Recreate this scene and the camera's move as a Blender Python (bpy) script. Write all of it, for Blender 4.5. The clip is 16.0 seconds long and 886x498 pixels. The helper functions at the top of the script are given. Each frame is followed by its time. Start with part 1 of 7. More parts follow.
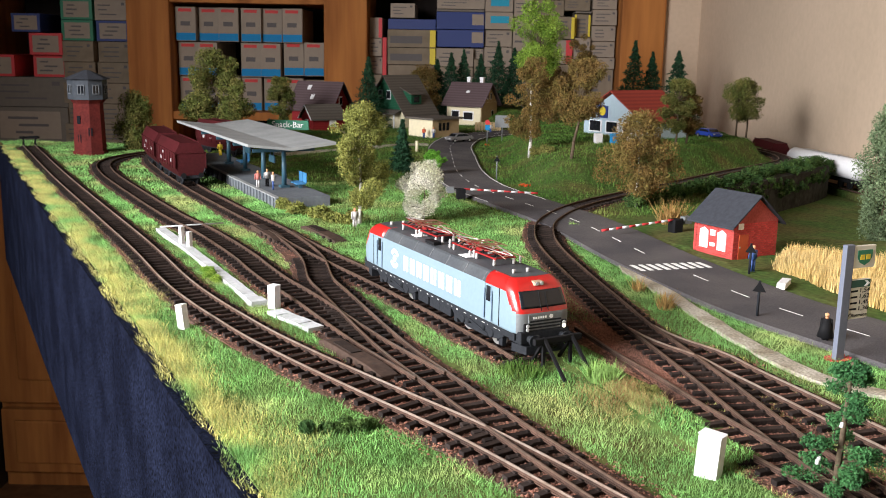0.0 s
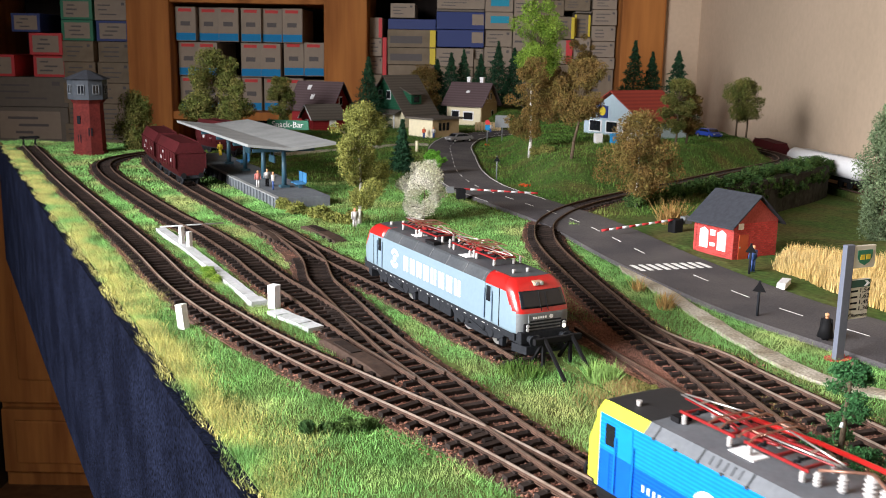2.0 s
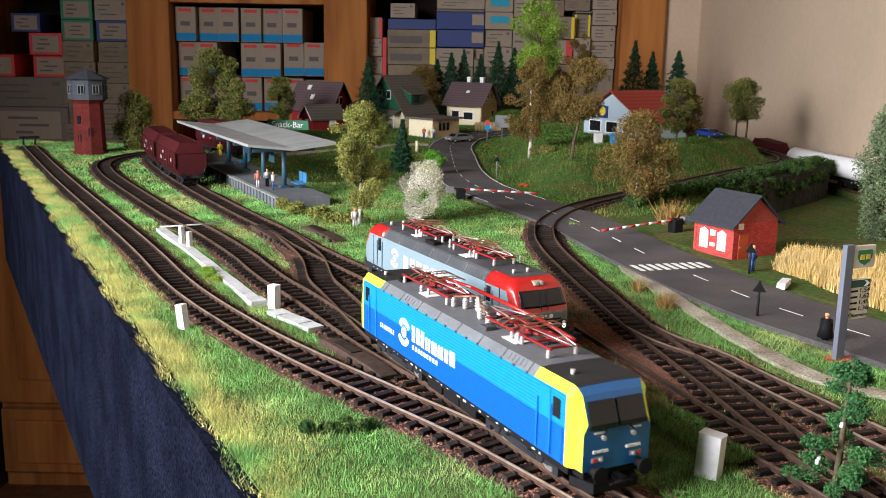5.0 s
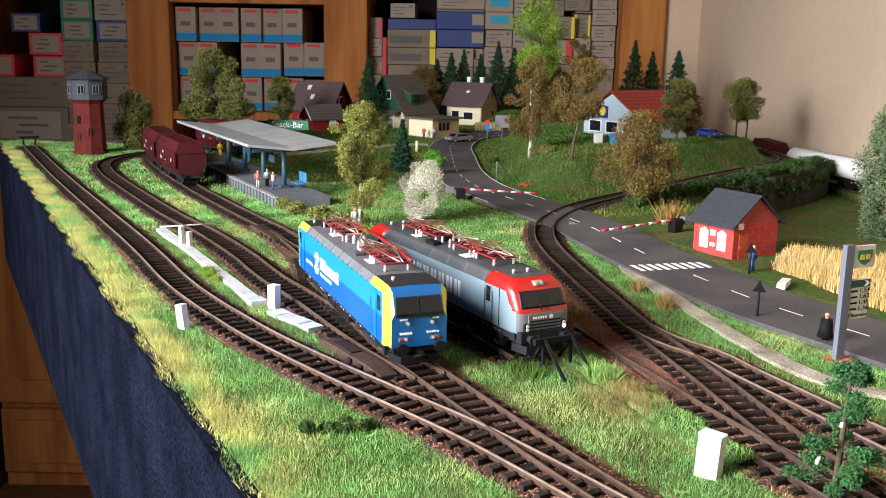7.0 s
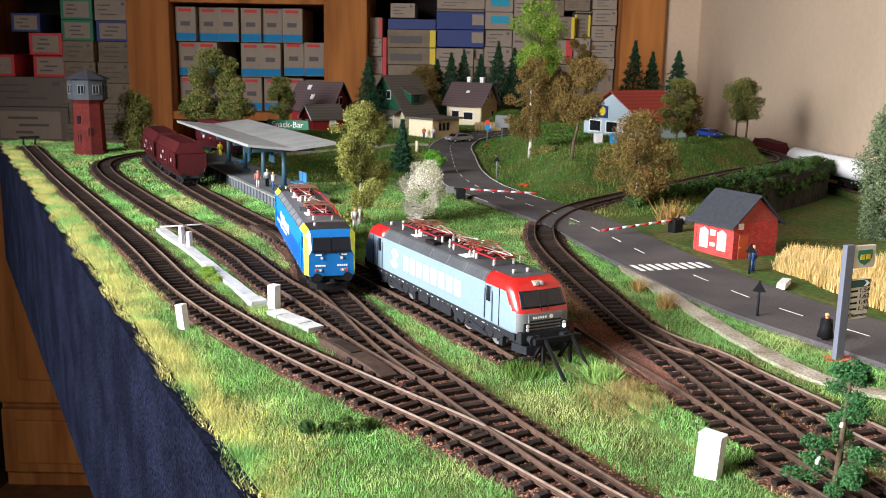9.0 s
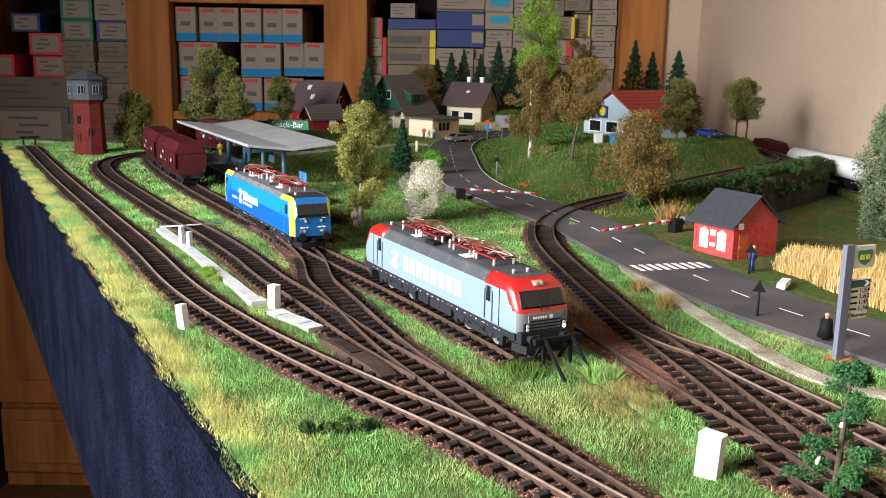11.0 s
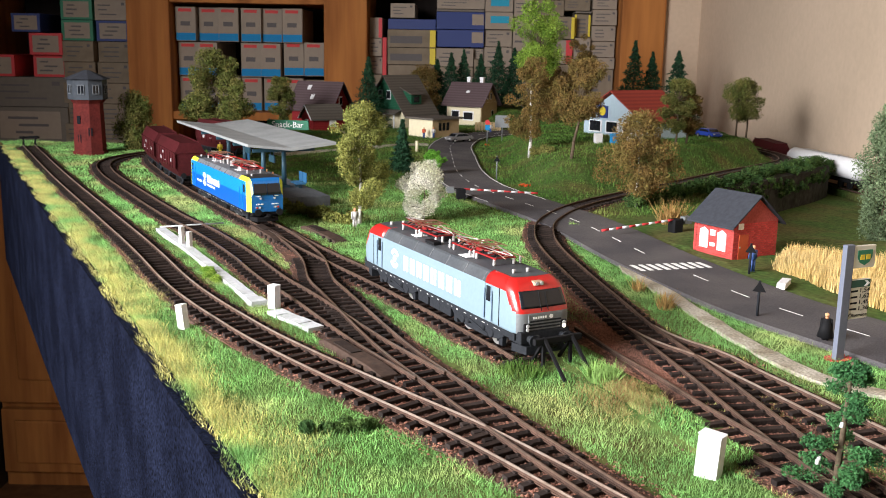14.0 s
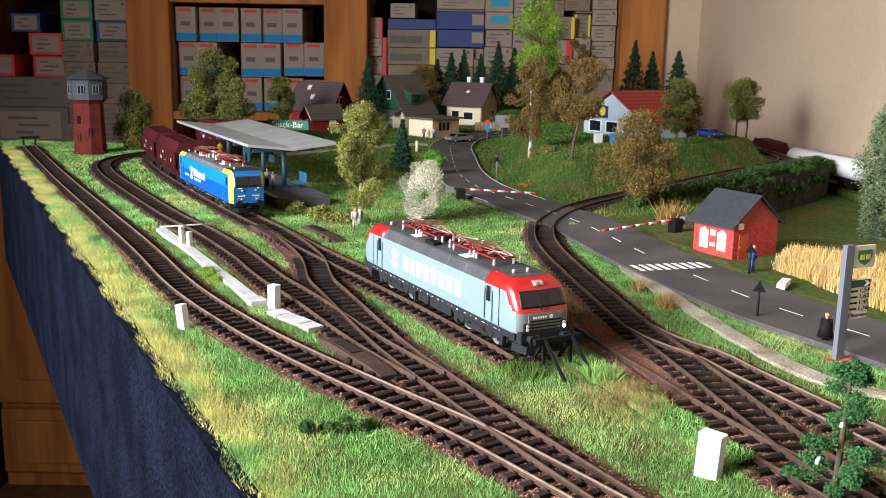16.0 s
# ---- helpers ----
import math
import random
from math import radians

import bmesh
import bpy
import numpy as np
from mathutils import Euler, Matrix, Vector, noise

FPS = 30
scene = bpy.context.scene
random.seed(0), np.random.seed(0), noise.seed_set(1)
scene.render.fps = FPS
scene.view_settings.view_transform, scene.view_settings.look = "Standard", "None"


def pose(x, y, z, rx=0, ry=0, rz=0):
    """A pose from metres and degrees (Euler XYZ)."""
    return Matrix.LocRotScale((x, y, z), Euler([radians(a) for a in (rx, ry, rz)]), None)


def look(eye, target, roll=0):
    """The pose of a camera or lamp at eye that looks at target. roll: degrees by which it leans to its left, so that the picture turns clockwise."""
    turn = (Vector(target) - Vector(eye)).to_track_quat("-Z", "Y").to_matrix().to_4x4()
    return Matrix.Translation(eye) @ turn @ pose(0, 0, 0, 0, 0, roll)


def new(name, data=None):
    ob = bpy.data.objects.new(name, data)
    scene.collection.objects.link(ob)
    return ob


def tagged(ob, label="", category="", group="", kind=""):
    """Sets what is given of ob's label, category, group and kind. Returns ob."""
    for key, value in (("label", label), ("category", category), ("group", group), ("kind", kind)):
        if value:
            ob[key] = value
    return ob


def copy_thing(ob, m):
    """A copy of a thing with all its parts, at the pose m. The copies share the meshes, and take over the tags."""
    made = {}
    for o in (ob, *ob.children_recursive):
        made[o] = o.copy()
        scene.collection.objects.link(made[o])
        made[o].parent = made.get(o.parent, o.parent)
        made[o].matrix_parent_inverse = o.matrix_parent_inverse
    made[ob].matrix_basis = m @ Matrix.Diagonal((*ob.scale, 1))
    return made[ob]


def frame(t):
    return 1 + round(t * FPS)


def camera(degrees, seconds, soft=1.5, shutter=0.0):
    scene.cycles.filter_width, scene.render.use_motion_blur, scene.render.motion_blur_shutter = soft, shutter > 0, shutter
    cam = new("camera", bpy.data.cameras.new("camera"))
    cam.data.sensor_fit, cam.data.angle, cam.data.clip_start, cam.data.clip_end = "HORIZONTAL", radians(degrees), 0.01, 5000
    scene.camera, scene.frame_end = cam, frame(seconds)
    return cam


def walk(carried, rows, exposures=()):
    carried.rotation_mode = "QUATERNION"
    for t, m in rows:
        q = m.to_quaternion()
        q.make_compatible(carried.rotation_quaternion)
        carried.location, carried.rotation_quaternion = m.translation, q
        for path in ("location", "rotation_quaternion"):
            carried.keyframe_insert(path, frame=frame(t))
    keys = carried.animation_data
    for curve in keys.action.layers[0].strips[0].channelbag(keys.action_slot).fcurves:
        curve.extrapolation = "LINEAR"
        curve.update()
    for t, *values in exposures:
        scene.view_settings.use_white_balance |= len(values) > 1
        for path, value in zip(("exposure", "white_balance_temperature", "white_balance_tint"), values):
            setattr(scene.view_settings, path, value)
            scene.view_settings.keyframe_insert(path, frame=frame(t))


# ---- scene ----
# camera: a tripod in front of the layout
cam = camera(49.086, 16.0, soft=0.7, shutter=0.4)
cam.data.dof.use_dof, cam.data.dof.focus_distance, cam.data.dof.aperture_fstop = True, 0.52, 56.0
EYE = (0, 0, 0.1619)
TILT = radians(11.661)
AIM = look(EYE, (0, math.cos(TILT), EYE[2] - math.sin(TILT)), 1.047)
walk(cam, [(0, AIM), (16.0, AIM)], exposures=[(0, 0.0), (1.0, 0.0), (3.5, -0.22), (4.2, -0.22), (6.5, 0.1), (16.0, 0.05)])

# ---- light: daylight through the window in the wall to the left of the camera ----
world = bpy.data.worlds.new("world")
scene.world = world
world.use_nodes = True
wn = world.node_tree
sky = wn.nodes.new("ShaderNodeTexSky")
sky.sky_type, sky.sun_disc, sky.sun_elevation, sky.sun_rotation = "NISHITA", False, radians(38), radians(250)
wn.links.new(sky.outputs[0], wn.nodes["Background"].inputs[0])
wn.nodes["Background"].inputs[1].default_value = 0.06


def window_light(name, eye, target, w, h, watts, colour):
    d = bpy.data.lights.new(name, "AREA")
    d.shape, d.size, d.size_y, d.energy, d.color = "RECTANGLE", w, h, watts, colour
    d.spread = radians(128)
    ob = new(name, d)
    ob.matrix_world = look(eye, target)
    return ob


window_light("window_daylight", (-1.22, -0.18, 0.58), (0.10, 0.78, -0.05), 0.9, 0.80, 52, (1.0, 0.985, 1.0))

# ---- helpers of this file ----
RNG = random.Random(7)


def part(name, bm, material, parent=None, label=""):
    me = bpy.data.meshes.new(name)
    bm.to_mesh(me)
    bm.free()
    mats = material if isinstance(material, (list, tuple)) else [material]
    for m in mats:
        me.materials.append(m)
    ob = new(name, me)
    if parent is not None:
        ob.parent = parent
    if label:
        ob["label"] = label
    return ob


def empty(name, m, label, category, group="", kind=""):
    ob = new(name)
    ob.empty_display_size = 0.01
    ob.matrix_world = m
    return tagged(ob, label, category, group, kind)


def fast(name, verts, faces, material, parent=None, label=""):
    me = bpy.data.meshes.new(name)
    me.from_pydata([tuple(v) for v in verts], [], faces)
    for m in (material if isinstance(material, (list, tuple)) else [material]):
        me.materials.append(m)
    me.validate()
    ob = new(name, me)
    if parent is not None:
        ob.parent = parent
    if label:
        ob["label"] = label
    return ob


def box(bm, x0, x1, y0, y1, z0, z1, bev=0.0, mi=0):
    vs = [bm.verts.new(v) for v in ((x0, y0, z0), (x1, y0, z0), (x1, y1, z0), (x0, y1, z0), (x0, y0, z1), (x1, y0, z1), (x1, y1, z1), (x0, y1, z1))]
    fs = [bm.faces.new([vs[i] for i in q]) for q in ((3, 2, 1, 0), (4, 5, 6, 7), (0, 1, 5, 4), (1, 2, 6, 5), (2, 3, 7, 6), (3, 0, 4, 7))]
    for f in fs:
        f.material_index = mi
    if bev:
        es = list({e for f in fs for e in f.edges})
        r = bmesh.ops.bevel(bm, geom=es, offset=bev, segments=2, affect="EDGES", profile=0.6)
        for f in r["faces"]:
            f.material_index = mi
    return fs


def tube(bm, p0, p1, r0, r1=None, seg=8, caps=True, mi=0):
    p0, p1 = Vector(p0), Vector(p1)
    r1 = r0 if r1 is None else r1
    d = (p1 - p0).normalized()
    a = d.orthogonal().normalized()
    b = d.cross(a)
    rings = []
    for p, r in ((p0, r0), (p1, r1)):
        rings.append([bm.verts.new(p + a * (r * math.cos(t)) + b * (r * math.sin(t))) for t in [2 * math.pi * i / seg for i in range(seg)]])
    for i in range(seg):
        j = (i + 1) % seg
        f = bm.faces.new((rings[0][i], rings[0][j], rings[1][j], rings[1][i]))
        f.smooth, f.material_index = seg > 5, mi
    if caps:
        for ring in (list(reversed(rings[0])), rings[1]):
            bm.faces.new(ring).material_index = mi


def prism(bm, profile, a0, a1, axis="x", mi=0):
    """A closed outline swept from a0 to a1 along an axis; the outline is in the other two."""
    def at(a, q):
        return {"x": (a, q[0], q[1]), "y": (q[0], a, q[1]), "z": (q[0], q[1], a)}[axis]
    lo = [bm.verts.new(at(a0, q)) for q in profile]
    hi = [bm.verts.new(at(a1, q)) for q in profile]
    n = len(profile)
    fs = [bm.faces.new(list(reversed(lo))), bm.faces.new(hi)]
    for i in range(n):
        j = (i + 1) % n
        fs.append(bm.faces.new((lo[i], lo[j], hi[j], hi[i])))
    for f in fs:
        f.material_index = mi
    bmesh.ops.recalc_face_normals(bm, faces=fs)
    return fs


def loft(bm, rings, mi=0, smooth=False, caps=True):
    """Rings of equal count joined in a row."""
    vs = [[bm.verts.new(q) for q in ring] for ring in rings]
    n = len(rings[0])
    fs = []
    for a, b in zip(vs[:-1], vs[1:]):
        for i in range(n):
            j = (i + 1) % n
            f = bm.faces.new((a[i], a[j], b[j], b[i]))
            f.smooth, f.material_index = smooth, mi
            fs.append(f)
    if caps:
        fs += [bm.faces.new(list(reversed(vs[0]))), bm.faces.new(vs[-1])]
    for f in fs:
        f.material_index = mi
    bmesh.ops.recalc_face_normals(bm, faces=fs)
    return fs


def spline(pts, step=0.006):
    """Even samples of a Catmull-Rom curve through the points, with headings."""
    p = [Vector(q).to_2d() for q in pts]
    p = [2 * p[0] - p[1]] + p + [2 * p[-1] - p[-2]]
    dense = []
    for i in range(1, len(p) - 2):
        for k in range(40):
            t = k / 40
            dense.append(0.5 * (2 * p[i] + (p[i + 1] - p[i - 1]) * t + (2 * p[i - 1] - 5 * p[i] + 4 * p[i + 1] - p[i + 2]) * t * t + (3 * p[i] - p[i - 1] - 3 * p[i + 1] + p[i + 2]) * t ** 3))
    dense.append(p[-2])
    out, need = [dense[0]], step
    for a, b in zip(dense[:-1], dense[1:]):
        seg = (b - a).length
        pos = 0.0
        while seg - pos >= need:
            pos += need
            out.append(a + (b - a) * (pos / seg))
            need = step
        need -= seg - pos
    return out


def normals(line):
    """The unit vector to the right of the way at each sample."""
    out = []
    for i in range(len(line)):
        d = (line[min(i + 1, len(line) - 1)] - line[max(i - 1, 0)]).normalized()
        out.append(Vector((d.y, -d.x)))
    return out


def ribbon(bm, line, half_w, z0, z1, off=0.0, mi=0):
    """A bar of rectangular section along a line of ground points."""
    ns = normals(line)
    rings = []
    for q, n in zip(line, ns):
        a, b = q + n * (off - half_w), q + n * (off + half_w)
        rings.append([(a.x, a.y, z0), (b.x, b.y, z0), (b.x, b.y, z1), (a.x, a.y, z1)])
    return loft(bm, rings, mi)
from mathutils import kdtree

# ---- materials ----
def mat(name, colour, rough=0.6, metal=0.0, var=0.15, scale=300.0, big=30.0, bump=0.0, second=None, mix=(0.4, 0.65), spec=0.5, island=0.0, objvar=0.0, coat=0.0, emit=0.0):
    """A surface with fine grain and larger patches; second is a colour that comes through in patches."""
    m = bpy.data.materials.new(name)
    m.use_nodes = True
    nt = m.node_tree
    N, L = nt.nodes, nt.links
    b = N["Principled BSDF"]
    b.inputs["Roughness"].default_value, b.inputs["Metallic"].default_value = rough, metal
    b.inputs["Specular IOR Level"].default_value = min(spec, 0.12) if rough > 0.68 and not metal else spec
    b.inputs["Coat Weight"].default_value = coat
    b.inputs["Coat Roughness"].default_value = 0.1
    co = N.new("ShaderNodeTexCoord")
    if island or objvar or second or var:
        n1, n2 = N.new("ShaderNodeTexNoise"), N.new("ShaderNodeTexNoise")
        n1.inputs["Scale"].default_value, n1.inputs["Detail"].default_value = scale, 3
        n2.inputs["Scale"].default_value, n2.inputs["Detail"].default_value = big, 4
        L.new(co.outputs["Object"], n1.inputs["Vector"])
        L.new(co.outputs["Object"], n2.inputs["Vector"])
        base = N.new("ShaderNodeMix")
        base.data_type = "RGBA"
        base.inputs["A"].default_value = (*colour, 1)
        base.inputs["B"].default_value = (*(second or colour), 1)
        ramp = N.new("ShaderNodeMapRange")
        ramp.inputs["From Min"].default_value, ramp.inputs["From Max"].default_value = mix
        L.new(n2.outputs["Fac"], ramp.inputs["Value"])
        L.new(ramp.outputs[0], base.inputs["Factor"])
        hsv = N.new("ShaderNodeHueSaturation")
        L.new(base.outputs["Result"], hsv.inputs["Color"])
        mr = N.new("ShaderNodeMapRange")
        mr.inputs["From Min"].default_value, mr.inputs["From Max"].default_value = 0.3, 0.7
        mr.inputs["To Min"].default_value, mr.inputs["To Max"].default_value = 1 - var, 1 + var
        L.new(n1.outputs["Fac"], mr.inputs["Value"])
        last = mr.outputs[0]
        for amount, kind, sock in ((island, "ShaderNodeNewGeometry", "Random Per Island"), (objvar, "ShaderNodeObjectInfo", "Random")):
            if amount:
                g = N.new(kind)
                r2 = N.new("ShaderNodeMapRange")
                r2.inputs["To Min"].default_value, r2.inputs["To Max"].default_value = 1 - amount, 1 + amount
                L.new(g.outputs[sock], r2.inputs["Value"])
                mu = N.new("ShaderNodeMath")
                mu.operation = "MULTIPLY"
                L.new(last, mu.inputs[0])
                L.new(r2.outputs[0], mu.inputs[1])
                last = mu.outputs[0]
        L.new(last, hsv.inputs["Value"])
        L.new(hsv.outputs[0], b.inputs["Base Color"])
        if bump:
            bp = N.new("ShaderNodeBump")
            bp.inputs["Strength"].default_value, bp.inputs["Distance"].default_value = min(1, bump), 0.001
            L.new(n1.outputs["Fac"], bp.inputs["Height"])
            L.new(bp.outputs[0], b.inputs["Normal"])
    else:
        b.inputs["Base Color"].default_value = (*colour, 1)
    if emit:
        b.inputs["Emission Color"].default_value = (*colour, 1)
        b.inputs["Emission Strength"].default_value = emit
    return m


def flat(name, colour, rough=0.5, metal=0.0, **k):
    return mat(name, colour, rough, metal, var=0.06, scale=500, big=60, **k)


def wood_mat(name, colour, dark, scale=14.0, rough=0.72):
    m = mat(name, colour, rough, var=0.1, scale=180, big=6, second=dark)
    N, L = m.node_tree.nodes, m.node_tree.links
    co = next(n for n in N if n.type == "TEX_COORD")
    mp = N.new("ShaderNodeMapping")
    mp.inputs["Scale"].default_value = (scale, scale, 1.2)
    L.new(co.outputs["Object"], mp.inputs["Vector"])
    for n in N:
        if n.type == "TEX_NOISE":
            L.new(mp.outputs[0], n.inputs["Vector"])
            n.inputs["Scale"].default_value = 5 if n.inputs["Scale"].default_value > 100 else 1.6
    return m


def stripe_mat(name, c1, c2, scale, axis, rough=0.5):
    """Fine grooves of two tones across one axis."""
    m = mat(name, c1, rough, var=0.06, second=c1)
    N, L = m.node_tree.nodes, m.node_tree.links
    co = next(n for n in N if n.type == "TEX_COORD")
    w = N.new("ShaderNodeTexWave")
    w.bands_direction = axis
    w.inputs["Scale"].default_value = scale
    L.new(co.outputs["Object"], w.inputs["Vector"])
    mx = next(n for n in N if n.type == "MIX")
    mx.inputs["B"].default_value = (*c2, 1)
    for l in list(L):
        if l.to_node == mx and l.to_socket.name == "Factor":
            L.remove(l)
    L.new(w.outputs["Fac"], mx.inputs["Factor"])
    return m


M_EARTH = mat("turf_base", (0.060, 0.110, 0.026), 0.95, var=0.35, scale=220, big=14, second=(0.11, 0.10, 0.036), bump=0.8)
M_GRASS = mat("grass_fibre", (0.185, 0.39, 0.115), 0.8, var=0.45, scale=38, big=13, second=(0.35, 0.40, 0.15), mix=(0.50, 0.66), island=0.45, spec=0.2)
M_FRINGE = mat("yellow_green_fibre", (0.50, 0.47, 0.16), 0.8, var=0.3, scale=45, big=15, second=(0.19, 0.39, 0.12), mix=(0.50, 0.64), island=0.55, spec=0.2)
M_GRASS_DARK = mat("deep_grass_fibre", (0.064, 0.135, 0.025), 0.85, var=0.35, scale=60, big=14, second=(0.13, 0.16, 0.040), mix=(0.45, 0.65), island=0.5, spec=0.2)
M_BALLAST = mat("ballast_bed", (0.12, 0.062, 0.044), 0.95, var=0.6, scale=700, big=24, second=(0.075, 0.05, 0.04), bump=1.0)
M_STONE = mat("ballast_stone", (0.235, 0.112, 0.080), 0.9, var=0.25, scale=900, big=22, second=(0.115, 0.066, 0.052), mix=(0.46, 0.62), island=0.55)
M_SLEEPER = mat("sleeper_wood", (0.018, 0.014, 0.013), 0.75, var=0.3, scale=900, big=60, second=(0.032, 0.022, 0.018), objvar=0.35)
M_RAIL = mat("rusty_rail_side", (0.085, 0.050, 0.037), 0.75, metal=0.0, var=0.3, scale=500, big=40, second=(0.045, 0.029, 0.023))
M_RAILTOP = mat("polished_rail_head", (0.40, 0.32, 0.265), 0.30, metal=0.6, var=0.2, scale=300, big=25, second=(0.30, 0.21, 0.16))
M_RAILDULL = mat("dull_rail_head", (0.15, 0.105, 0.08), 0.36, metal=0.6, var=0.25, scale=300, big=25, second=(0.16, 0.10, 0.07))
M_FASCIA = mat("dark_blue_cloth", (0.0026, 0.0036, 0.009), 0.9, var=0.85, scale=520, big=22, second=(0.006, 0.008, 0.018), bump=0.5, spec=0.04)
M_WALL = mat("beige_plaster", (0.53, 0.41, 0.305), 0.9, var=0.04, scale=90, big=3, second=(0.49, 0.38, 0.28), bump=0.1)
M_WOOD = wood_mat("honey_pine", (0.37, 0.145, 0.040), (0.24, 0.085, 0.024))
# near-black tone: the shade inside the shelf unit is put into the colour
M_SHELF_SHADE = wood_mat("shelf_inside_shade", (0.02, 0.014, 0.012), (0.014, 0.01, 0.009))
M_ASPHALT = mat("asphalt", (0.078, 0.073, 0.078), 0.85, var=0.3, scale=900, big=16, second=(0.118, 0.108, 0.108), bump=0.3)
# for the walls and ceiling out of view: kept dark to weaken fill light
M_WALL_DIM = mat("dimmed_unseen_wall", (0.07, 0.052, 0.04), 0.9, var=0.06, scale=90, big=3)
M_PARQUET = wood_mat("dark_parquet", (0.15, 0.07, 0.03), (0.10, 0.045, 0.02))
M_WHITE = flat("white_plastic", (0.78, 0.78, 0.80), 0.45)
M_BLACK = flat("black_plastic", (0.009, 0.009, 0.010), 0.7)

# ---- the layout's plan ----
E0, ED, EN = Vector((-0.065, 0.337)), Vector((-0.466, 0.885)).normalized(), Vector((0.885, 0.466)).normalized()
PATH_P = spline([(0.297, -0.072), (0.248, 0.014), (0.199, 0.100), (0.150, 0.186), (0.097, 0.281), (0.068, 0.333), (0.039, 0.386), (0.0055, 0.452), (-0.0285, 0.523), (-0.071, 0.634), (-0.0875, 0.679), (-0.1045, 0.753), (-0.142, 0.845), (-0.190, 0.932), (-0.234, 1.012), (-0.292, 1.121), (-0.365, 1.27), (-0.42, 1.40), (-0.44, 1.50)], 0.002)
TRACKS = {
    "front": [(-0.665, 1.550), (-0.629, 1.482), (-0.465, 1.174), (-0.2605, 0.804), (-0.1803, 0.652), (-0.1205, 0.559), (-0.078, 0.503), (-0.029, 0.446), (0.0113, 0.4005), (0.0446, 0.356), (0.075, 0.312), (0.103, 0.268)],
    "middle": [(-0.40, 1.56), (-0.448, 1.49), (-0.475, 1.41), (-0.470, 1.335), (-0.433, 1.24), (-0.370, 1.12), (-0.268, 0.938), (-0.212, 0.850), (-0.160, 0.756), (-0.139, 0.712), (-0.118, 0.670), (-0.098, 0.636), (-0.0825, 0.608), (-0.0595, 0.563), (-0.036, 0.520), (-0.005, 0.470)],
    "siding": [(-0.143, 0.850), (-0.112, 0.790), (-0.085, 0.743), (-0.047, 0.679), (-0.019, 0.630), (0.006, 0.585), (0.049, 0.502)],
    "right": [(0.47, 1.85), (0.53, 1.75), (0.556, 1.65), (0.545, 1.555), (0.50, 1.482), (0.40, 1.365), (0.297, 1.237), (0.200, 1.116), (0.140, 1.030), (0.104, 0.945), (0.092, 0.870), (0.092, 0.800), (0.101, 0.711), (0.111, 0.635), (0.119, 0.573), (0.127, 0.533), (0.137, 0.478), (0.144, 0.435), (0.152, 0.389), (0.165, 0.340), (0.19, 0.27)],
    "right_branch": [(0.120, 0.567), (0.131, 0.540), (0.149, 0.513), (0.159, 0.485), (0.178, 0.437), (0.194, 0.396), (0.23, 0.31)],
    "stub": [(0.072, 0.560), (0.090, 0.506), (0.102, 0.475), (0.117, 0.430), (0.132, 0.392), (0.146, 0.362), (0.165, 0.315), (0.19, 0.26)],
}
LINES = {k: spline(v, 0.0096) for k, v in TRACKS.items()}
LINES["loop"] = PATH_P[::5][:-1]
ROAD = spline([(0.34, 0.40), (0.262, 0.549), (0.215, 0.640), (0.172, 0.777), (0.134, 0.935), (0.085, 1.060), (0.040, 1.180), (0.018, 1.32), (0.012, 1.50), (0.012, 1.70), (0.05, 1.88), (0.16, 2.02)], 0.01)


def smooth01(t):
    t = max(0.0, min(1.0, t))
    return t * t * (3 - 2 * t)


def np_line(line):
    return np.array([(q.x, q.y) for q in line])


FILL = spline([(0.080, 0.67), (0.092, 0.60), (0.106, 0.52), (0.122, 0.45)], 0.006)
ALL_TRACK = np.concatenate([np_line(l) for l in LINES.values()] + [np_line(FILL)])
# the turf has grown over the outer half of the stub track
STUB_IN = [q + Vector((0.95, 0.30)) * 0.0155 for q in LINES["stub"] if q.y > 0.37]
TURF_TRACK = np.concatenate([np_line(l) for k, l in LINES.items() if k != "stub"] + [np_line(STUB_IN), np_line([q for q in LINES["stub"] if q.y < 0.37])])
STUB_OUT = np_line([q - Vector((0.95, 0.30)) * 0.012 for q in LINES["stub"] if 0.385 < q.y < 0.55])
ROAD_NP = np_line(ROAD)
GRAVEL = spline([(0.150, 0.80), (0.146, 0.733), (0.155, 0.679), (0.168, 0.605), (0.180, 0.544), (0.193, 0.500), (0.207, 0.475), (0.235, 0.455), (0.27, 0.42)], 0.006)
GRAVEL_NP = np_line(GRAVEL)
RD = Vector((0.62, 0.78)).normalized()


TREES = {}


def dist(pts, line):
    """Distance of each ground point from the nearest sample of a line."""
    if id(line) not in TREES:
        t = kdtree.KDTree(len(line))
        for i, q in enumerate(line):
            t.insert((q[0], q[1], 0), i)
        t.balance()
        TREES[id(line)] = t
    find = TREES[id(line)].find
    return np.array([find((q[0], q[1], 0))[2] for q in pts])


def sstep(t):
    t = np.clip(t, 0, 1)
    return t * t * (3 - 2 * t)


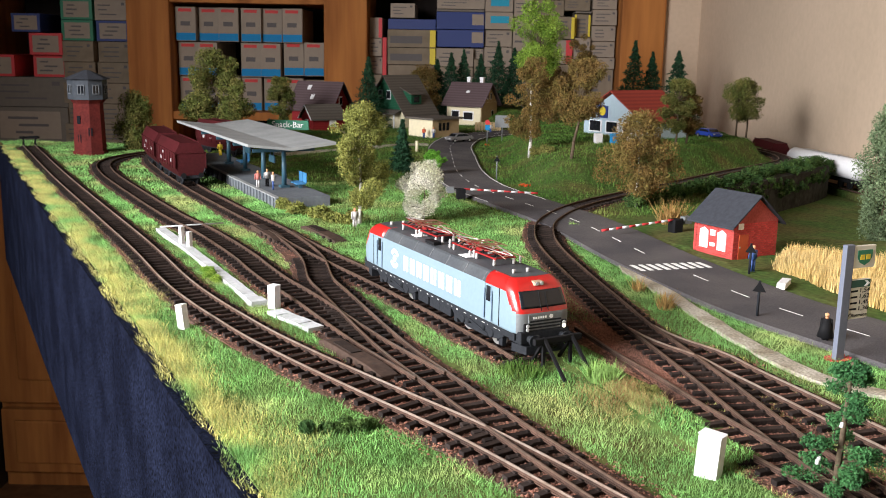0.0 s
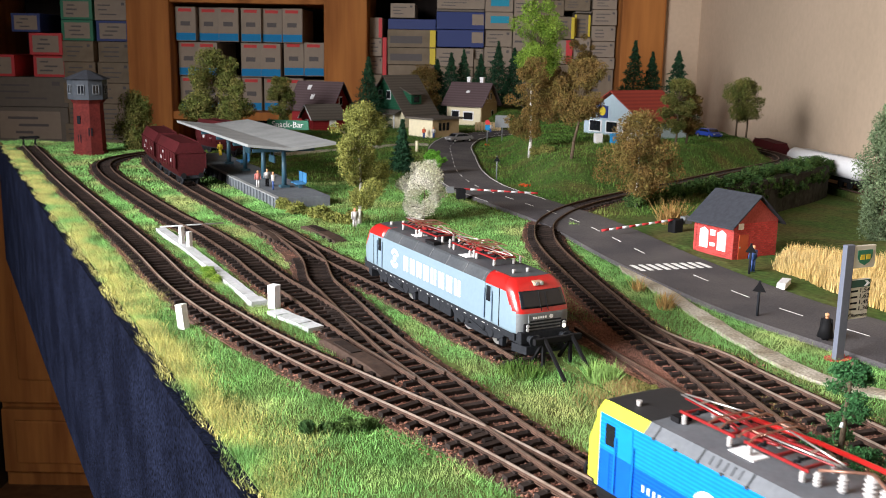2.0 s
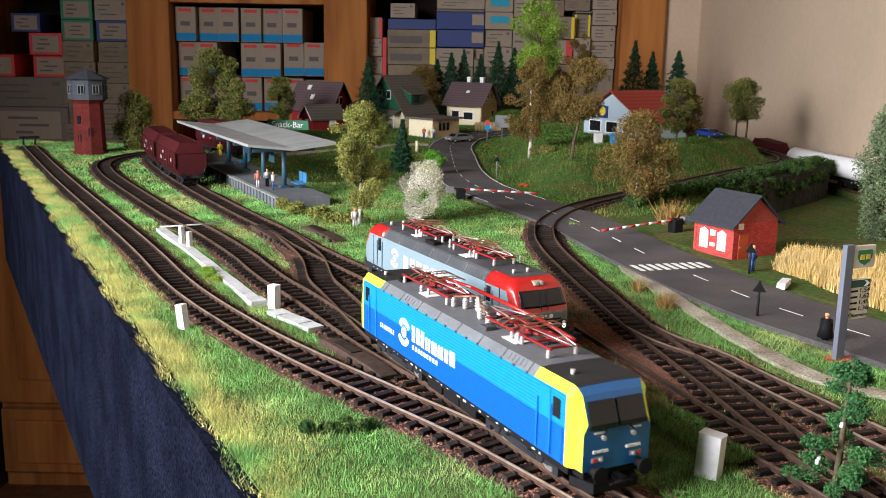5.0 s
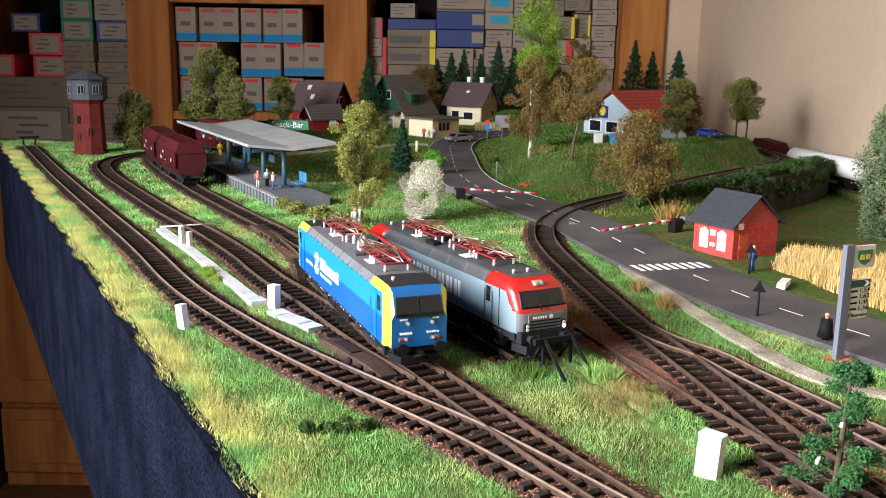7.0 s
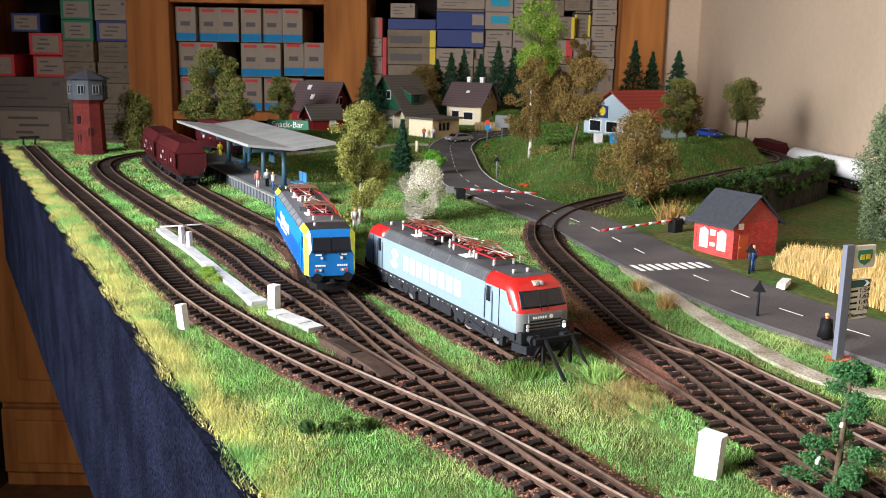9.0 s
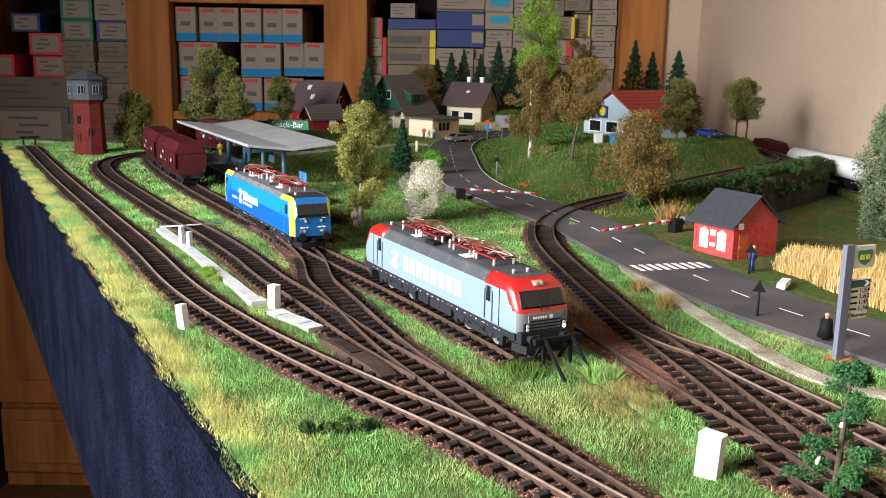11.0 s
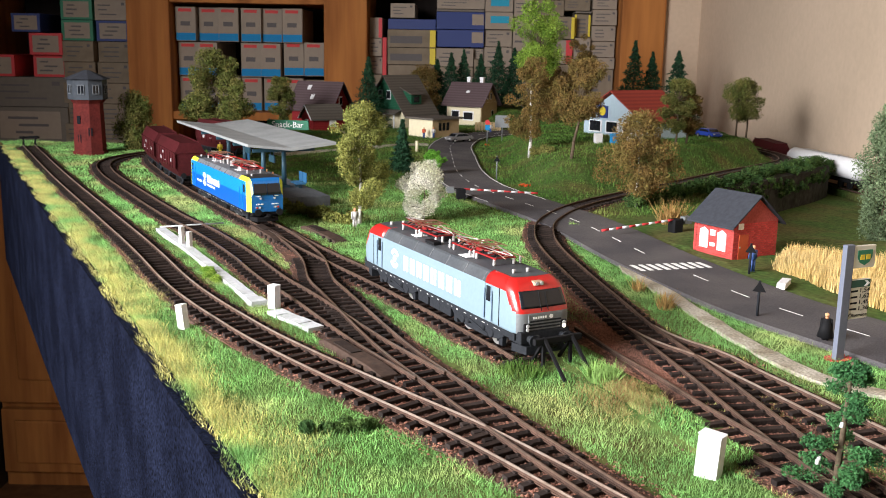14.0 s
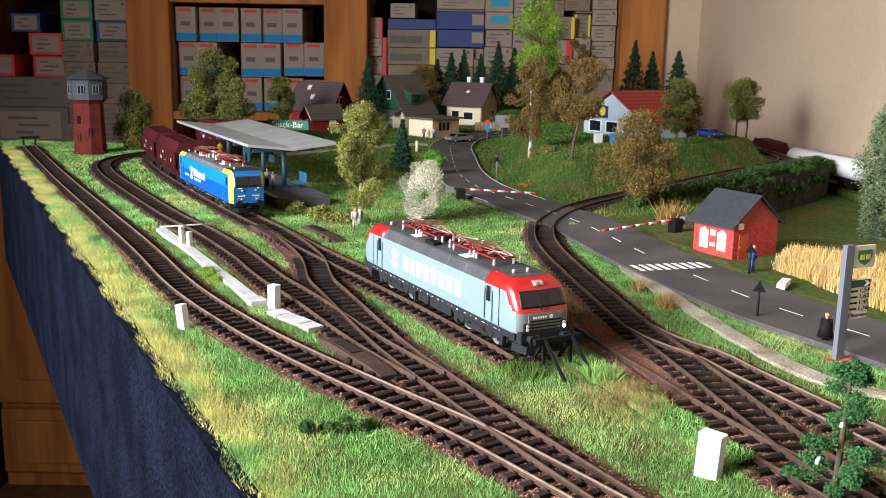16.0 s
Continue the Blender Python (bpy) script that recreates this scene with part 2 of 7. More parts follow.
def heights(pts):
    """Height of the turf; rail top is 0. A knoll stands behind the right-hand curve, a deep cutting lies beyond it."""
    x, y = pts[:, 0], pts[:, 1]
    side = -(x - 0.14) * RD.y + (y - 1.03) * RD.x
    rd, tr = dist(pts, ROAD_NP), dist(pts, ALL_TRACK)
    z = -0.0048 + 0.0012 * np.sin(x * 61 + 3 * np.sin(y * 23)) * np.sin(y * 47)
    z = np.where(tr < 0.022, -0.0052, z)
    z = np.where(dist(pts, STUB_OUT) < 0.0125, -0.0019, z)
    z = np.where(rd < 0.047, -0.0058, z)
    z += 0.030 * sstep((side - 0.022) / (0.11 - 0.06 * sstep((x - 0.25) / 0.12))) * sstep((rd - 0.055) / 0.10) * sstep((0.53 - x) / 0.035) * sstep((y - 1.02) / 0.12) * sstep((x - 0.055) / 0.08)
    cut = (-side > 0.058) & (x > 0.310) & (y > 0.885) | (x > 0.582) & (y > 0.9) & (y < 2.0)
    return np.where(cut, -0.052, z)


def ground_z(x, y):
    return float(heights(np.array([[x, y]]))[0])

# ---- the layout board ----
def build_ground():
    na, nb, st = 430, 185, 0.007
    uv = np.array([(-0.45 + i * st, j * st) for i in range(na + 1) for j in range(nb + 1)])
    pts = np.array(E0)[None] + uv[:, :1] * np.array(ED)[None] + uv[:, 1:] * np.array(EN)[None]
    z = heights(pts)
    ok = (pts[:, 1] < 1.66 + 3 * np.clip(pts[:, 0] + 0.45, 0, 9)) & (pts[:, 1] < 2.48) & (pts[:, 0] < 0.655) & (pts[:, 1] > -0.25)
    faces = []
    for i in range(na):
        for j in range(nb):
            k = (i * (nb + 1) + j, i * (nb + 1) + j + 1, (i + 1) * (nb + 1) + j + 1, (i + 1) * (nb + 1) + j)
            if all(ok[q] for q in k):
                faces.append(k[::-1])
    used = sorted({q for f in faces for q in f})
    back = {q: n for n, q in enumerate(used)}
    ob = fast("ground", [(pts[q][0], pts[q][1], z[q]) for q in used], [tuple(back[q] for q in f) for f in faces], M_EARTH)
    return tagged(ob, "earth and turf surface of the model railway board", "ground", kind="structure")


build_ground()


def build_fascia():
    a, b = E0 + ED * -0.45, E0 + ED * 1.42
    bm = bmesh.new()
    for p0, p1 in ((a, E0 + ED * 0.298), (E0 + ED * 0.2985, b)):
        n = -EN
        lo = [(p0.x, p0.y), (p1.x, p1.y), (p1.x + n.x * 0.008, p1.y + n.y * 0.008), (p0.x + n.x * 0.008, p0.y + n.y * 0.008)]
        prism(bm, lo, -0.197, -0.0045, "z")
    return tagged(part("fascia", bm, M_FASCIA), "dark blue cloth-covered board along the layout's front edge", "fascia", kind="structure")


build_fascia()


def build_track(name, line, shiny, label):
    root = empty("track", Matrix(), label, "track", "railway tracks")
    full = line
    for s in (-1, 1):
        # the stub track's outer rail is buried in turf but for its near end
        line = [q for q in full if q.y < 0.385] if name == "stub" and s > 0 else full
        bm = bmesh.new()
        ribbon(bm, line, 0.00042, -0.0021, -0.0005, s * 0.00865)
        ribbon(bm, line, 0.00085, -0.0026, -0.0020, s * 0.00865)
        rings = []
        for q, n in zip(line, normals(line)):
            rings.append([(*(q + n * (s * 0.00865 + o)), z) for o, z in ((-0.00050, -0.0008), (0.00050, -0.0008), (0.00050, -0.0003), (0.00030, 0.0), (-0.00030, 0.0), (-0.00050, -0.0003))])
        loft(bm, rings, 1)
        part("rail", bm, [M_RAIL, M_RAILTOP if shiny else M_RAILDULL], root)
    return root


def sleeper_mesh():
    bm = bmesh.new()
    box(bm, -0.0152, 0.0152, -0.0017, 0.0017, -0.0060, -0.0022, 0.0003)
    for sx in (-1, 1):
        for o in (-1.6, 1.6):
            x = sx * 0.00865 + o * 0.001
            box(bm, x - 0.0006, x + 0.0006, -0.001, 0.001, -0.0024, -0.0017)
    me = bpy.data.meshes.new("sleeper")
    bm.to_mesh(me)
    bm.free()
    me.materials.append(M_SLEEPER)
    return me


SLEEPER = sleeper_mesh()
BUSY = []


def lay_sleepers(key):
    """One sleeper every 6.9 mm, left out where another track's sleepers already lie."""
    line = LINES[key]
    ns = normals(line)
    for q, n in zip(line, ns):
        if key == "right" and near_road(q) or key == "stub" and q.y > 0.445:
            continue
        if any((q - o).length < 0.0105 for o in BUSY):
            continue
        s = new("sleeper", SLEEPER)
        s.parent = ROOTS[key]
        s.matrix_local = Matrix.Translation((q.x, q.y, RNG.uniform(-0.0002, 0.0001))) @ Matrix.Rotation(math.atan2(n.y, n.x) + RNG.uniform(-0.02, 0.02), 4, "Z")
    BUSY.extend(line)


def near_road(q):
    return ((ROAD_NP[:, 0] - q.x) ** 2 + (ROAD_NP[:, 1] - q.y) ** 2).min() < 0.040 ** 2


ROOTS = {}
for key, shiny, lab in (("front", True, "brown-sleepered model track along the layout's front edge"), ("loop", False, "brown-sleepered model track through two turnouts to the platform"), ("middle", False, "brown-sleepered model track with dull brown rails"), ("siding", False, "short siding with brown rails ending at a buffer stop"), ("right", False, "single model track crossing the road in a curve"), ("right_branch", True, "branch track between grass and the gravel path"), ("stub", False, "stub track joining the curved line at a turnout")):
    ROOTS[key] = build_track(key, LINES[key], shiny, lab)




def build_ballast():
    bm = bmesh.new()
    for i, (key, line) in enumerate(list(LINES.items()) + [("fill", FILL)]):
        ns = normals(line)
        rings = []
        for q, n in zip(line, ns):
            w = 0.0185 + 0.002 * noise.noise(Vector((q.x * 90, q.y * 90, i)))
            e = 0.00006 * i
            pts = [q + n * (-w - 0.004), q + n * -w, q + n * w, q + n * (w + 0.004)]
            rings.append([(*pts[0], -0.0075), (*pts[1], -0.0046 + e), (*pts[2], -0.0046 + e), (*pts[3], -0.0075)])
        loft(bm, rings)
    ob = part("ballast_bed", bm, M_BALLAST)
    tagged(ob, "fine reddish-brown ballast bed under the tracks", "ballast", kind="structure")
    rg = np.random.RandomState(3)
    ctr, nor = [], []
    for line in list(LINES.values()) + [FILL] * 5:
        ctr += [tuple(q) for q in line]
        nor += [tuple(n) for n in normals(line)]
    ctr, nor = np.array(ctr), np.array(nor)
    w = 1.0 / (0.12 + ctr[:, 1].clip(0.2)) ** 2
    n = 130000
    pick = rg.choice(len(ctr), n, p=w / w.sum())
    lat = rg.normal(0, 0.0115, n).clip(-0.026, 0.026)
    tan = np.stack([-nor[pick, 1], nor[pick, 0]], 1)
    p2 = ctr[pick] + nor[pick] * lat[:, None] + tan * rg.uniform(-0.0055, 0.0055, n)[:, None]
    keep = ~((np.abs(np.abs(lat) - 0.00865) < 0.0016)) & (dist(p2, ROAD_NP) > 0.038)
    p2, lat = p2[keep], lat[keep]
    r = rg.uniform(0.0004, 0.0010, len(p2))
    z = np.where(np.abs(lat) > 0.019, -0.0052, -0.0046) + r * 0.35
    octa = np.array([(1, 0, 0), (0, 1, 0), (-1, 0, 0), (0, -1, 0), (0, 0, 0.8), (0, 0, -0.8)], float)
    v = octa[None] * r[:, None, None] * rg.uniform(0.6, 1.3, (len(p2), 6, 1))
    a = rg.uniform(0, 6.28, len(p2))
    cs, sn = np.cos(a)[:, None], np.sin(a)[:, None]
    vx, vy = v[:, :, 0] * cs - v[:, :, 1] * sn, v[:, :, 0] * sn + v[:, :, 1] * cs
    V = np.stack([vx + p2[:, :1], vy + p2[:, 1:], v[:, :, 2] + z[:, None]], 2).reshape(-1, 3)
    tri = ((0, 1, 4), (1, 2, 4), (2, 3, 4), (3, 0, 4))
    F = [tuple(i * 6 + k for k in t) for i in range(len(p2)) for t in tri]
    tagged(fast("ballast_stones", V.tolist(), F, M_STONE), "loose reddish-brown ballast stones between the sleepers", "ballast", kind="stuff")


build_ballast()


def build_room():
    def slab(name, b, m, label, cat):
        bm = bmesh.new()
        box(bm, *b)
        return tagged(part(name, bm, m), label, cat, kind="structure")
    slab("floor", (-1.36, 0.74, -1.3, 3.1, -1.15, -1.10), M_PARQUET, "brown wooden parquet floor of the room", "floor")
    # ceiling, south and west walls are unseen; their dark tone limits the bounce
    slab("ceiling", (-1.36, 0.74, -1.3, 3.1, 1.45, 1.5), M_WALL_DIM, "unseen ceiling, darkened to cut bounced light", "ceiling")
    slab("wall_east", (0.66, 0.74, -1.3, 3.1, -1.10, 1.45), M_WALL, "plain beige plaster wall behind the layout", "wall")
    slab("wall_north", (-1.36, 0.66, 3.0, 3.1, -1.10, 1.45), M_WALL, "plain beige wall behind the wooden shelf unit", "wall")
    slab("wall_south", (-1.36, 0.66, -1.3, -1.2, -1.10, 1.45), M_WALL_DIM, "unseen wall behind the camera, darkened to cut bounced light", "wall")
    slab("wall_corner", (0.569, 0.66, 2.60, 3.0, -1.10, 1.45), M_WALL, "plain beige wall beside the shelf unit", "wall")
    bm = bmesh.new()
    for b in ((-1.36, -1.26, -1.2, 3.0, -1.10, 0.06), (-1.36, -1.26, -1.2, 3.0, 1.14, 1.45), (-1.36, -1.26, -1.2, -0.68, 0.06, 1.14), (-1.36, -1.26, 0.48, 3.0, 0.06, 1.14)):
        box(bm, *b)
    tagged(part("wall_west", bm, M_WALL_DIM), "unseen wall with the window opening, darkened to cut bounced light", "wall", kind="structure")


build_room()

# ---- locomotives ----
M_GREY_W = mat("pale_blue_grey_paint", (0.195, 0.27, 0.32), 0.4, var=0.04, scale=400, big=30, second=(0.187, 0.262, 0.312), coat=0.3)
M_RED = mat("bright_red_paint", (0.46, 0.016, 0.014), 0.32, var=0.06, scale=400, big=40, coat=0.3)
M_ROOF = mat("anthracite_roof", (0.050, 0.055, 0.062), 0.5, var=0.15, scale=500, big=40, second=(0.07, 0.075, 0.08))
M_ROOF_L = mat("mid_grey_roof", (0.135, 0.145, 0.16), 0.5, var=0.1, scale=500, big=40, second=(0.11, 0.12, 0.135))
M_ROOFBLK = mat("black_cab_roof", (0.016, 0.016, 0.018), 0.6, var=0.15, scale=500, big=40)
M_SKIRT = mat("dark_grey_frame", (0.020, 0.022, 0.026), 0.7, var=0.2, scale=600, big=60)
M_NOSE = mat("silver_grey_nose", (0.15, 0.16, 0.165), 0.4, var=0.08, scale=500, big=50)
M_GLASS = mat("dark_window_glass", (0.012, 0.013, 0.016), 0.08, var=0.1, scale=100, big=30, spec=0.35)
M_BLUE1 = stripe_mat("ribbed_sky_blue_paint", (0.006, 0.23, 0.66), (0.004, 0.16, 0.52), 215, "Z", 0.35)
M_BLUE2 = stripe_mat("ribbed_deep_blue_paint", (0.003, 0.10, 0.52), (0.002, 0.07, 0.40), 215, "Z", 0.35)
M_BLUE_S = mat("sky_blue_paint", (0.006, 0.21, 0.62), 0.35, var=0.05, coat=0.3)
M_BLUE_D = mat("deep_blue_paint", (0.003, 0.095, 0.50), 0.35, var=0.05, coat=0.3)
# darker blue for the cab fronts, with their shade put into the colour
M_BLUE_F = mat("shaded_front_blue_paint", (0.006, 0.11, 0.33), 0.35, var=0.05, coat=0.3)
M_YELLOW = mat("lime_yellow_paint", (0.68, 0.76, 0.05), 0.4, var=0.05)
M_INSUL = flat("white_insulator", (0.46, 0.44, 0.43), 0.35)
M_PANTO = flat("red_frame", (0.24, 0.012, 0.013), 0.4)
M_COPPER = mat("bronze_rod", (0.34, 0.17, 0.12), 0.4, metal=0.5, var=0.2, scale=500)
M_STEEL = mat("bright_steel", (0.68, 0.66, 0.63), 0.3, metal=0.8, var=0.15, scale=500)
M_LAMP = flat("lit_headlamp", (1.0, 0.93, 0.75), 0.3, emit=6.0)
M_LENS = flat("clear_lens", (0.55, 0.57, 0.58), 0.15)
M_CONCRETE2 = flat("faded_white_print", (0.45, 0.45, 0.45), 0.6)
M_TAIL = flat("red_tail_lens", (0.45, 0.02, 0.02), 0.2)
M_DKLINE = flat("slate_blue_paint", (0.10, 0.15, 0.22), 0.5)
M_TAN_LAMP = flat("sand_lamp_housing", (0.42, 0.30, 0.20), 0.5)
M_PRINT = flat("white_print", (0.82, 0.82, 0.82), 0.5)


def side_plate(bm, x0, x1, z0, z1, y, t=0.00025):
    """A thin plate lying on a side wall at |y|."""
    s = 1 if y > 0 else -1
    box(bm, x0, x1, min(y, y + s * t), max(y, y + s * t), z0, z1)


def insulator(bm, x, y, z, h, r):
    tube(bm, (x, y, z), (x, y, z + h), r * 0.75, r * 0.6, 8)
    for k in range(4):
        zz = z + h * (0.15 + 0.2 * k)
        tube(bm, (x, y, zz), (x, y, zz + h * 0.09), r, r * 0.85, 8)


def pantograph(parent, x, z, way):
    """Folded single-arm collector on four insulators; way: the end to which its head points."""
    zb = z + 0.0036
    bm = bmesh.new()
    for y in (-0.0065, 0.0065):
        box(bm, x - 0.012, x + 0.012, y - 0.00035, y + 0.00035, zb, zb + 0.0009)
    for dx in (-0.010, 0.0, 0.010):
        box(bm, x + dx - 0.0004, x + dx + 0.0004, -0.0065, 0.0065, zb, zb + 0.0009)
    box(bm, x - way * 0.013 - 0.002, x - way * 0.013 + 0.002, -0.003, 0.003, zb, zb + 0.0022, 0.0004)
    p = part("pantograph", bm, M_PANTO, parent, "folded red current collector on white insulators")
    for dx in (-0.010, 0.010):
        for y in (-0.0065, 0.0065):
            bm = bmesh.new()
            insulator(bm, x + dx, y, z, 0.0036, 0.0010)
            part("insulator", bm, M_INSUL, p)
    k0, k1 = x - way * 0.012, x + way * 0.018
    bm = bmesh.new()
    tube(bm, (k0, 0.0012, zb + 0.0020), (k1, 0.0016, zb + 0.0032), 0.0005, 0.0004, 6)
    tube(bm, (k0 + way * 0.003, -0.0016, zb + 0.0016), (k1 - way * 0.002, -0.001, zb + 0.0026), 0.0003, None, 5)
    for y in (-0.0034, 0.0034):
        tube(bm, (k0 + way * 0.002, y, zb + 0.0012), (k0 + way * 0.010, y, zb + 0.0024), 0.0005, None, 6)
    part("lower_arm", bm, M_PANTO, p)
    bm = bmesh.new()
    for y in (-0.005, 0.005):
        tube(bm, (k1, y * 0.15, zb + 0.0032), (k0 + way * 0.004, y, zb + 0.0044), 0.00036, 0.0003, 6)
    tube(bm, (k1 - way * 0.010, -0.0022, zb + 0.0037), (k1 - way * 0.010, 0.0022, zb + 0.0037), 0.0003, None, 5)
    part("upper_arm", bm, M_STEEL, p)
    bm = bmesh.new()
    for dx in (-0.0022, 0.0022):
        xx = k0 + way * 0.004 + dx
        for a, b in (((xx, -0.0085, zb + 0.0048), (xx, 0.0085, zb + 0.0048)), ((xx, -0.0085, zb + 0.0048), (xx, -0.0115, zb + 0.0035)), ((xx, 0.0085, zb + 0.0048), (xx, 0.0115, zb + 0.0035))):
            tube(bm, a, b, 0.00036, None, 5)
    for y in (-0.006, 0.006):
        tube(bm, (k0 + way * 0.0015, y, zb + 0.0046), (k0 + way * 0.0065, y, zb + 0.0046), 0.0003, None, 5)
    part("collector_head", bm, M_COPPER, p)
    bm = bmesh.new()
    for dx in (-0.0065, 0.0065):
        tube(bm, (x + dx, -0.0065, zb + 0.0012), (x + dx, 0.0065, zb + 0.0012), 0.0005, None, 6)
        tube(bm, (x + dx, -0.0042, zb + 0.0006), (x + dx, -0.0042, zb + 0.0022), 0.0007, 0.0005, 6)
    part("spring", bm, M_BLACK, p)


def bogie(parent, x, wheelbase, r):
    bm = bmesh.new()
    for s in (-1, 1):
        y = s * 0.0125
        prism(bm, [(x - 0.030, 0.0085), (x - 0.024, 0.0055), (x - 0.010, 0.0035), (x + 0.010, 0.0035), (x + 0.024, 0.0055), (x + 0.030, 0.0085), (x + 0.028, 0.0115), (x - 0.028, 0.0115)], y - 0.0012, y + 0.0012, "y")
        for a in (-1, 1):
            tube(bm, (x + a * wheelbase / 2, y, 0.0070), (x + a * wheelbase / 2, y + s * 0.0022, 0.0070), 0.0030, 0.0026, 10)
            tube(bm, (x + a * wheelbase / 4, y + s * 0.001, 0.0065), (x + a * wheelbase / 4, y + s * 0.001, 0.012), 0.0016, None, 8)
            box(bm, x + a * 0.026 - 0.002, x + a * 0.026 + 0.002, y - 0.0008, y + 0.0018, 0.0025, 0.008)
        tube(bm, (x - 0.014, y + s * 0.0015, 0.0095), (x + 0.014, y + s * 0.0015, 0.0050), 0.0008, None, 6)
    bg = part("bogie", bm, M_SKIRT, parent)
    sets = []
    for a in (-1, 1):
        bm = bmesh.new()
        tube(bm, (0, -0.0098, 0), (0, 0.0098, 0), 0.0012, None, 8)
        for s in (-1, 1):
            tube(bm, (0, s * 0.0074, 0), (0, s * 0.0100, 0), r, r * 0.985, 24)
            tube(bm, (0, s * 0.0066, 0), (0, s * 0.0074, 0), r * 1.07, None, 24)
            for k in range(5):
                t = k * 2 * math.pi / 5
                tube(bm, (r * 0.62 * math.cos(t), s * 0.0100, r * 0.62 * math.sin(t)), (r * 0.62 * math.cos(t), s * 0.0103, r * 0.62 * math.sin(t)), r * 0.14, None, 6, mi=1)
        ws = part("wheelset", bm, [M_STEEL, M_SKIRT], bg)
        ws.location = (x + a * wheelbase / 2, 0, r)
        sets.append((ws, x + a * wheelbase / 2, r))
    return sets


def buffers(parent, x, way, m):
    for s in (-1, 1):
        bm = bmesh.new()
        tube(bm, (x, s * 0.0101, 0.0122), (x + way * 0.0045, s * 0.0101, 0.0122), 0.0019, None, 10)
        tube(bm, (x + way * 0.0045, s * 0.0101, 0.0122), (x + way * 0.0058, s * 0.0101, 0.0122), 0.0030, 0.0032, 12)
        part("buffer", bm, m, parent)


def coupler(parent, x, way):
    bm = bmesh.new()
    box(bm, min(x, x + way * 0.006), max(x, x + way * 0.006), -0.0014, 0.0014, 0.0075, 0.0100, 0.0003)
    for a, b in (((x + way * 0.006, -0.004, 0.0085), (x + way * 0.006, 0.004, 0.0085)), ((x + way * 0.006, -0.004, 0.0085), (x + way * 0.0035, -0.004, 0.0065)), ((x + way * 0.006, 0.004, 0.0085), (x + way * 0.0035, 0.004, 0.0065))):
        tube(bm, a, b, 0.0006, None, 6)
    part("coupler", bm, M_BLACK, parent)


def half_ring(x, pts):
    """A closed cross-section from the points of one side, bottom first."""
    return [(x, y, z) for y, z in pts] + [(x, -y, z) for y, z in reversed(pts)]


def word_blocks(parent, x0, dx, heights_, z0, y, m, name="lettering", gap=0.0016):
    """A brand wordmark as plain bars along the side; dx is signed."""
    bm = bmesh.new()
    x = x0
    for w, h in heights_:
        stroke = w * 0.40 if w > 0.003 else w
        for k in (0, w - stroke) if w > 0.003 else (0,):
            side_plate(bm, min(x + dx * k, x + dx * (k + stroke)), max(x + dx * k, x + dx * (k + stroke)), z0, z0 + h, y, 0.00022)
        x += dx * (w + gap)
    part(name, bm, m, parent)


def emblem(parent, x, z, y, r, m):
    """A round mark: a disc between two curved blades."""
    bm = bmesh.new()
    s = 1 if y > 0 else -1
    tube(bm, (x, y, z), (x, y + s * 0.00022, z), r * 0.40, None, 16)
    for k in (0, math.pi):
        out, inn = [], []
        for i in range(9):
            t = k + 0.5 + i * 0.27
            out.append((x + s * r * (1.0 + 0.1 * i / 8) * math.cos(t), z + r * 1.05 * math.sin(t)))
            inn.append((x + s * r * (0.55 + 0.25 * i / 8) * math.cos(t), z + r * 0.6 * math.sin(t)))
        prism(bm, out + inn[::-1], min(y, y + s * 0.0002), max(y, y + s * 0.0002), "y")
    part("emblem", bm, m, parent)


def roof_gear(parent, z, items):
    """Insulators, boxes and busbars on the roof."""
    for kind, *a in items:
        bm = bmesh.new()
        if kind == "insulator":
            insulator(bm, a[0], a[1], z, a[2], a[3])
            part("insulator", bm, M_INSUL, parent)
        elif kind == "busbar":
            for p, q in zip(a[0][:-1], a[0][1:]):
                tube(bm, p, q, a[1], None, 6)
            part("busbar", bm, a[2], parent)
        elif kind == "panel":
            box(bm, a[0], a[1], a[2], a[3], z, z + a[4], 0.0002)
            part("roof_panel", bm, a[5], parent)


def cab_width(z):
    return float(np.interp(z, [0.0145, 0.020, 0.0362, 0.0385, 0.0402, 0.0414, 0.0421, 0.0424], [0.0170, 0.0173, 0.0173, 0.0166, 0.0155, 0.0142, 0.0128, 0.0115]))


def cab_nose(z):
    return float(np.interp(z, [0.0145, 0.0200, 0.0250, 0.0275, 0.0300, 0.0335, 0.0366, 0.0385, 0.0402, 0.0414, 0.0421, 0.0424], [0.1034, 0.1040, 0.1038, 0.1032, 0.1018, 0.0997, 0.0978, 0.0962, 0.0942, 0.0920, 0.0895, 0.0870]))


def cab_x(y, z):
    """How far the rounded cab front reaches at a height and half-width."""
    u = min(1.0, abs(y) / cab_width(z))
    return cab_nose(z) - 0.0012 * u * u - 0.0060 * max(0.0, (u - 0.80) / 0.20) ** 2.6


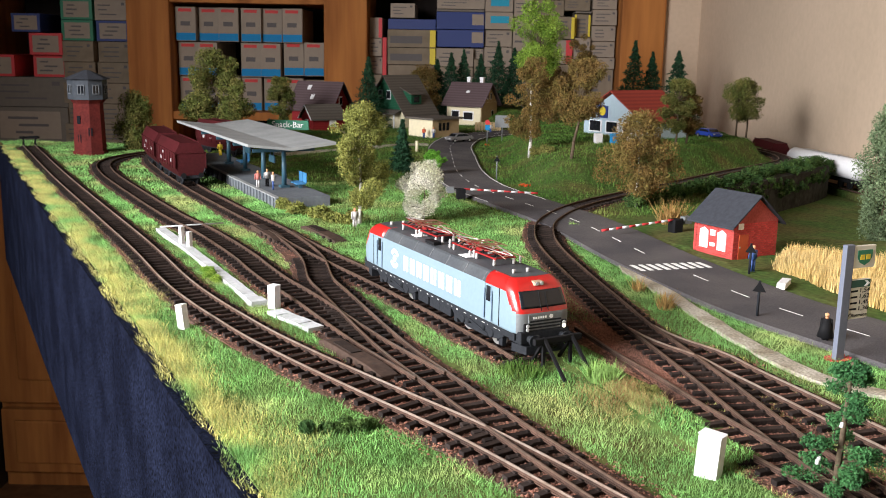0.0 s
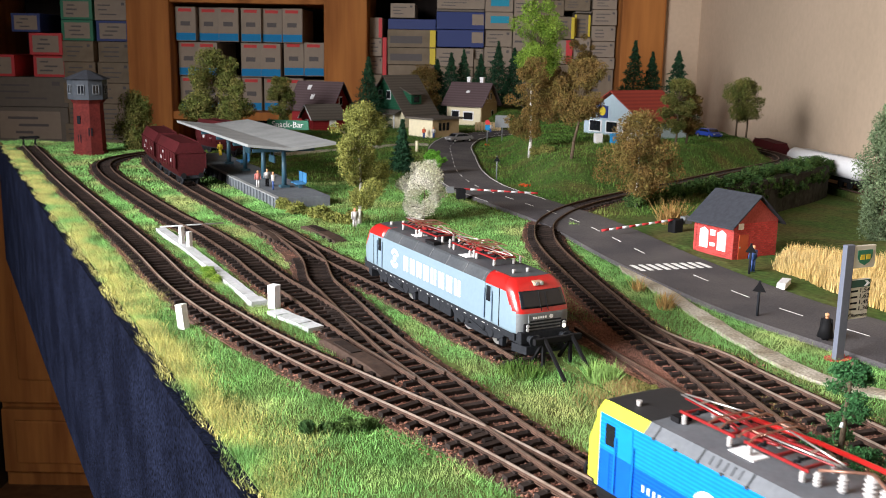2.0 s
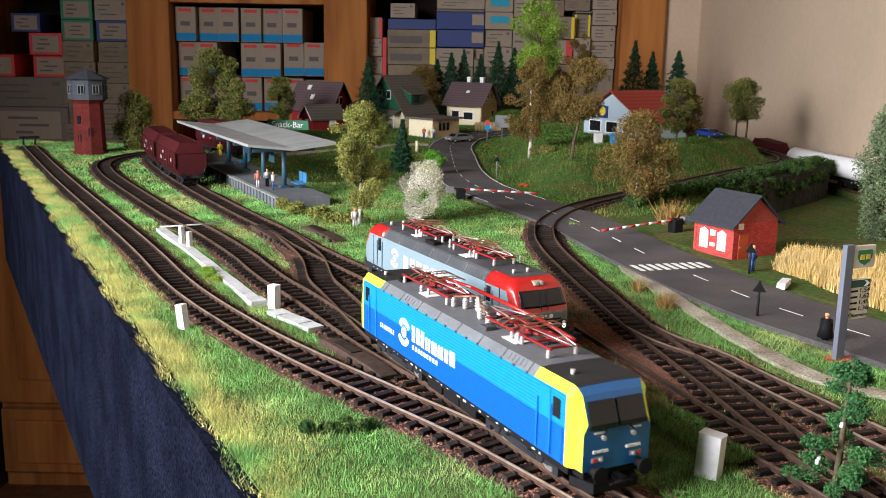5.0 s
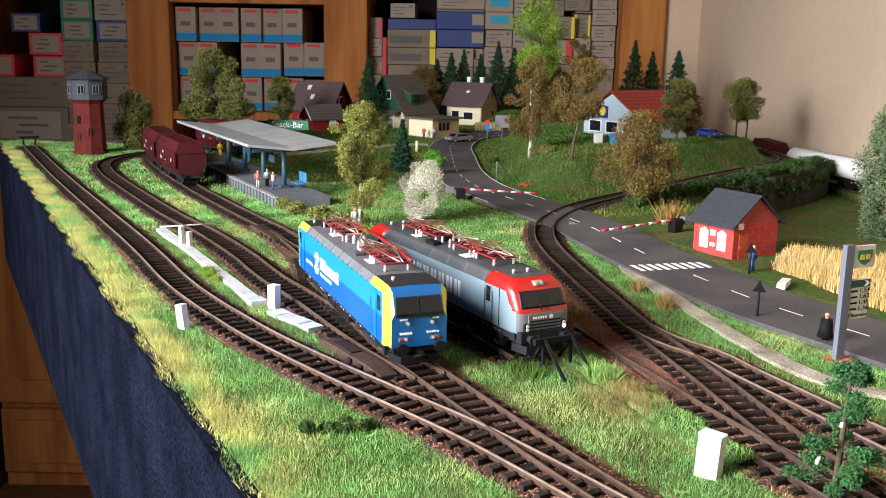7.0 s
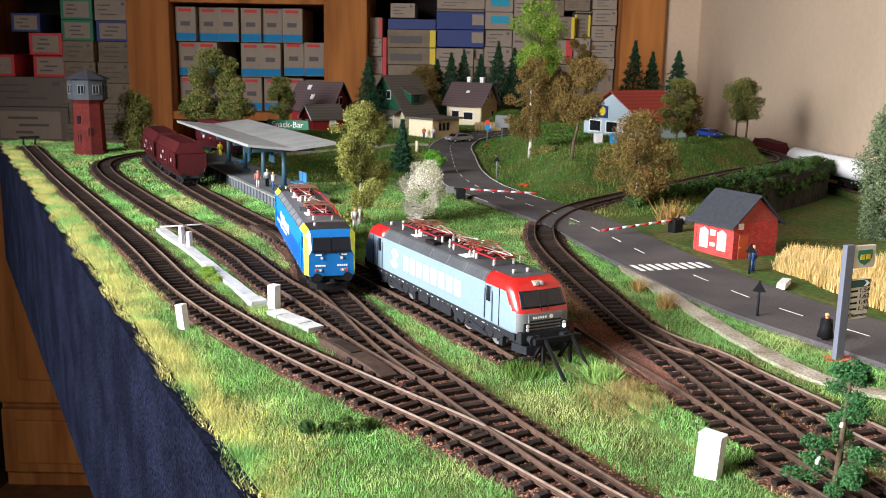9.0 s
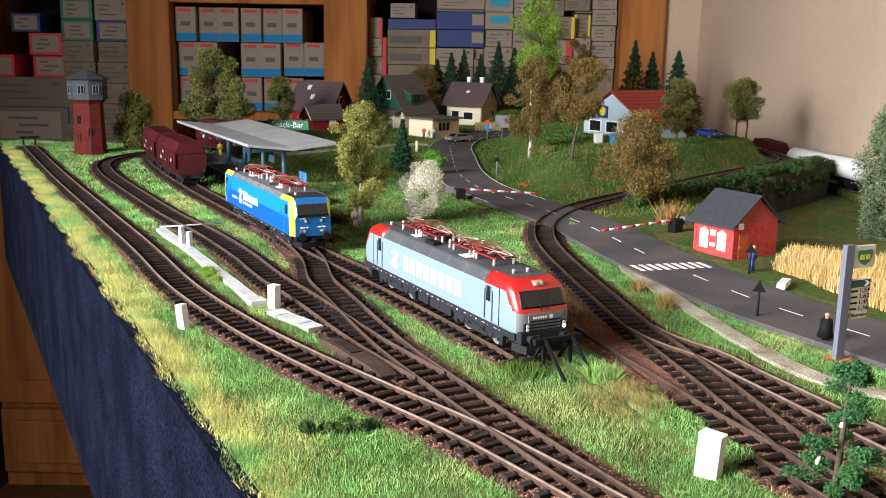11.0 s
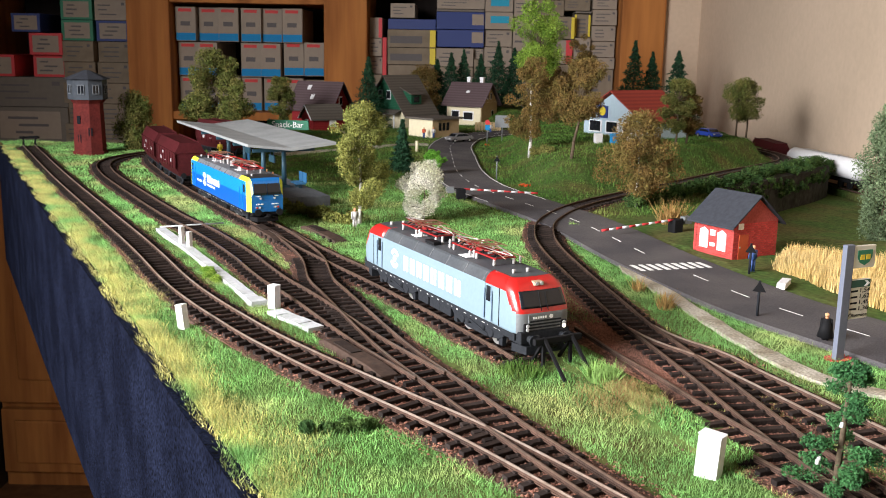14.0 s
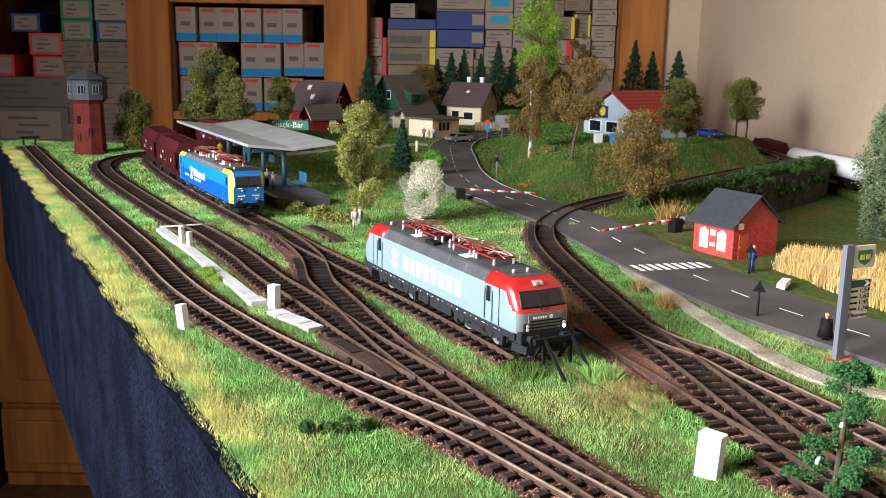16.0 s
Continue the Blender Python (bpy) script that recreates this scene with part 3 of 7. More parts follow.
def build_grey_loco(m):
    root = empty("electric_locomotive", m, "pale grey electric model locomotive with bright red cab ends", "locomotive", "model locomotives")
    # straight middle with slanting roof edges
    half = [(0.0171, 0.0145), (0.0173, 0.0200), (0.0173, 0.0362), (0.0140, 0.0412), (0.0128, 0.0420), (0.0060, 0.0424)]
    bm = bmesh.new()
    for f in loft(bm, [half_ring(x, half) for x in (-0.0690, 0.0690)]):
        f.material_index = 1 if f.calc_center_median().z > 0.037 else 0
    part("body", bm, [M_GREY_W, M_ROOF], root)
    for w in (-1, 1):
        bm = bmesh.new()
        rings = []
        for k in range(31):
            z = 0.0145 + 0.0279 * k / 30
            b, fr = cab_width(z), cab_nose(z)
            side = [(0.0690, b), (0.0740, b), (0.0800, b), (0.0840, b), (0.0880, b)] + [(max(cab_x(u * b, z), 0.0880 + 0.0004 * i), u * b) for i, u in enumerate((1.0, 0.985, 0.94, 0.86, 0.70, 0.45, 0.2))]
            rings.append([(w * x, y, z) for x, y in side] + [(w * x, -y, z) for x, y in reversed(side)])
        for f in loft(bm, rings, 0, True):
            c = f.calc_center_median()
            ax = abs(c.x)
            front = ax > cab_nose(c.z) - 0.0030
            edge = 0.0362 - 0.0105 * smooth01((ax - 0.0880) / 0.0125)
            f.material_index = 1 if c.z > edge and c.z > 0.0252 else 0
            if front and c.z < 0.0254:
                f.material_index = 3
            if c.z > 0.0421:
                f.material_index, f.smooth = 2, False
        part("cab", bm, [M_GREY_W, M_RED, M_ROOF, M_NOSE], root, "pale grey cab with a bright red rounded mask")
    # frame skirt
    bm = bmesh.new()
    box(bm, -0.100, 0.100, -0.0168, 0.0168, 0.0108, 0.0146, 0.0004)
    for w in (-1, 1):
        box(bm, min(w * 0.092, w * 0.1045), max(w * 0.092, w * 0.1045), -0.0155, 0.0155, 0.0090, 0.0160, 0.0008)
        prism(bm, [(w * 0.094, -0.0145), (w * 0.105, -0.012), (w * 0.105, 0.012), (w * 0.094, 0.0145)], 0.0035, 0.0080, "z")
    for x in (-0.012, 0.004, 0.018):
        box(bm, x - 0.007, x + 0.007, -0.0150, 0.0150, 0.0045, 0.0110, 0.0006)
    part("frame", bm, M_SKIRT, root)
    for s in (-1, 1):
        y = s * 0.01735
        bm = bmesh.new()
        for i in range(26):
            x = -0.085 + i * 0.0068 + RNG.uniform(-0.002, 0.002)
            side_plate(bm, x, x + RNG.uniform(0.0006, 0.003), 0.0120 + RNG.uniform(0, 0.0006), 0.0128, s * 0.0169, 0.0001)
        tagged(part("small_markings", bm, M_CONCRETE2, root), kind="stuff")
        letters = [(0.0066, 0.0098)] * 3 + [(0.0072, 0.0098)] * 5
        x0 = -0.036 if s < 0 else 0.036
        word_blocks(root, x0, 1 if s < 0 else -1, letters, 0.0205, s * 0.01725, M_PRINT, gap=0.0030)
        emblem(root, -0.050 if s < 0 else 0.050, 0.0255, s * 0.01725, 0.0062, M_PRINT)
        for w in (-1, 1):
            for x, wd in ((0.0735, 0.0060),):
                bm = bmesh.new()
                side_plate(bm, w * x - wd / 2, w * x + wd / 2, 0.0150, 0.0360, s * 0.0173, 0.0003)
                dr = part("cab_door", bm, M_GREY_W, root)
                bm = bmesh.new()
                side_plate(bm, w * x - 0.0021, w * x + 0.0021, 0.0265, 0.0350, s * 0.0176, 0.0003)
                part("door_window", bm, M_GLASS, dr, "small dark cab door window")
                bm = bmesh.new()
                for dx in (-0.0040, 0.0040):
                    tube(bm, (w * x + dx, s * 0.0179, 0.0160), (w * x + dx, s * 0.0179, 0.0330), 0.00035, None, 5)
                part("handrail", bm, M_DKLINE, dr)
            bm = bmesh.new()
            side_plate(bm, w * 0.0845 - 0.0004, w * 0.0845 + 0.0004, 0.0150, 0.0360, s * 0.0172, 0.0002)
            part("panel_joint", bm, M_SKIRT, root)
        # slanting roof hatches
        bm = bmesh.new()
        for i in range(7):
            x = -0.066 + i * 0.0220
            tube(bm, (x, s * 0.0173, 0.0363), (x, s * 0.0138, 0.0416), 0.0003, None, 5)
        part("roof_rib", bm, M_ROOF, root)
    for w in (-1, 1):
        bm = bmesh.new()
        grid = []
        for i in range(7):
            z = 0.0283 + 0.0083 * i / 6
            grid.append([bm.verts.new((w * (cab_x(y, z) + 0.0005), y, z)) for y in [(0.0142 - 0.0008 * i / 6) * j / 6 for j in range(-6, 7)]])
        for a, b in zip(grid[:-1], grid[1:]):
            for j in range(12):
                bm.faces.new((a[j], a[j + 1], b[j + 1], b[j])).smooth = True
        rim = grid[0] + [r[-1] for r in grid[1:]] + grid[-1][-2::-1] + [r[0] for r in grid[-2:0:-1]]
        back = [bm.verts.new((v.co.x - w * 0.0012, v.co.y, v.co.z)) for v in rim]
        for j in range(len(rim)):
            k = (j + 1) % len(rim)
            bm.faces.new((rim[j], rim[k], back[k], back[j]))
        bmesh.ops.recalc_face_normals(bm, faces=bm.faces)
        ws = part("windscreen", bm, M_GLASS, root, "dark one-piece windscreen")
        bm = bmesh.new()
        for y in (-0.0030, 0.0012):
            tube(bm, (w * 0.1044, y, 0.0268), (w * 0.0990, y + 0.0012, 0.0358), 0.00025, None, 5)
        part("wiper", bm, M_BLACK, ws)
        bm = bmesh.new()
        xx = w * 0.1038
        box(bm, xx - 0.0003, xx + 0.0003, -0.0105, 0.0105, 0.0150, 0.0250, 0.0)
        nose = part("nose_panel", bm, M_NOSE, root, "silver-grey louvred nose panel")
        bm = bmesh.new()
        for k in range(4):
            z = 0.0158 + k * 0.0017
            box(bm, xx - 0.0006, xx + 0.0006, -0.0098, 0.0098, z, z + 0.0008)
        part("louvre", bm, M_SKIRT, nose)
        bm = bmesh.new()
        for k in range(6):
            box(bm, xx - 0.0005, xx + 0.0005, -0.0080 + k * 0.0015, -0.0080 + k * 0.0015 + 0.001, 0.0226, 0.0238)
        tube(bm, (xx, 0.0035, 0.0232), (xx + w * 0.0005, 0.0035, 0.0232), 0.0012, None, 10)
        part("number_bars", bm, M_PRINT, nose)
        for s in (-1, 1):
            bm = bmesh.new()
            box(bm, xx - 0.0007, xx + 0.0007, s * 0.0115 - 0.0018, s * 0.0115 + 0.0018, 0.0160, 0.0205, 0.0004)
            hl = part("headlight", bm, M_BLACK, root)
            for z in (0.0172, 0.0192):
                bm = bmesh.new()
                tube(bm, (xx + w * 0.0006, s * 0.0115, z), (xx + w * 0.0012, s * 0.0115, z), 0.0010, None, 12)
                part("lens", bm, M_LAMP if (w > 0 and s > 0 and z < 0.018) else M_LENS, hl)
        bm = bmesh.new()
        box(bm, w * 0.0945 - 0.0022, w * 0.0945 + 0.0022, -0.0030, 0.0030, 0.0385, 0.0408, 0.0005)
        for y in (-0.0014, 0.0014):
            tube(bm, (w * 0.0966, y, 0.0397), (w * 0.0971, y, 0.0397), 0.0010, None, 12, mi=1)
        part("roof_lamp", bm, [M_TAN_LAMP, M_LENS], root)
        bm = bmesh.new()
        for y in (-0.006, 0.003):
            tube(bm, (w * 0.080, y, 0.042), (w * 0.080, y, 0.0445), 0.0007, 0.0010, 8)
        part("aerial", bm, M_INSUL, root)
        buffers(root, w * 0.1040, w, M_SKIRT)
        coupler(root, w * 0.1040, w)
        pantograph(root, w * 0.050, 0.0424, w)
        pantograph(root, w * 0.022, 0.0424, -w)
    items = []
    for x, y, h in ((-0.012, 0.006, 0.0055), (-0.006, -0.005, 0.005), (0.0, 0.004, 0.006), (0.006, -0.006, 0.0055), (0.010, 0.003, 0.005), (-0.036, 0.006, 0.0045), (0.036, -0.006, 0.0045), (-0.036, -0.006, 0.0045), (0.036, 0.006, 0.0045)):
        items.append(("insulator", x, y, h, 0.0011))
    for x in (-0.058, -0.042, -0.028, -0.014, 0.016, 0.030, 0.042, 0.060):
        items.append(("insulator", x, 0.0108, 0.0042, 0.0010))
    for x0, x1, y in ((-0.060, -0.034, -0.0025), (-0.030, -0.010, 0.0070), (0.010, 0.034, -0.0020), (0.034, 0.062, 0.0045), (0.040, 0.070, -0.0040)):
        items.append(("busbar", [(x0, y, 0.0478), ((x0 + x1) / 2, y + 0.0012, 0.0490), (x1, y - 0.001, 0.0480)], 0.00028, M_COPPER))
    items += [("panel", -0.020, -0.012, 0.000, 0.006, 0.0030, M_BLACK), ("panel", 0.004, 0.009, 0.006, 0.010, 0.0028, M_NOSE)]
    items += [("busbar", [(-0.066, 0.011, 0.0470), (-0.02, 0.010, 0.0480), (0.02, 0.011, 0.0475), (0.066, 0.010, 0.0470)], 0.0003, M_COPPER), ("busbar", [(-0.012, 0.006, 0.048), (0.0, 0.004, 0.0485), (0.010, 0.003, 0.0475)], 0.0004, M_COPPER), ("panel", -0.041, -0.032, -0.010, -0.002, 0.0005, M_PRINT), ("panel", 0.026, 0.036, -0.011, -0.003, 0.0005, M_PRINT), ("panel", -0.016, -0.004, -0.012, -0.007, 0.002, M_BLACK)]
    roof_gear(root, 0.0424, items)
    sets = bogie(root, -0.0546, 0.0330, 0.0071) + bogie(root, 0.0546, 0.0330, 0.0071)
    return root, sets


def build_blue_loco(m):
    root = empty("electric_locomotive", m, "two-tone blue electric model locomotive with lime-yellow cab edges", "locomotive", "model locomotives")
    F = 0.1058
    def ring(x, w, zt, wt):
        return half_ring(x, [(w, 0.0120), (w, 0.0265), (w, zt - 0.0036), (wt, zt), (wt * 0.3, zt + 0.0003)])
    rings = [ring(F, 0.0150, 0.0300, 0.0132), ring(F - 0.0040, 0.0150, 0.0398, 0.0132), ring(F - 0.0062, 0.0170, 0.0425, 0.0140), ring(F - 0.0085, 0.0173, 0.0431, 0.0142), ring(0.0751, 0.0173, 0.0431, 0.0142)]
    rings = rings + [[(-x, y, z) for x, y, z in r] for r in reversed(rings)]
    bm = bmesh.new()
    fs = loft(bm, rings)
    for f in fs:
        c = f.calc_center_median()
        ax, n = abs(c.x), f.normal
        f.normal_update()
        n = f.normal
        if c.z > 0.0427:
            f.material_index = 3 if ax < 0.076 else 5
        elif c.z > 0.0392 and abs(n.y) > 0.2 and ax < 0.076:
            f.material_index = 3
        elif c.z > 0.0392 and abs(n.y) > 0.2:
            f.material_index = 2
        elif ax > F - 0.0087 and abs(n.y) > 0.3:
            f.material_index = 2
        elif ax > F - 0.0075:
            f.material_index = 4
        else:
            f.material_index = 0 if c.z > 0.0265 else 1
    body = part("body", bm, [M_BLUE1, M_BLUE2, M_YELLOW, M_ROOF_L, M_BLUE_F, M_ROOFBLK], root)
    bm = bmesh.new()
    box(bm, -0.0985, 0.0985, -0.0162, 0.0162, 0.0085, 0.0122, 0.0004)
    for x in (-0.014, 0.003, 0.019):
        box(bm, x - 0.0075, x + 0.0075, -0.0155, 0.0155, 0.0040, 0.0086, 0.0006)
    for w in (-1, 1):
        box(bm, min(w * 0.094, w * 0.1050), max(w * 0.094, w * 0.1050), -0.0140, 0.0140, 0.0085, 0.0128, 0.0008)
        prism(bm, [(w * 0.096, -0.0135), (w * 0.1065, -0.010), (w * 0.1065, 0.010), (w * 0.096, 0.0135)], 0.0030, 0.0070, "z")
    part("frame", bm, M_BLACK, root)
    for s in (-1, 1):
        bm = bmesh.new()
        for i in range(24):
            x = -0.082 + i * 0.0070 + RNG.uniform(-0.002, 0.002)
            side_plate(bm, x, x + RNG.uniform(0.0006, 0.003), 0.0092 + RNG.uniform(0, 0.0010), 0.0103, s * 0.0163, 0.0001)
        tagged(part("small_markings", bm, M_CONCRETE2, root), kind="stuff")
        y = s * 0.01735
        d = 1 if s < 0 else -1
        word_blocks(root, d * -0.0350, d, [(0.0034, 0.0080)] * 3 + [(0.0050, 0.0062)] * 3 + [(0.0036, 0.0062), (0.0050, 0.0070)], 0.0225, y, M_PRINT)
        word_blocks(root, d * -0.0345, d, [(0.0016, 0.0022)] * 9, 0.0185, y, M_PRINT, "small_lettering")
        word_blocks(root, d * -0.0740, d, [(0.0011, 0.0024)] * 7, 0.0195, y, M_PRINT, "number_bars")
        emblem(root, d * -0.0445, 0.0245, y, 0.0068, M_PRINT)
        for w in (-1, 1):
            bm = bmesh.new()
            side_plate(bm, w * 0.0835 - 0.0036, w * 0.0835 + 0.0036, 0.0130, 0.0265, s * 0.0173, 0.0003)
            dr = part("cab_door", bm, M_BLUE_D, root)
            bm = bmesh.new()
            side_plate(bm, w * 0.0835 - 0.0036, w * 0.0835 + 0.0036, 0.0266, 0.0385, s * 0.0173, 0.0003)
            part("door_top", bm, M_BLUE_S, dr)
            bm = bmesh.new()
            for dx in (-0.0046, 0.0046):
                tube(bm, (w * 0.0835 + dx, s * 0.0180, 0.0130), (w * 0.0835 + dx, s * 0.0180, 0.0330), 0.0003, None, 5)
            part("handrail", bm, M_BLUE_S, dr)
            bm = bmesh.new()
            side_plate(bm, w * 0.0915 - 0.0024, w * 0.0915 + 0.0024, 0.0290, 0.0365, s * 0.0173, 0.0003)
            part("cab_window", bm, M_GLASS, root)
            bm = bmesh.new()
            side_plate(bm, w * 0.0935 - 0.0022, w * 0.0935 + 0.0022, 0.0125, 0.0262, s * 0.0173, 0.0002)
            part("cab_side_panel", bm, M_BLUE_D, root)
        bm = bmesh.new()
        for i in range(8):
            x = -0.070 + i * 0.0200
            tube(bm, (x, s * 0.0173, 0.0396), (x, s * 0.0142, 0.0432), 0.0004, None, 5)
        for i in range(15):
            x = -0.070 + i * 0.0100
            box(bm, x - 0.0006, x + 0.0006, min(s * 0.0172, s * 0.0177), max(s * 0.0172, s * 0.0177), 0.0392, 0.0400)
        part("roof_rib", bm, M_ROOF, root)
        for i in (1, 6):
            bm = bmesh.new()
            x = -0.070 + i * 0.0200
            for k in range(5):
                tube(bm, (x + 0.004 + k * 0.003, s * 0.0168, 0.0403), (x + 0.004 + k * 0.003, s * 0.0148, 0.0426), 0.0005, None, 5)
            part("roof_vent", bm, M_ROOF_L, root)
    for w in (-1, 1):
        # sloping front: two windscreen panes in a dark surround
        for s in (-1, 1):
            bm = bmesh.new()
            q = [(0.0005, 0.0280), (0.0005, 0.0300), (0.0005, 0.0378), (0.0120, 0.0378), (0.0126, 0.0300), (0.0128, 0.0280)]
            lo, hi = [], []
            for y, z in q:
                x = F - 0.0040 * max(0.0, (z - 0.0300) / 0.0098)
                lo.append(bm.verts.new((w * (x + 0.0010), s * y, z)))
                hi.append(bm.verts.new((w * (x - 0.0010), s * y, z)))
            bm.faces.new((lo[0], lo[1], lo[4], lo[5]))
            bm.faces.new((lo[1], lo[2], lo[3], lo[4]))
            for i in range(6):
                bm.faces.new((lo[i], lo[(i + 1) % 6], hi[(i + 1) % 6], hi[i]))
            bmesh.ops.recalc_face_normals(bm, faces=bm.faces)
            pane = part("windscreen", bm, M_GLASS, root, "dark flat windscreen pane")
            bm = bmesh.new()
            tube(bm, (w * (F + 0.0012), s * 0.0065, 0.0262), (w * (F - 0.0012), s * 0.0012, 0.0335), 0.0004, None, 5)
            part("wiper", bm, M_BLACK, pane)
            bm = bmesh.new()
            xx = w * (F + 0.0002)
            box(bm, xx - 0.0004, xx + 0.0004, s * 0.0086 - 0.0026, s * 0.0086 + 0.0026, 0.0152, 0.0172, 0.0003)
            lamp = part("tail_light", bm, M_NOSE, root)
            for yy, mm in ((0.0100, M_TAIL), (0.0074, M_LENS)):
                bm = bmesh.new()
                tube(bm, (xx + w * 0.0003, s * yy, 0.0162), (xx + w * 0.0008, s * yy, 0.0162), 0.0008, None, 10)
                part("lens", bm, mm, lamp)
            bm = bmesh.new()
            tube(bm, (xx, s * 0.0066, 0.0246), (xx + w * 0.0012, s * 0.0066, 0.0246), 0.0008, 0.001, 10)
            part("headlight", bm, M_INSUL, root)
            bm = bmesh.new()
            for k in range(5):
                yy = s * (0.0045 + k * 0.0014)
                box(bm, xx - 0.0003, xx + 0.0003, yy - 0.0005, yy + 0.0005, 0.0187, 0.0198)
            part("number_bars", bm, M_PRINT, root)
            bm = bmesh.new()
            box(bm, xx - 0.0003, xx + 0.0003, min(s * 0.0060, s * 0.0105), max(s * 0.0060, s * 0.0105), 0.0262, 0.0269)
            part("step_strip", bm, M_PRINT, root)
        buffers(root, w * 0.1050, w, M_BLACK)
        coupler(root, w * 0.1050, w)
        pantograph(root, w * 0.058, 0.0432, w)
        pantograph(root, w * 0.030, 0.0432, -w)
        bm = bmesh.new()
        tube(bm, (w * 0.088, -0.0085, 0.0430), (w * 0.088, -0.0085, 0.0452), 0.0008, 0.001, 8)
        part("aerial", bm, M_INSUL, root)
    items = []
    for x, y, h, r in ((-0.016, -0.005, 0.0045, 0.0014), (-0.010, -0.002, 0.0055, 0.0015), (-0.004, 0.002, 0.0070, 0.0022), (0.003, 0.0, 0.0065, 0.0026), (0.008, -0.004, 0.0055, 0.0015), (0.013, 0.003, 0.005, 0.0015), (0.017, -0.005, 0.0045, 0.0014), (-0.044, 0.006, 0.004, 0.0013), (0.044, -0.006, 0.004, 0.0013)):
        items.append(("insulator", x, y, h, r))
    items += [("busbar", [(-0.060, 0.0115, 0.0462), (-0.03, 0.0125, 0.0475), (0.03, 0.0125, 0.0475), (0.060, 0.0115, 0.0462)], 0.0009, M_RED), ("busbar", [(-0.016, -0.005, 0.0482), (-0.004, 0.002, 0.0505), (0.008, -0.004, 0.049), (0.017, -0.005, 0.0482)], 0.0005, M_COPPER), ("panel", -0.046, -0.036, -0.009, -0.002, 0.0005, M_PRINT), ("panel", 0.036, 0.047, -0.009, -0.002, 0.0005, M_PRINT), ("panel", 0.020, 0.026, -0.011, -0.006, 0.0018, M_ROOF), ("panel", -0.073, -0.069, -0.008, -0.002, 0.002, M_BLACK)]
    roof_gear(root, 0.0432, items)
    sets = bogie(root, -0.060, 0.0333, 0.0072) + bogie(root, 0.060, 0.0333, 0.0072)
    return root, sets


GREY, _ = build_grey_loco(pose(0.0068, 0.591, 0, 0, 0, -62.2))
BLUE, BLUE_WHEELS = build_blue_loco(pose(0.19, 0.11, 0, 0, 0, -60))

# ---- road, path and turf ----
M_PAINT = mat("road_paint", (0.80, 0.80, 0.78), 0.7, var=0.15, scale=400, big=50)
M_GRAVEL = mat("sandy_gravel", (0.48, 0.44, 0.37), 0.95, var=0.4, scale=600, big=40, second=(0.26, 0.22, 0.16), bump=0.8)
M_SCORCH = mat("scorched_fibre", (0.27, 0.17, 0.075), 0.85, var=0.25, scale=80, big=40, second=(0.30, 0.27, 0.10), island=0.4, spec=0.2)
M_WHEAT = mat("dry_straw", (0.62, 0.44, 0.16), 0.8, var=0.2, scale=80, big=14, second=(0.70, 0.53, 0.24), island=0.3, spec=0.2)
M_HAY = mat("dry_reed", (0.36, 0.22, 0.08), 0.85, var=0.2, scale=80, big=20, island=0.4, spec=0.2)

bm = bmesh.new()
ribbon(bm, ROAD, 0.0375, -0.0062, -0.0021)
ROAD_OB = tagged(part("road", bm, M_ASPHALT), "dark grey asphalt model road with worn white lines", "road", kind="structure")
bm = bmesh.new()
FAR_ROAD = [q for q in ROAD if q.y > 1.06]
ribbon(bm, FAR_ROAD, 0.0005, -0.0023, -0.00195, -0.0355)
ribbon(bm, FAR_ROAD, 0.0005, -0.0023, -0.00195, 0.0355)
for i in range(3, len(ROAD) - 6, 5):
    if abs(ROAD[i].y - 0.745) > 0.03:
        ribbon(bm, ROAD[i:i + 3], 0.0005, -0.0023, -0.00195)
part("road_lines", bm, M_PAINT, ROAD_OB)
zi = min(range(len(ROAD)), key=lambda i: abs(ROAD[i].y - 0.748))
for k in range(9):
    bm = bmesh.new()
    ribbon(bm, [ROAD[zi - 1], ROAD[zi], ROAD[zi + 1]], 0.0019, -0.0023, -0.0019, -0.031 + k * 0.0072)
    part("zebra_bar", bm, M_PAINT, ROAD_OB)

bm = bmesh.new()
ns = normals(GRAVEL)
rings = []
for q, n in zip(GRAVEL, ns):
    w = 0.0062 + 0.002 * noise.noise(Vector((q.x * 60, q.y * 60, 4)))
    a, b = q - n * w, q + n * w
    rings.append([(a.x, a.y, -0.0065), (b.x, b.y, -0.0065), (b.x, b.y, -0.0034), (a.x, a.y, -0.0034)])
loft(bm, rings)
tagged(part("gravel_path", bm, M_GRAVEL), "narrow trodden path of pale sandy gravel", "path", kind="structure")


def blades(name, pts, z, length, width, lean, m, label, cat, seed):
    """Upright fibres, one thin triangle each."""
    rg = np.random.RandomState(seed)
    n = len(pts)
    a, b = rg.uniform(0, 6.283, n), rg.uniform(0, 6.283, n)
    L = length * rg.uniform(0.55, 1.25, n)
    w = width * rg.uniform(0.7, 1.3, n)
    ln = L * lean * rg.uniform(0.1, 1, n)
    base = np.stack([pts[:, 0], pts[:, 1], z - 0.0006], 1)
    v = np.empty((n, 3, 3))
    v[:, 0] = base + np.stack([np.cos(a) * w, np.sin(a) * w, 0 * a], 1)
    v[:, 1] = base - np.stack([np.cos(a) * w, np.sin(a) * w, 0 * a], 1)
    v[:, 2] = base + np.stack([np.cos(b) * ln, np.sin(b) * ln, L], 1)
    V = v.reshape(-1, 3)
    me = bpy.data.meshes.new(name)
    me.from_pydata(V.tolist(), [], np.arange(3 * n).reshape(-1, 3).tolist())
    me.materials.append(m)
    return tagged(new(name, me), label, cat, kind="stuff")


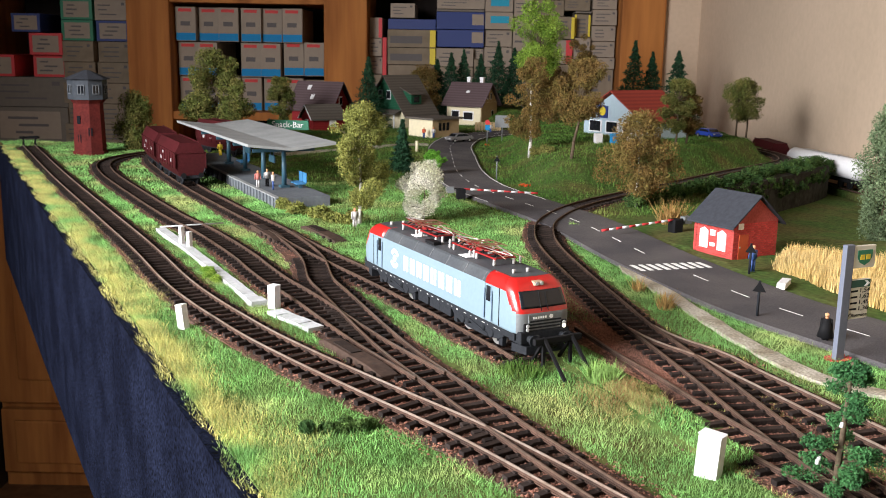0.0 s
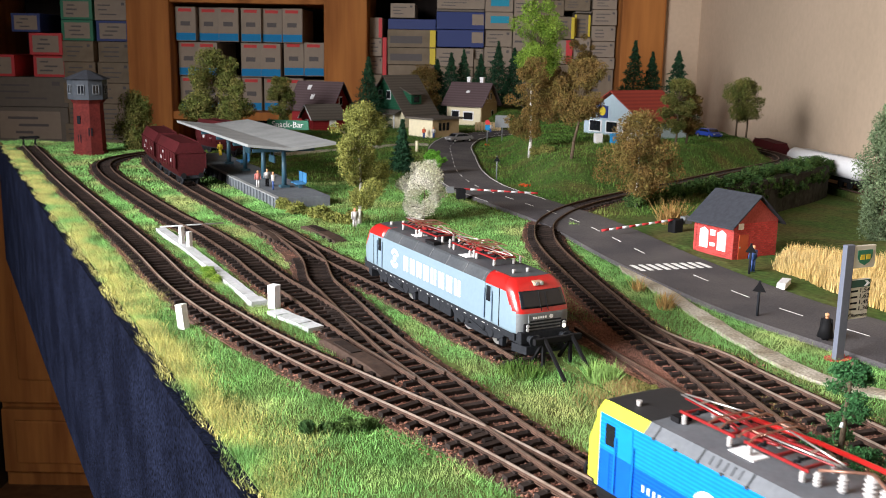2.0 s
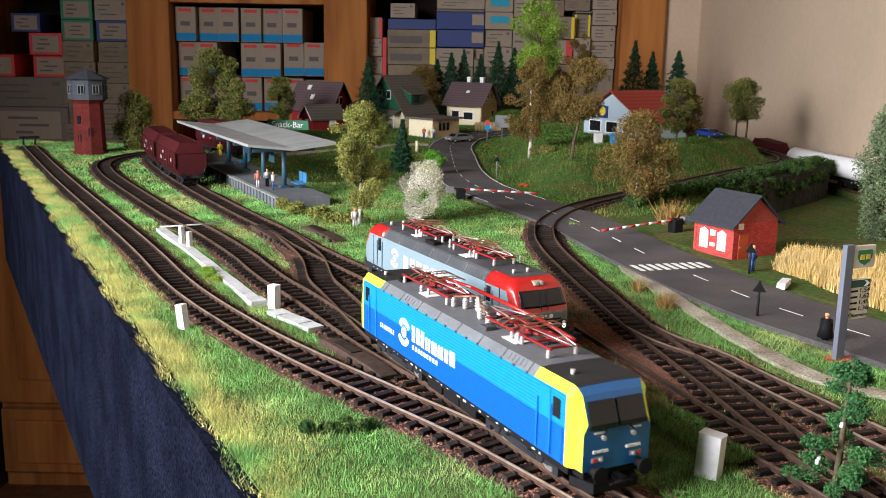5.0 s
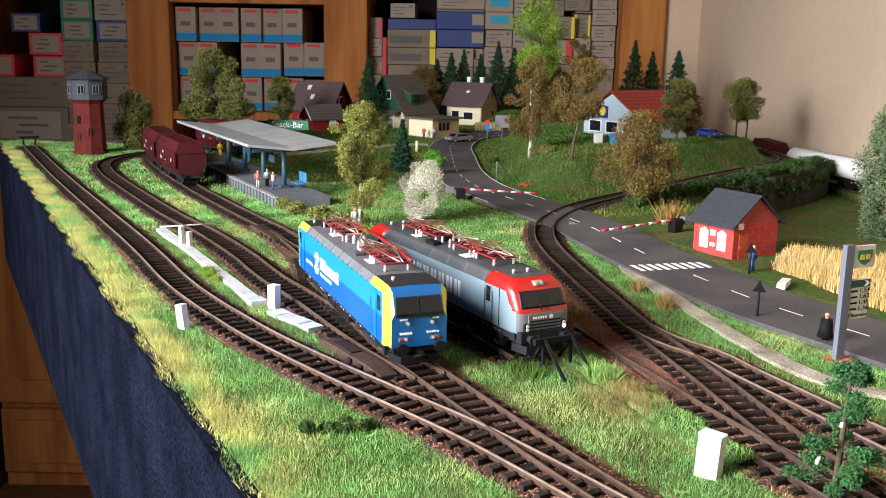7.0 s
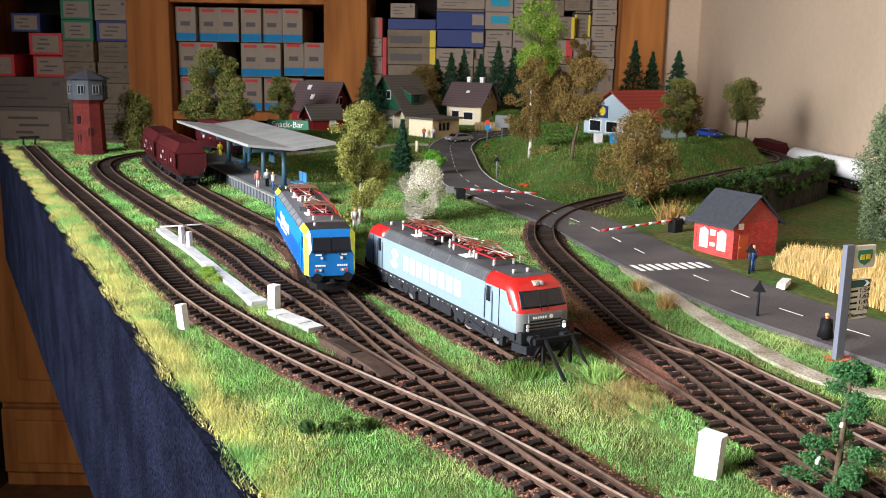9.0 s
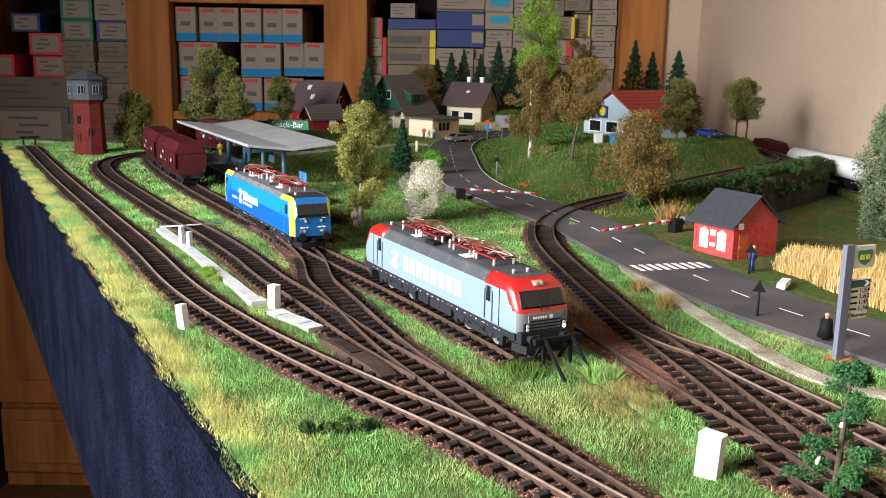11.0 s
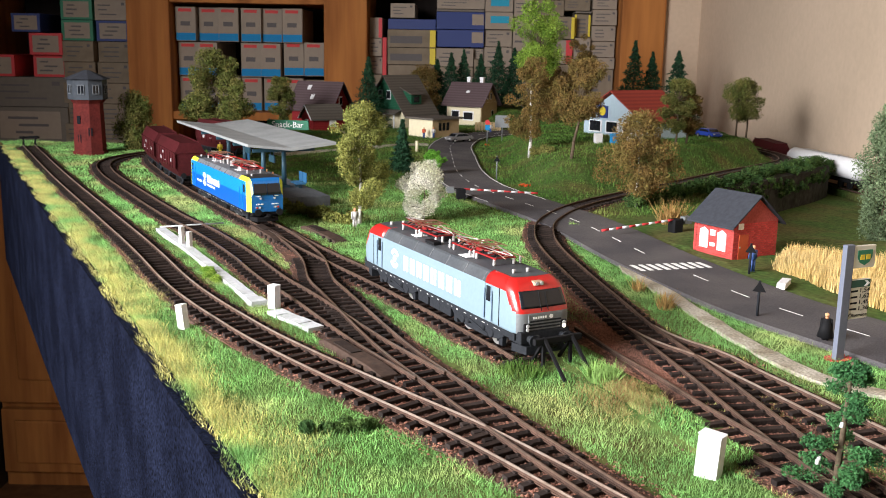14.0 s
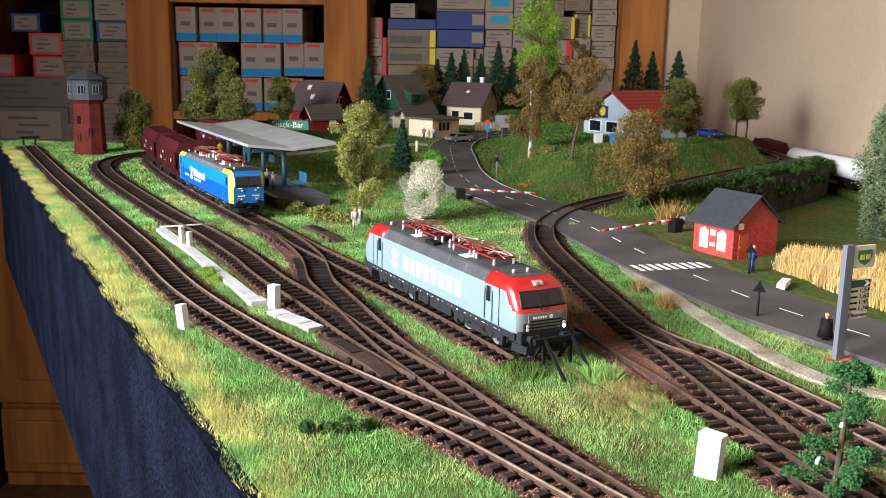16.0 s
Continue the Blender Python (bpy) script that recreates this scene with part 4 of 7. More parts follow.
def scatter(n, seed, a0, a1, b0, b1, power=1.0):
    rg = np.random.RandomState(seed)
    a = a0 + (a1 - a0) * rg.uniform(0, 1, n) ** power
    b = b0 + (b1 - b0) * rg.uniform(0, 1, n)
    return np.array(E0)[None] + a[:, None] * np.array(ED)[None] + b[:, None] * np.array(EN)[None]


PLAT0, PLATD, PLATN = Vector((-0.175, 1.000)), Vector((-0.455, 0.890)).normalized(), Vector((0.890, 0.455)).normalized()


def free_ground(p):
    """True where turf may grow: off the tracks, road, path, platform and field."""
    tr, rd, gv = dist(p, TURF_TRACK), dist(p, ROAD_NP), dist(p, GRAVEL_NP)
    rel = p - np.array(PLAT0)[None]
    u, v = rel @ np.array(PLATD), rel @ np.array(PLATN)
    plat = (u > -0.002) & (u < 0.46) & (v > -0.002) & (v < 0.062)
    jag = 0.0025 * np.sin(p[:, 0] * 170) * np.sin(p[:, 1] * 130)
    z = heights(p)
    return (z > -0.03) & (tr > 0.0205 + jag) & (rd > 0.0385) & (gv > 0.006) & ~plat & (p[:, 0] < 0.59) & (p[:, 1] < 1.65 + 3 * np.clip(p[:, 0] + 0.45, 0, 9)) & (p[:, 1] < 2.4) & (p[:, 1] > -0.05)


p = scatter(760000, 11, -0.30, 0.80, 0.0, 0.42, 1.25)
p = p[free_ground(p)]
blades("grass", p, heights(p), 0.0032, 0.00013, 1.0, M_GRASS, "bright green static grass beside the tracks", "grass", 12)
p = scatter(90000, 13, 0.60, 1.9, 0.0, 0.24)
p = p[free_ground(p)]
blades("grass", p, heights(p), 0.0036, 0.0004, 0.85, M_GRASS, "bright green static grass between the far tracks", "grass", 19)
p = scatter(230000, 13, 0.45, 2.6, 0.22, 1.1)
p = p[free_ground(p)]
blades("grass", p, heights(p), 0.0042, 0.0005, 0.8, M_GRASS_DARK, "deep green static grass behind the tracks", "grass", 14)
# a yellowish band along the board's front
rg = np.random.RandomState(21)
a = rg.uniform(-0.2, 1.3, 90000)
b = np.abs(rg.normal(0, 0.5, 90000)) * (0.020 + 0.012 * np.sin(a * 33) * np.sin(a * 13 + 1)) + 0.001
p = np.array(E0)[None] + a[:, None] * np.array(ED)[None] + b[:, None] * np.array(EN)[None]
blades("grass", p, heights(p), 0.0036, 0.00013, 1.1, M_FRINGE, "yellowish dry grass along the board's front", "grass", 22)
# thin weeds in the ballast of the right-hand tracks
rg = np.random.RandomState(23)
p = np.stack([rg.uniform(0.10, 0.24, 26000), rg.uniform(0.30, 0.60, 26000)], 1)
td = dist(p, ALL_TRACK)
p = p[(td > 0.0095) & (td < 0.022) & (np.sin(p[:, 0] * 260 + 2 * np.sin(p[:, 1] * 90)) * np.sin(p[:, 1] * 110) > 0.0) & (dist(p, GRAVEL_NP) > 0.007)]
blades("grass", p, np.full(len(p), -0.0046), 0.0026, 0.00018, 1.1, M_FRINGE, "thin yellowish weeds in the ballast", "grass", 24)
# a bare reddish-brown patch in front of the buffer stop
rg = np.random.RandomState(25)
p = np.array((0.093, 0.452)) + rg.normal(0, 1, (5000, 2)) * np.array((0.012, 0.013))
p = p[free_ground(p)]
blades("grass", p, heights(p), 0.0040, 0.00022, 1.2, M_SCORCH, "scorched reddish-brown grass patch", "grass", 26)
# tufts that hang over the board's front edge
rg = np.random.RandomState(15)
a = rg.uniform(-0.2, 1.4, 26000)
p = np.array(E0)[None] + a[:, None] * np.array(ED)[None] + (rg.uniform(-0.005, 0.012, 26000) - 0.003 * np.sin(a * 70) * np.sin(a * 31))[:, None] * np.array(EN)[None]
blades("grass_fringe", p, np.full(len(p), -0.0052), 0.0036, 0.00028, 1.3, M_FRINGE, "shaggy green and yellow grass along the board's edge", "grass", 16)
# wheat field beside the road
rg = np.random.RandomState(17)
u, v = rg.uniform(0, 1, 16000), rg.uniform(0, 1, 16000)
A, B, C, D = np.array((0.262, 0.752)), np.array((0.302, 0.600)), np.array((0.297, 0.812)), np.array((0.42, 0.76))
p = (1 - u[:, None]) * ((1 - v[:, None]) * A + v[:, None] * B) + u[:, None] * ((1 - v[:, None]) * C + v[:, None] * D)
blades("wheat_field", p, np.full(len(p), -0.0045), 0.0105, 0.0004, 0.35, M_WHEAT, "ripe golden wheat field of straw fibres", "field", 18)


def tuft(x, y, n, r, h, m, label, cat, seed, name="grass_tuft"):
    rg = np.random.RandomState(seed)
    t, q = rg.uniform(0, 6.283, n), r * np.sqrt(rg.uniform(0, 1, n))
    p = np.stack([x + q * np.cos(t), y + q * np.sin(t)], 1)
    ob = blades(name, p, np.full(n, ground_z(x, y)), h, 0.0004, 0.9, m, label, cat, seed + 1)
    del ob["kind"]
    return ob


M_TUFT = mat("pale_green_fibre", (0.22, 0.36, 0.10), 0.8, var=0.2, scale=80, big=30, island=0.3, spec=0.2)
tuft(0.083, 0.472, 500, 0.008, 0.0085, M_TUFT, "pale green grass tuft with white tips", "plant", 31)
tuft(0.043, 0.487, 500, 0.013, 0.0065, M_GRASS_DARK, "deep green grass clump by the buffer stop", "plant", 33)
for i, (x, y, n, r, h) in enumerate(((0.148, 0.622, 160, 0.005, 0.012), (0.140, 0.672, 60, 0.004, 0.011), (0.222, 0.950, 160, 0.008, 0.024), (0.235, 0.962, 120, 0.007, 0.020))):
    tuft(x, y, n, r, h, M_HAY, "dry brown reed clump", "plant", 41 + 2 * i, "reed_clump")
tuft(0.126, 0.925, 120, 0.004, 0.006, M_TUFT, "pale green weed beside the level crossing", "plant", 61)

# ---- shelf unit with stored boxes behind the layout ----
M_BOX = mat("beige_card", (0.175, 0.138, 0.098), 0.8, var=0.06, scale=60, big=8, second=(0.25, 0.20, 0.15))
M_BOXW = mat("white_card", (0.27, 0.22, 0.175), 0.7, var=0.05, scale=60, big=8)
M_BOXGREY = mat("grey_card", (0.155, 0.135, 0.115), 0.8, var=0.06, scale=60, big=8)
M_BOXGREEN = flat("green_card", (0.015, 0.16, 0.085), 0.6)
M_BOXRED = flat("red_card", (0.50, 0.03, 0.035), 0.6)
M_BOXBLUE = flat("blue_card", (0.015, 0.19, 0.42), 0.7)
M_BOXNAVY = flat("navy_card", (0.012, 0.03, 0.15), 0.6)
M_BOXYEL = flat("yellow_card", (0.60, 0.46, 0.03), 0.6)
M_INK = flat("grey_print", (0.11, 0.10, 0.10), 0.7)
M_INKRED = flat("red_print", (0.50, 0.06, 0.06), 0.7)
SY = 2.60


def slab(name, b, m, parent, bev=0.0):
    bm = bmesh.new()
    box(bm, *b, bev)
    return part(name, bm, m, parent)


shelf = empty("shelf_unit", Matrix(), "tall honey-brown pine shelf unit packed with boxes", "shelf")
for x0, x1 in ((-1.25, -1.235), (-0.833, -0.721), (-0.320, -0.208), (0.452, 0.566)):
    slab("post", (x0, x1, SY - 0.02, SY + 0.32, -0.13, 1.2), M_WOOD, shelf, 0.004)
for x0, x1, zs in ((-1.235, -0.833, (-0.13, 0.30)), (-0.721, -0.320, (-0.034, 0.268)), (-0.208, 0.452, (-0.13, 0.335))):
    for z in zs:
        slab("shelf_board", (x0, x1, SY - 0.012, SY + 0.32, z, z + 0.022), M_WOOD, shelf, 0.002)
# back panel coloured as the shade behind and between the boxes
slab("back_panel", (-1.25, 0.566, SY + 0.32, SY + 0.33, -0.13, 1.2), M_SHELF_SHADE, shelf)
base = slab("base_cabinet", (-1.25, 0.566, SY + 0.02, SY + 0.33, -1.10, -0.131), M_WOOD, shelf)
for x0, x1 in ((-1.245, -0.82), (-0.815, -0.30), (-0.295, 0.20)):
    d = slab("cabinet_door", (x0, x1, SY - 0.005, SY + 0.019, -0.84, -0.14), M_WOOD, shelf, 0.003)
    slab("door_panel", (x0 + 0.06, x1 - 0.06, SY - 0.014, SY - 0.0055, -0.77, -0.22), M_WOOD, d, 0.006)
    dw = slab("drawer", (x0, x1, SY - 0.005, SY + 0.019, -1.05, -0.86), M_WOOD, shelf, 0.003)
    slab("drawer_panel", (x0 + 0.04, x1 - 0.04, SY - 0.014, SY - 0.0055, -1.02, -0.89), M_WOOD, dw, 0.006)


def carton(x, z, w, h, m, style, label):
    """A stored box seen end-on, with its printed end label."""
    y = SY + RNG.uniform(0.02, 0.05)
    bm = bmesh.new()
    box(bm, -w / 2, w / 2, 0, 0.22, 0, h, 0.001)
    root = part("box", bm, m)
    root.matrix_world = pose(x + w / 2, y, z, 0, 0, RNG.uniform(-1.5, 1.5))
    tagged(root, label, "box", "boxes on the shelf")

    def plate(name, x0, x1, z0, z1, mm):
        b2 = bmesh.new()
        box(b2, x0, x1, -0.0006, 0.001, z0, z1)
        part(name, b2, mm, root)
    if style == "bluefoot":
        plate("colour_band", -w / 2 + 0.001, w / 2 - 0.001, 0.002, h * 0.24, M_BOXBLUE)
        plate("print", -w * 0.35, w * 0.3, h * 0.86, h * 0.95, M_INKRED)
        plate("print", -w * 0.25, w * 0.22, h * 0.45, h * 0.58, M_INK)
    elif style == "label":
        plate("paper_label", -w * 0.40, w * 0.40, h * 0.12, h * 0.88, M_BOXW)
        for k in range(3):
            zz = h * (0.26 + 0.2 * k)
            x0 = -w * 0.33 + RNG.uniform(0, w * 0.2)
            b2 = bmesh.new()
            box(b2, x0, x0 + w * RNG.uniform(0.2, 0.4), -0.0010, 0.0, zz, zz + h * 0.07)
            part("print", b2, M_INK, root)
    elif style == "print":
        for k in range(3):
            zz = h * (0.25 + 0.22 * k)
            x0 = -w * 0.42 + RNG.uniform(0, w * 0.1)
            plate("print", x0, x0 + w * RNG.uniform(0.25, 0.6), zz, zz + h * 0.06, M_INK)
        plate("print", w * 0.30, w * 0.40, h * 0.72, h * 0.86, M_INK)
    return root


# left bay: two columns of small boxes beside a pile of larger ones
z = -0.107
for h, sty, m, lab in ((0.096, "label", M_BOXGREY, "large grey card box with a pale end label"), (0.078, "print", M_BOXGREY, "large plain grey card box")):
    carton(-1.22, z, 0.205, h, m, sty, lab)
    z += h + 0.001
for row, cols in enumerate((((-1.235, 0.085), (-1.105, 0.090)), ((-1.105, 0.086),))):
    for x, w in cols:
        carton(x, z + row * 0.058, w, 0.057, M_BOXRED, "label", "red card box with a white printed label")
carton(-1.150, z + 0.117, 0.075, 0.048, M_BOXNAVY, "label", "dark box with a white printed label")
for x, w in ((-1.022, 0.084), (-0.933, 0.088)):
    z = -0.107
    for k in range(8):
        m, lab = (M_BOX, "beige card box with printed end label")
        sty = "print"
        if k >= 5:
            m, lab, sty = (M_BOXGREEN, "green card box with a pale end label", "label") if x < -0.98 else ((M_BOXNAVY, "navy blue card box with a pale end label", "label") if k == 5 else (M_BOXW, "white card box with printed end label", "print"))
        carton(x, z, w, 0.0535, m, sty, lab)
        z += 0.0545
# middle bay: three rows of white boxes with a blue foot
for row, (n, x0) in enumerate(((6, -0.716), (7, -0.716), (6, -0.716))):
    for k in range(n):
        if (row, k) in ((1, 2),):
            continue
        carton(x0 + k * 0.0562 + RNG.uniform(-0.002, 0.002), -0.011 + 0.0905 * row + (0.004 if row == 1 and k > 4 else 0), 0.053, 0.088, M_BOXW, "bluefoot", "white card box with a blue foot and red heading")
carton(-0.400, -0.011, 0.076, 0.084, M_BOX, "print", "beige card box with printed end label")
# right bay: stacks of unlike boxes, each stack from the board upwards: (height, card, style, label)
M_BOXCYAN = flat("cyan_print", (0.03, 0.28, 0.42), 0.7)


def stack(x, w, z, rows):
    for h, m, style, lab in rows:
        b = carton(x, z, w - 0.001, h - 0.0015, m, style, lab)
        if style == "yellow_end":
            slab("yellow_end", (w * 0.38, w * 0.498, -0.0008, 0.002, 0.001, h - 0.002), M_BOXYEL, b)
            slab("print", (-w * 0.44, w * 0.22, -0.0010, 0.001, h * 0.22, h * 0.62), M_INK, b)
        elif style == "cyan":
            slab("print", (-w * 0.3, w * 0.35, -0.0008, 0.001, h * 0.35, h * 0.75), M_BOXCYAN, b)
        elif style == "white_end":
            slab("paper_label", (w * 0.24, w * 0.48, -0.0008, 0.001, h * 0.25, h * 0.85), M_BOXW, b)
        elif style == "yellow_edges":
            for sx in (-1, 1):
                slab("yellow_edge", (min(sx * w * 0.36, sx * w * 0.49), max(sx * w * 0.36, sx * w * 0.49), -0.0008, 0.001, 0.001, h - 0.003), M_BOXYEL, b)
            for k in range(4):
                slab("print", (-w * 0.25, w * 0.2, -0.0008, 0.001, h * (0.2 + 0.17 * k), h * (0.27 + 0.17 * k)), M_INK, b)
        elif style == "red_end":
            slab("red_end", (w * 0.22, w * 0.49, -0.0008, 0.001, 0.001, h - 0.003), M_BOXRED, b)
        z += h


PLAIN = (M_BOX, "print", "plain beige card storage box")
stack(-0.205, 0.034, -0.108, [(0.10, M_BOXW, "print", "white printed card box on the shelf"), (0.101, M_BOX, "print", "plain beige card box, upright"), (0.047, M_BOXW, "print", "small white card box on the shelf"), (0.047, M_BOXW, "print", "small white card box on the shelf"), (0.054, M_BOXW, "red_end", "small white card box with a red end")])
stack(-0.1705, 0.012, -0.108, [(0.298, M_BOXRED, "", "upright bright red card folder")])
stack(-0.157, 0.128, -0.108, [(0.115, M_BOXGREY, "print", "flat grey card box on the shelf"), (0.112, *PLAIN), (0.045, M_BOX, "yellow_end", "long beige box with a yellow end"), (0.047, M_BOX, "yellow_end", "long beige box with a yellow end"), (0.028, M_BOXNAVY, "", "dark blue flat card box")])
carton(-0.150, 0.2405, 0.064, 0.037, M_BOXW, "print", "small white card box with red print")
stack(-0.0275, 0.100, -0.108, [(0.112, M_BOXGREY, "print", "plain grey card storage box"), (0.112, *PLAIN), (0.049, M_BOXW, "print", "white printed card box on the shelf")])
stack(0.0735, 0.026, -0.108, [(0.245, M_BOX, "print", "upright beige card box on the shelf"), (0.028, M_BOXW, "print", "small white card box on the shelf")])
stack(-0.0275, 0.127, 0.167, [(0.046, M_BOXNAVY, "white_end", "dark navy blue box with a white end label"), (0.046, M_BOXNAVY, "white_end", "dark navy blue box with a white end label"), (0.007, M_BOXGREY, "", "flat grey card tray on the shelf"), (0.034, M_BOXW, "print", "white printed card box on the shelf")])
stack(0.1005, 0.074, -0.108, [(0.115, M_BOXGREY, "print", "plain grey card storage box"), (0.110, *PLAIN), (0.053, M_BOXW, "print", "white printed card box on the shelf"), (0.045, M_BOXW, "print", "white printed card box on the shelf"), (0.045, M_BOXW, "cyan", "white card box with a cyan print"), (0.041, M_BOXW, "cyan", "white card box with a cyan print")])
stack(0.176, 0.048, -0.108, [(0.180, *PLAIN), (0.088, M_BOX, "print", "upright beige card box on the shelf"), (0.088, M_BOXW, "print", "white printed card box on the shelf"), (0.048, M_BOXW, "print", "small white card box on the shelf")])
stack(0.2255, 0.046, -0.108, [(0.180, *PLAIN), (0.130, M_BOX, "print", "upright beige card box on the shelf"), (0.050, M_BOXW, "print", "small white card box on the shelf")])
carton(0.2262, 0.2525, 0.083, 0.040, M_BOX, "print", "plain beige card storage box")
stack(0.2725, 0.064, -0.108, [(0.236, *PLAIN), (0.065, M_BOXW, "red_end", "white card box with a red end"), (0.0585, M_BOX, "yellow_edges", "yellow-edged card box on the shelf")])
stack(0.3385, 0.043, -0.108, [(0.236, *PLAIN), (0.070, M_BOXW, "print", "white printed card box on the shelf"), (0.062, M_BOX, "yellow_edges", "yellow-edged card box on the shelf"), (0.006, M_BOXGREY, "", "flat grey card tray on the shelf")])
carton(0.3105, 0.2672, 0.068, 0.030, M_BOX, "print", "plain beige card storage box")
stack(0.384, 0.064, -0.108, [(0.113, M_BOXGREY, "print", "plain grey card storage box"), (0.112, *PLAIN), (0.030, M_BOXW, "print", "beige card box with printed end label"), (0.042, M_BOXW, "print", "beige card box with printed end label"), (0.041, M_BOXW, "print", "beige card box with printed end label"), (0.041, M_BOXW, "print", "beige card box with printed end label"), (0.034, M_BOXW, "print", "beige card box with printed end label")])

# ---- trees and shrubs ----
def leaf_mat(name, c1, c2):
    return mat(name, c1, 0.75, var=0.2, scale=120, big=60, second=c2, mix=(0.42, 0.6), island=0.45, spec=0.2)


M_BARK = mat("bark", (0.10, 0.075, 0.05), 0.9, var=0.4, scale=400, big=80, bump=0.8)
M_BIRCH = mat("birch_bark", (0.48, 0.46, 0.42), 0.8, var=0.4, scale=300, big=200, second=(0.10, 0.09, 0.08), mix=(0.55, 0.65))
M_LEAF = {
    "lime": leaf_mat("lime_leaves", (0.24, 0.245, 0.065), (0.16, 0.175, 0.045)),
    "green": leaf_mat("green_leaves", (0.17, 0.30, 0.04), (0.26, 0.38, 0.06)),
    "dull": leaf_mat("dull_green_leaves", (0.10, 0.125, 0.03), (0.16, 0.15, 0.045)),
    "brown": leaf_mat("olive_brown_leaves", (0.20, 0.125, 0.042), (0.14, 0.11, 0.032)),
    "white": leaf_mat("white_blossom", (0.74, 0.71, 0.62), (0.50, 0.50, 0.34)),
    "hedge": leaf_mat("dark_hedge_leaves", (0.045, 0.10, 0.030), (0.075, 0.13, 0.035)),
    "bush": leaf_mat("vivid_bush_leaves", (0.14, 0.36, 0.04), (0.10, 0.27, 0.03)),
    "willow": leaf_mat("grey_green_leaves", (0.17, 0.23, 0.12), (0.12, 0.17, 0.09)),
    "dark": leaf_mat("dark_conifer_needles", (0.025, 0.075, 0.035), (0.02, 0.055, 0.03)),
    "pine": leaf_mat("pine_needles", (0.05, 0.15, 0.05), (0.035, 0.11, 0.04)),
}


def leaves(centres, radii, n, size, seed, squash=0.8, droop=0.0):
    """Small bent leaf clumps scattered through many balls of uneven size."""
    rg = np.random.RandomState(seed)
    pick = rg.choice(len(centres), n, p=np.array(radii) ** 2 / np.sum(np.array(radii) ** 2))
    d = rg.normal(0, 1, (n, 3))
    d /= np.linalg.norm(d, axis=1)[:, None]
    r = np.array(radii)[pick] * rg.uniform(0.55, 1.08, n)
    c = np.array(centres)[pick] + d * r[:, None] * np.array((1, 1, squash))
    c[:, 2] -= droop * rg.uniform(0, 1, n) ** 2
    s = size * rg.uniform(0.5, 1.4, n)[:, None, None]
    tri = rg.normal(0, 0.62, (n, 4, 3))
    V = (c[:, None] + tri * s).reshape(-1, 3)
    F = []
    for i in range(n):
        F += [(4 * i, 4 * i + 1, 4 * i + 2), (4 * i, 4 * i + 2, 4 * i + 3)]
    return V.tolist(), F


def tree(x, y, h, r, kind, label, seed, trunk=0.30, n=1400, size=0.0030, bark=None, lean=(0, 0), z=None, droop=0.0, top=1.0, trunks=1):
    z = ground_z(x, y) - 0.001 if z is None else z
    root = empty("tree", pose(x, y, z), label, "tree", "model trees")
    rg = random.Random(seed)
    bm = bmesh.new()
    cs, rs = [], []
    for t in range(trunks):
        ox, oy = (rg.uniform(-r, r) * 0.5, rg.uniform(-r, r) * 0.5) if trunks > 1 else (0, 0)
        pts = [Vector((ox, oy, 0))]
        for k in range(1, 5):
            f = k / 4
            pts.append(Vector((ox + lean[0] * f + rg.uniform(-1, 1) * h * 0.012, oy + lean[1] * f + rg.uniform(-1, 1) * h * 0.012, h * 0.75 * f)))
        for k in range(4):
            tube(bm, pts[k], pts[k + 1], max(0.0007, h * 0.020 * (1 - k * 0.2)), max(0.0006, h * 0.020 * (1 - (k + 1) * 0.2)), 7)
        for k in range(52):
            f = rg.uniform(trunk, 0.98)
            prof = math.sin(math.pi * min(1, (f - trunk) / (1.05 - trunk)) ** 0.75) ** 0.6
            a = rg.uniform(0, 6.283)
            rad = r * prof * rg.uniform(0.20, 0.92) * top
            c = Vector((ox + lean[0] * f + rad * math.cos(a), oy + lean[1] * f + rad * math.sin(a), h * f))
            i = min(3, int(f / 0.75 * 4) if f < 0.75 else 3)
            tube(bm, pts[i].lerp(pts[i + 1], rg.uniform(0, 0.9)), c, max(0.0003, h * 0.0035), 0.0002, 5, mi=1)
            cs.append(tuple(c))
            rs.append(r * rg.uniform(0.17, 0.36))
    part("trunk", bm, [bark or M_BARK, M_BARK], root)
    V, F = leaves(cs, rs, int(n * 11), size * 0.31, seed, 0.85, droop)
    fast("crown", V, F, M_LEAF[kind], root)
    return root


def conifer(x, y, h, r, label, seed, z=None, n=5200, kind="dark", size=0.0022):
    z = ground_z(x, y) - 0.001 if z is None else z
    root = empty("conifer", pose(x, y, z), label, "tree", "model trees")
    bm = bmesh.new()
    tube(bm, (0, 0, 0), (0, 0, h * 0.95), h * 0.018, h * 0.004, 7)
    part("trunk", bm, M_BARK, root)
    rg = np.random.RandomState(seed)
    f = rg.uniform(0, 1, n) ** 1.3
    tier = np.abs(((f * 9) % 1) - 0.5) * 2
    rad = r * (1 - f) * (0.55 + 0.45 * tier) * rg.uniform(0.35, 1.08, n)
    a = rg.uniform(0, 6.283, n)
    c = np.stack([rad * np.cos(a), rad * np.sin(a), h * (0.12 + 0.88 * f) - rad * 0.25], 1)
    V = (c[:, None] + rg.normal(0, 0.6, (n, 4, 3)) * size * np.array((1, 1, 0.8))).reshape(-1, 3)
    F = []
    for i in range(n):
        F += [(4 * i, 4 * i + 1, 4 * i + 2), (4 * i, 4 * i + 2, 4 * i + 3)]
    fast("needles", V.tolist(), F, M_LEAF[kind], root)
    return root


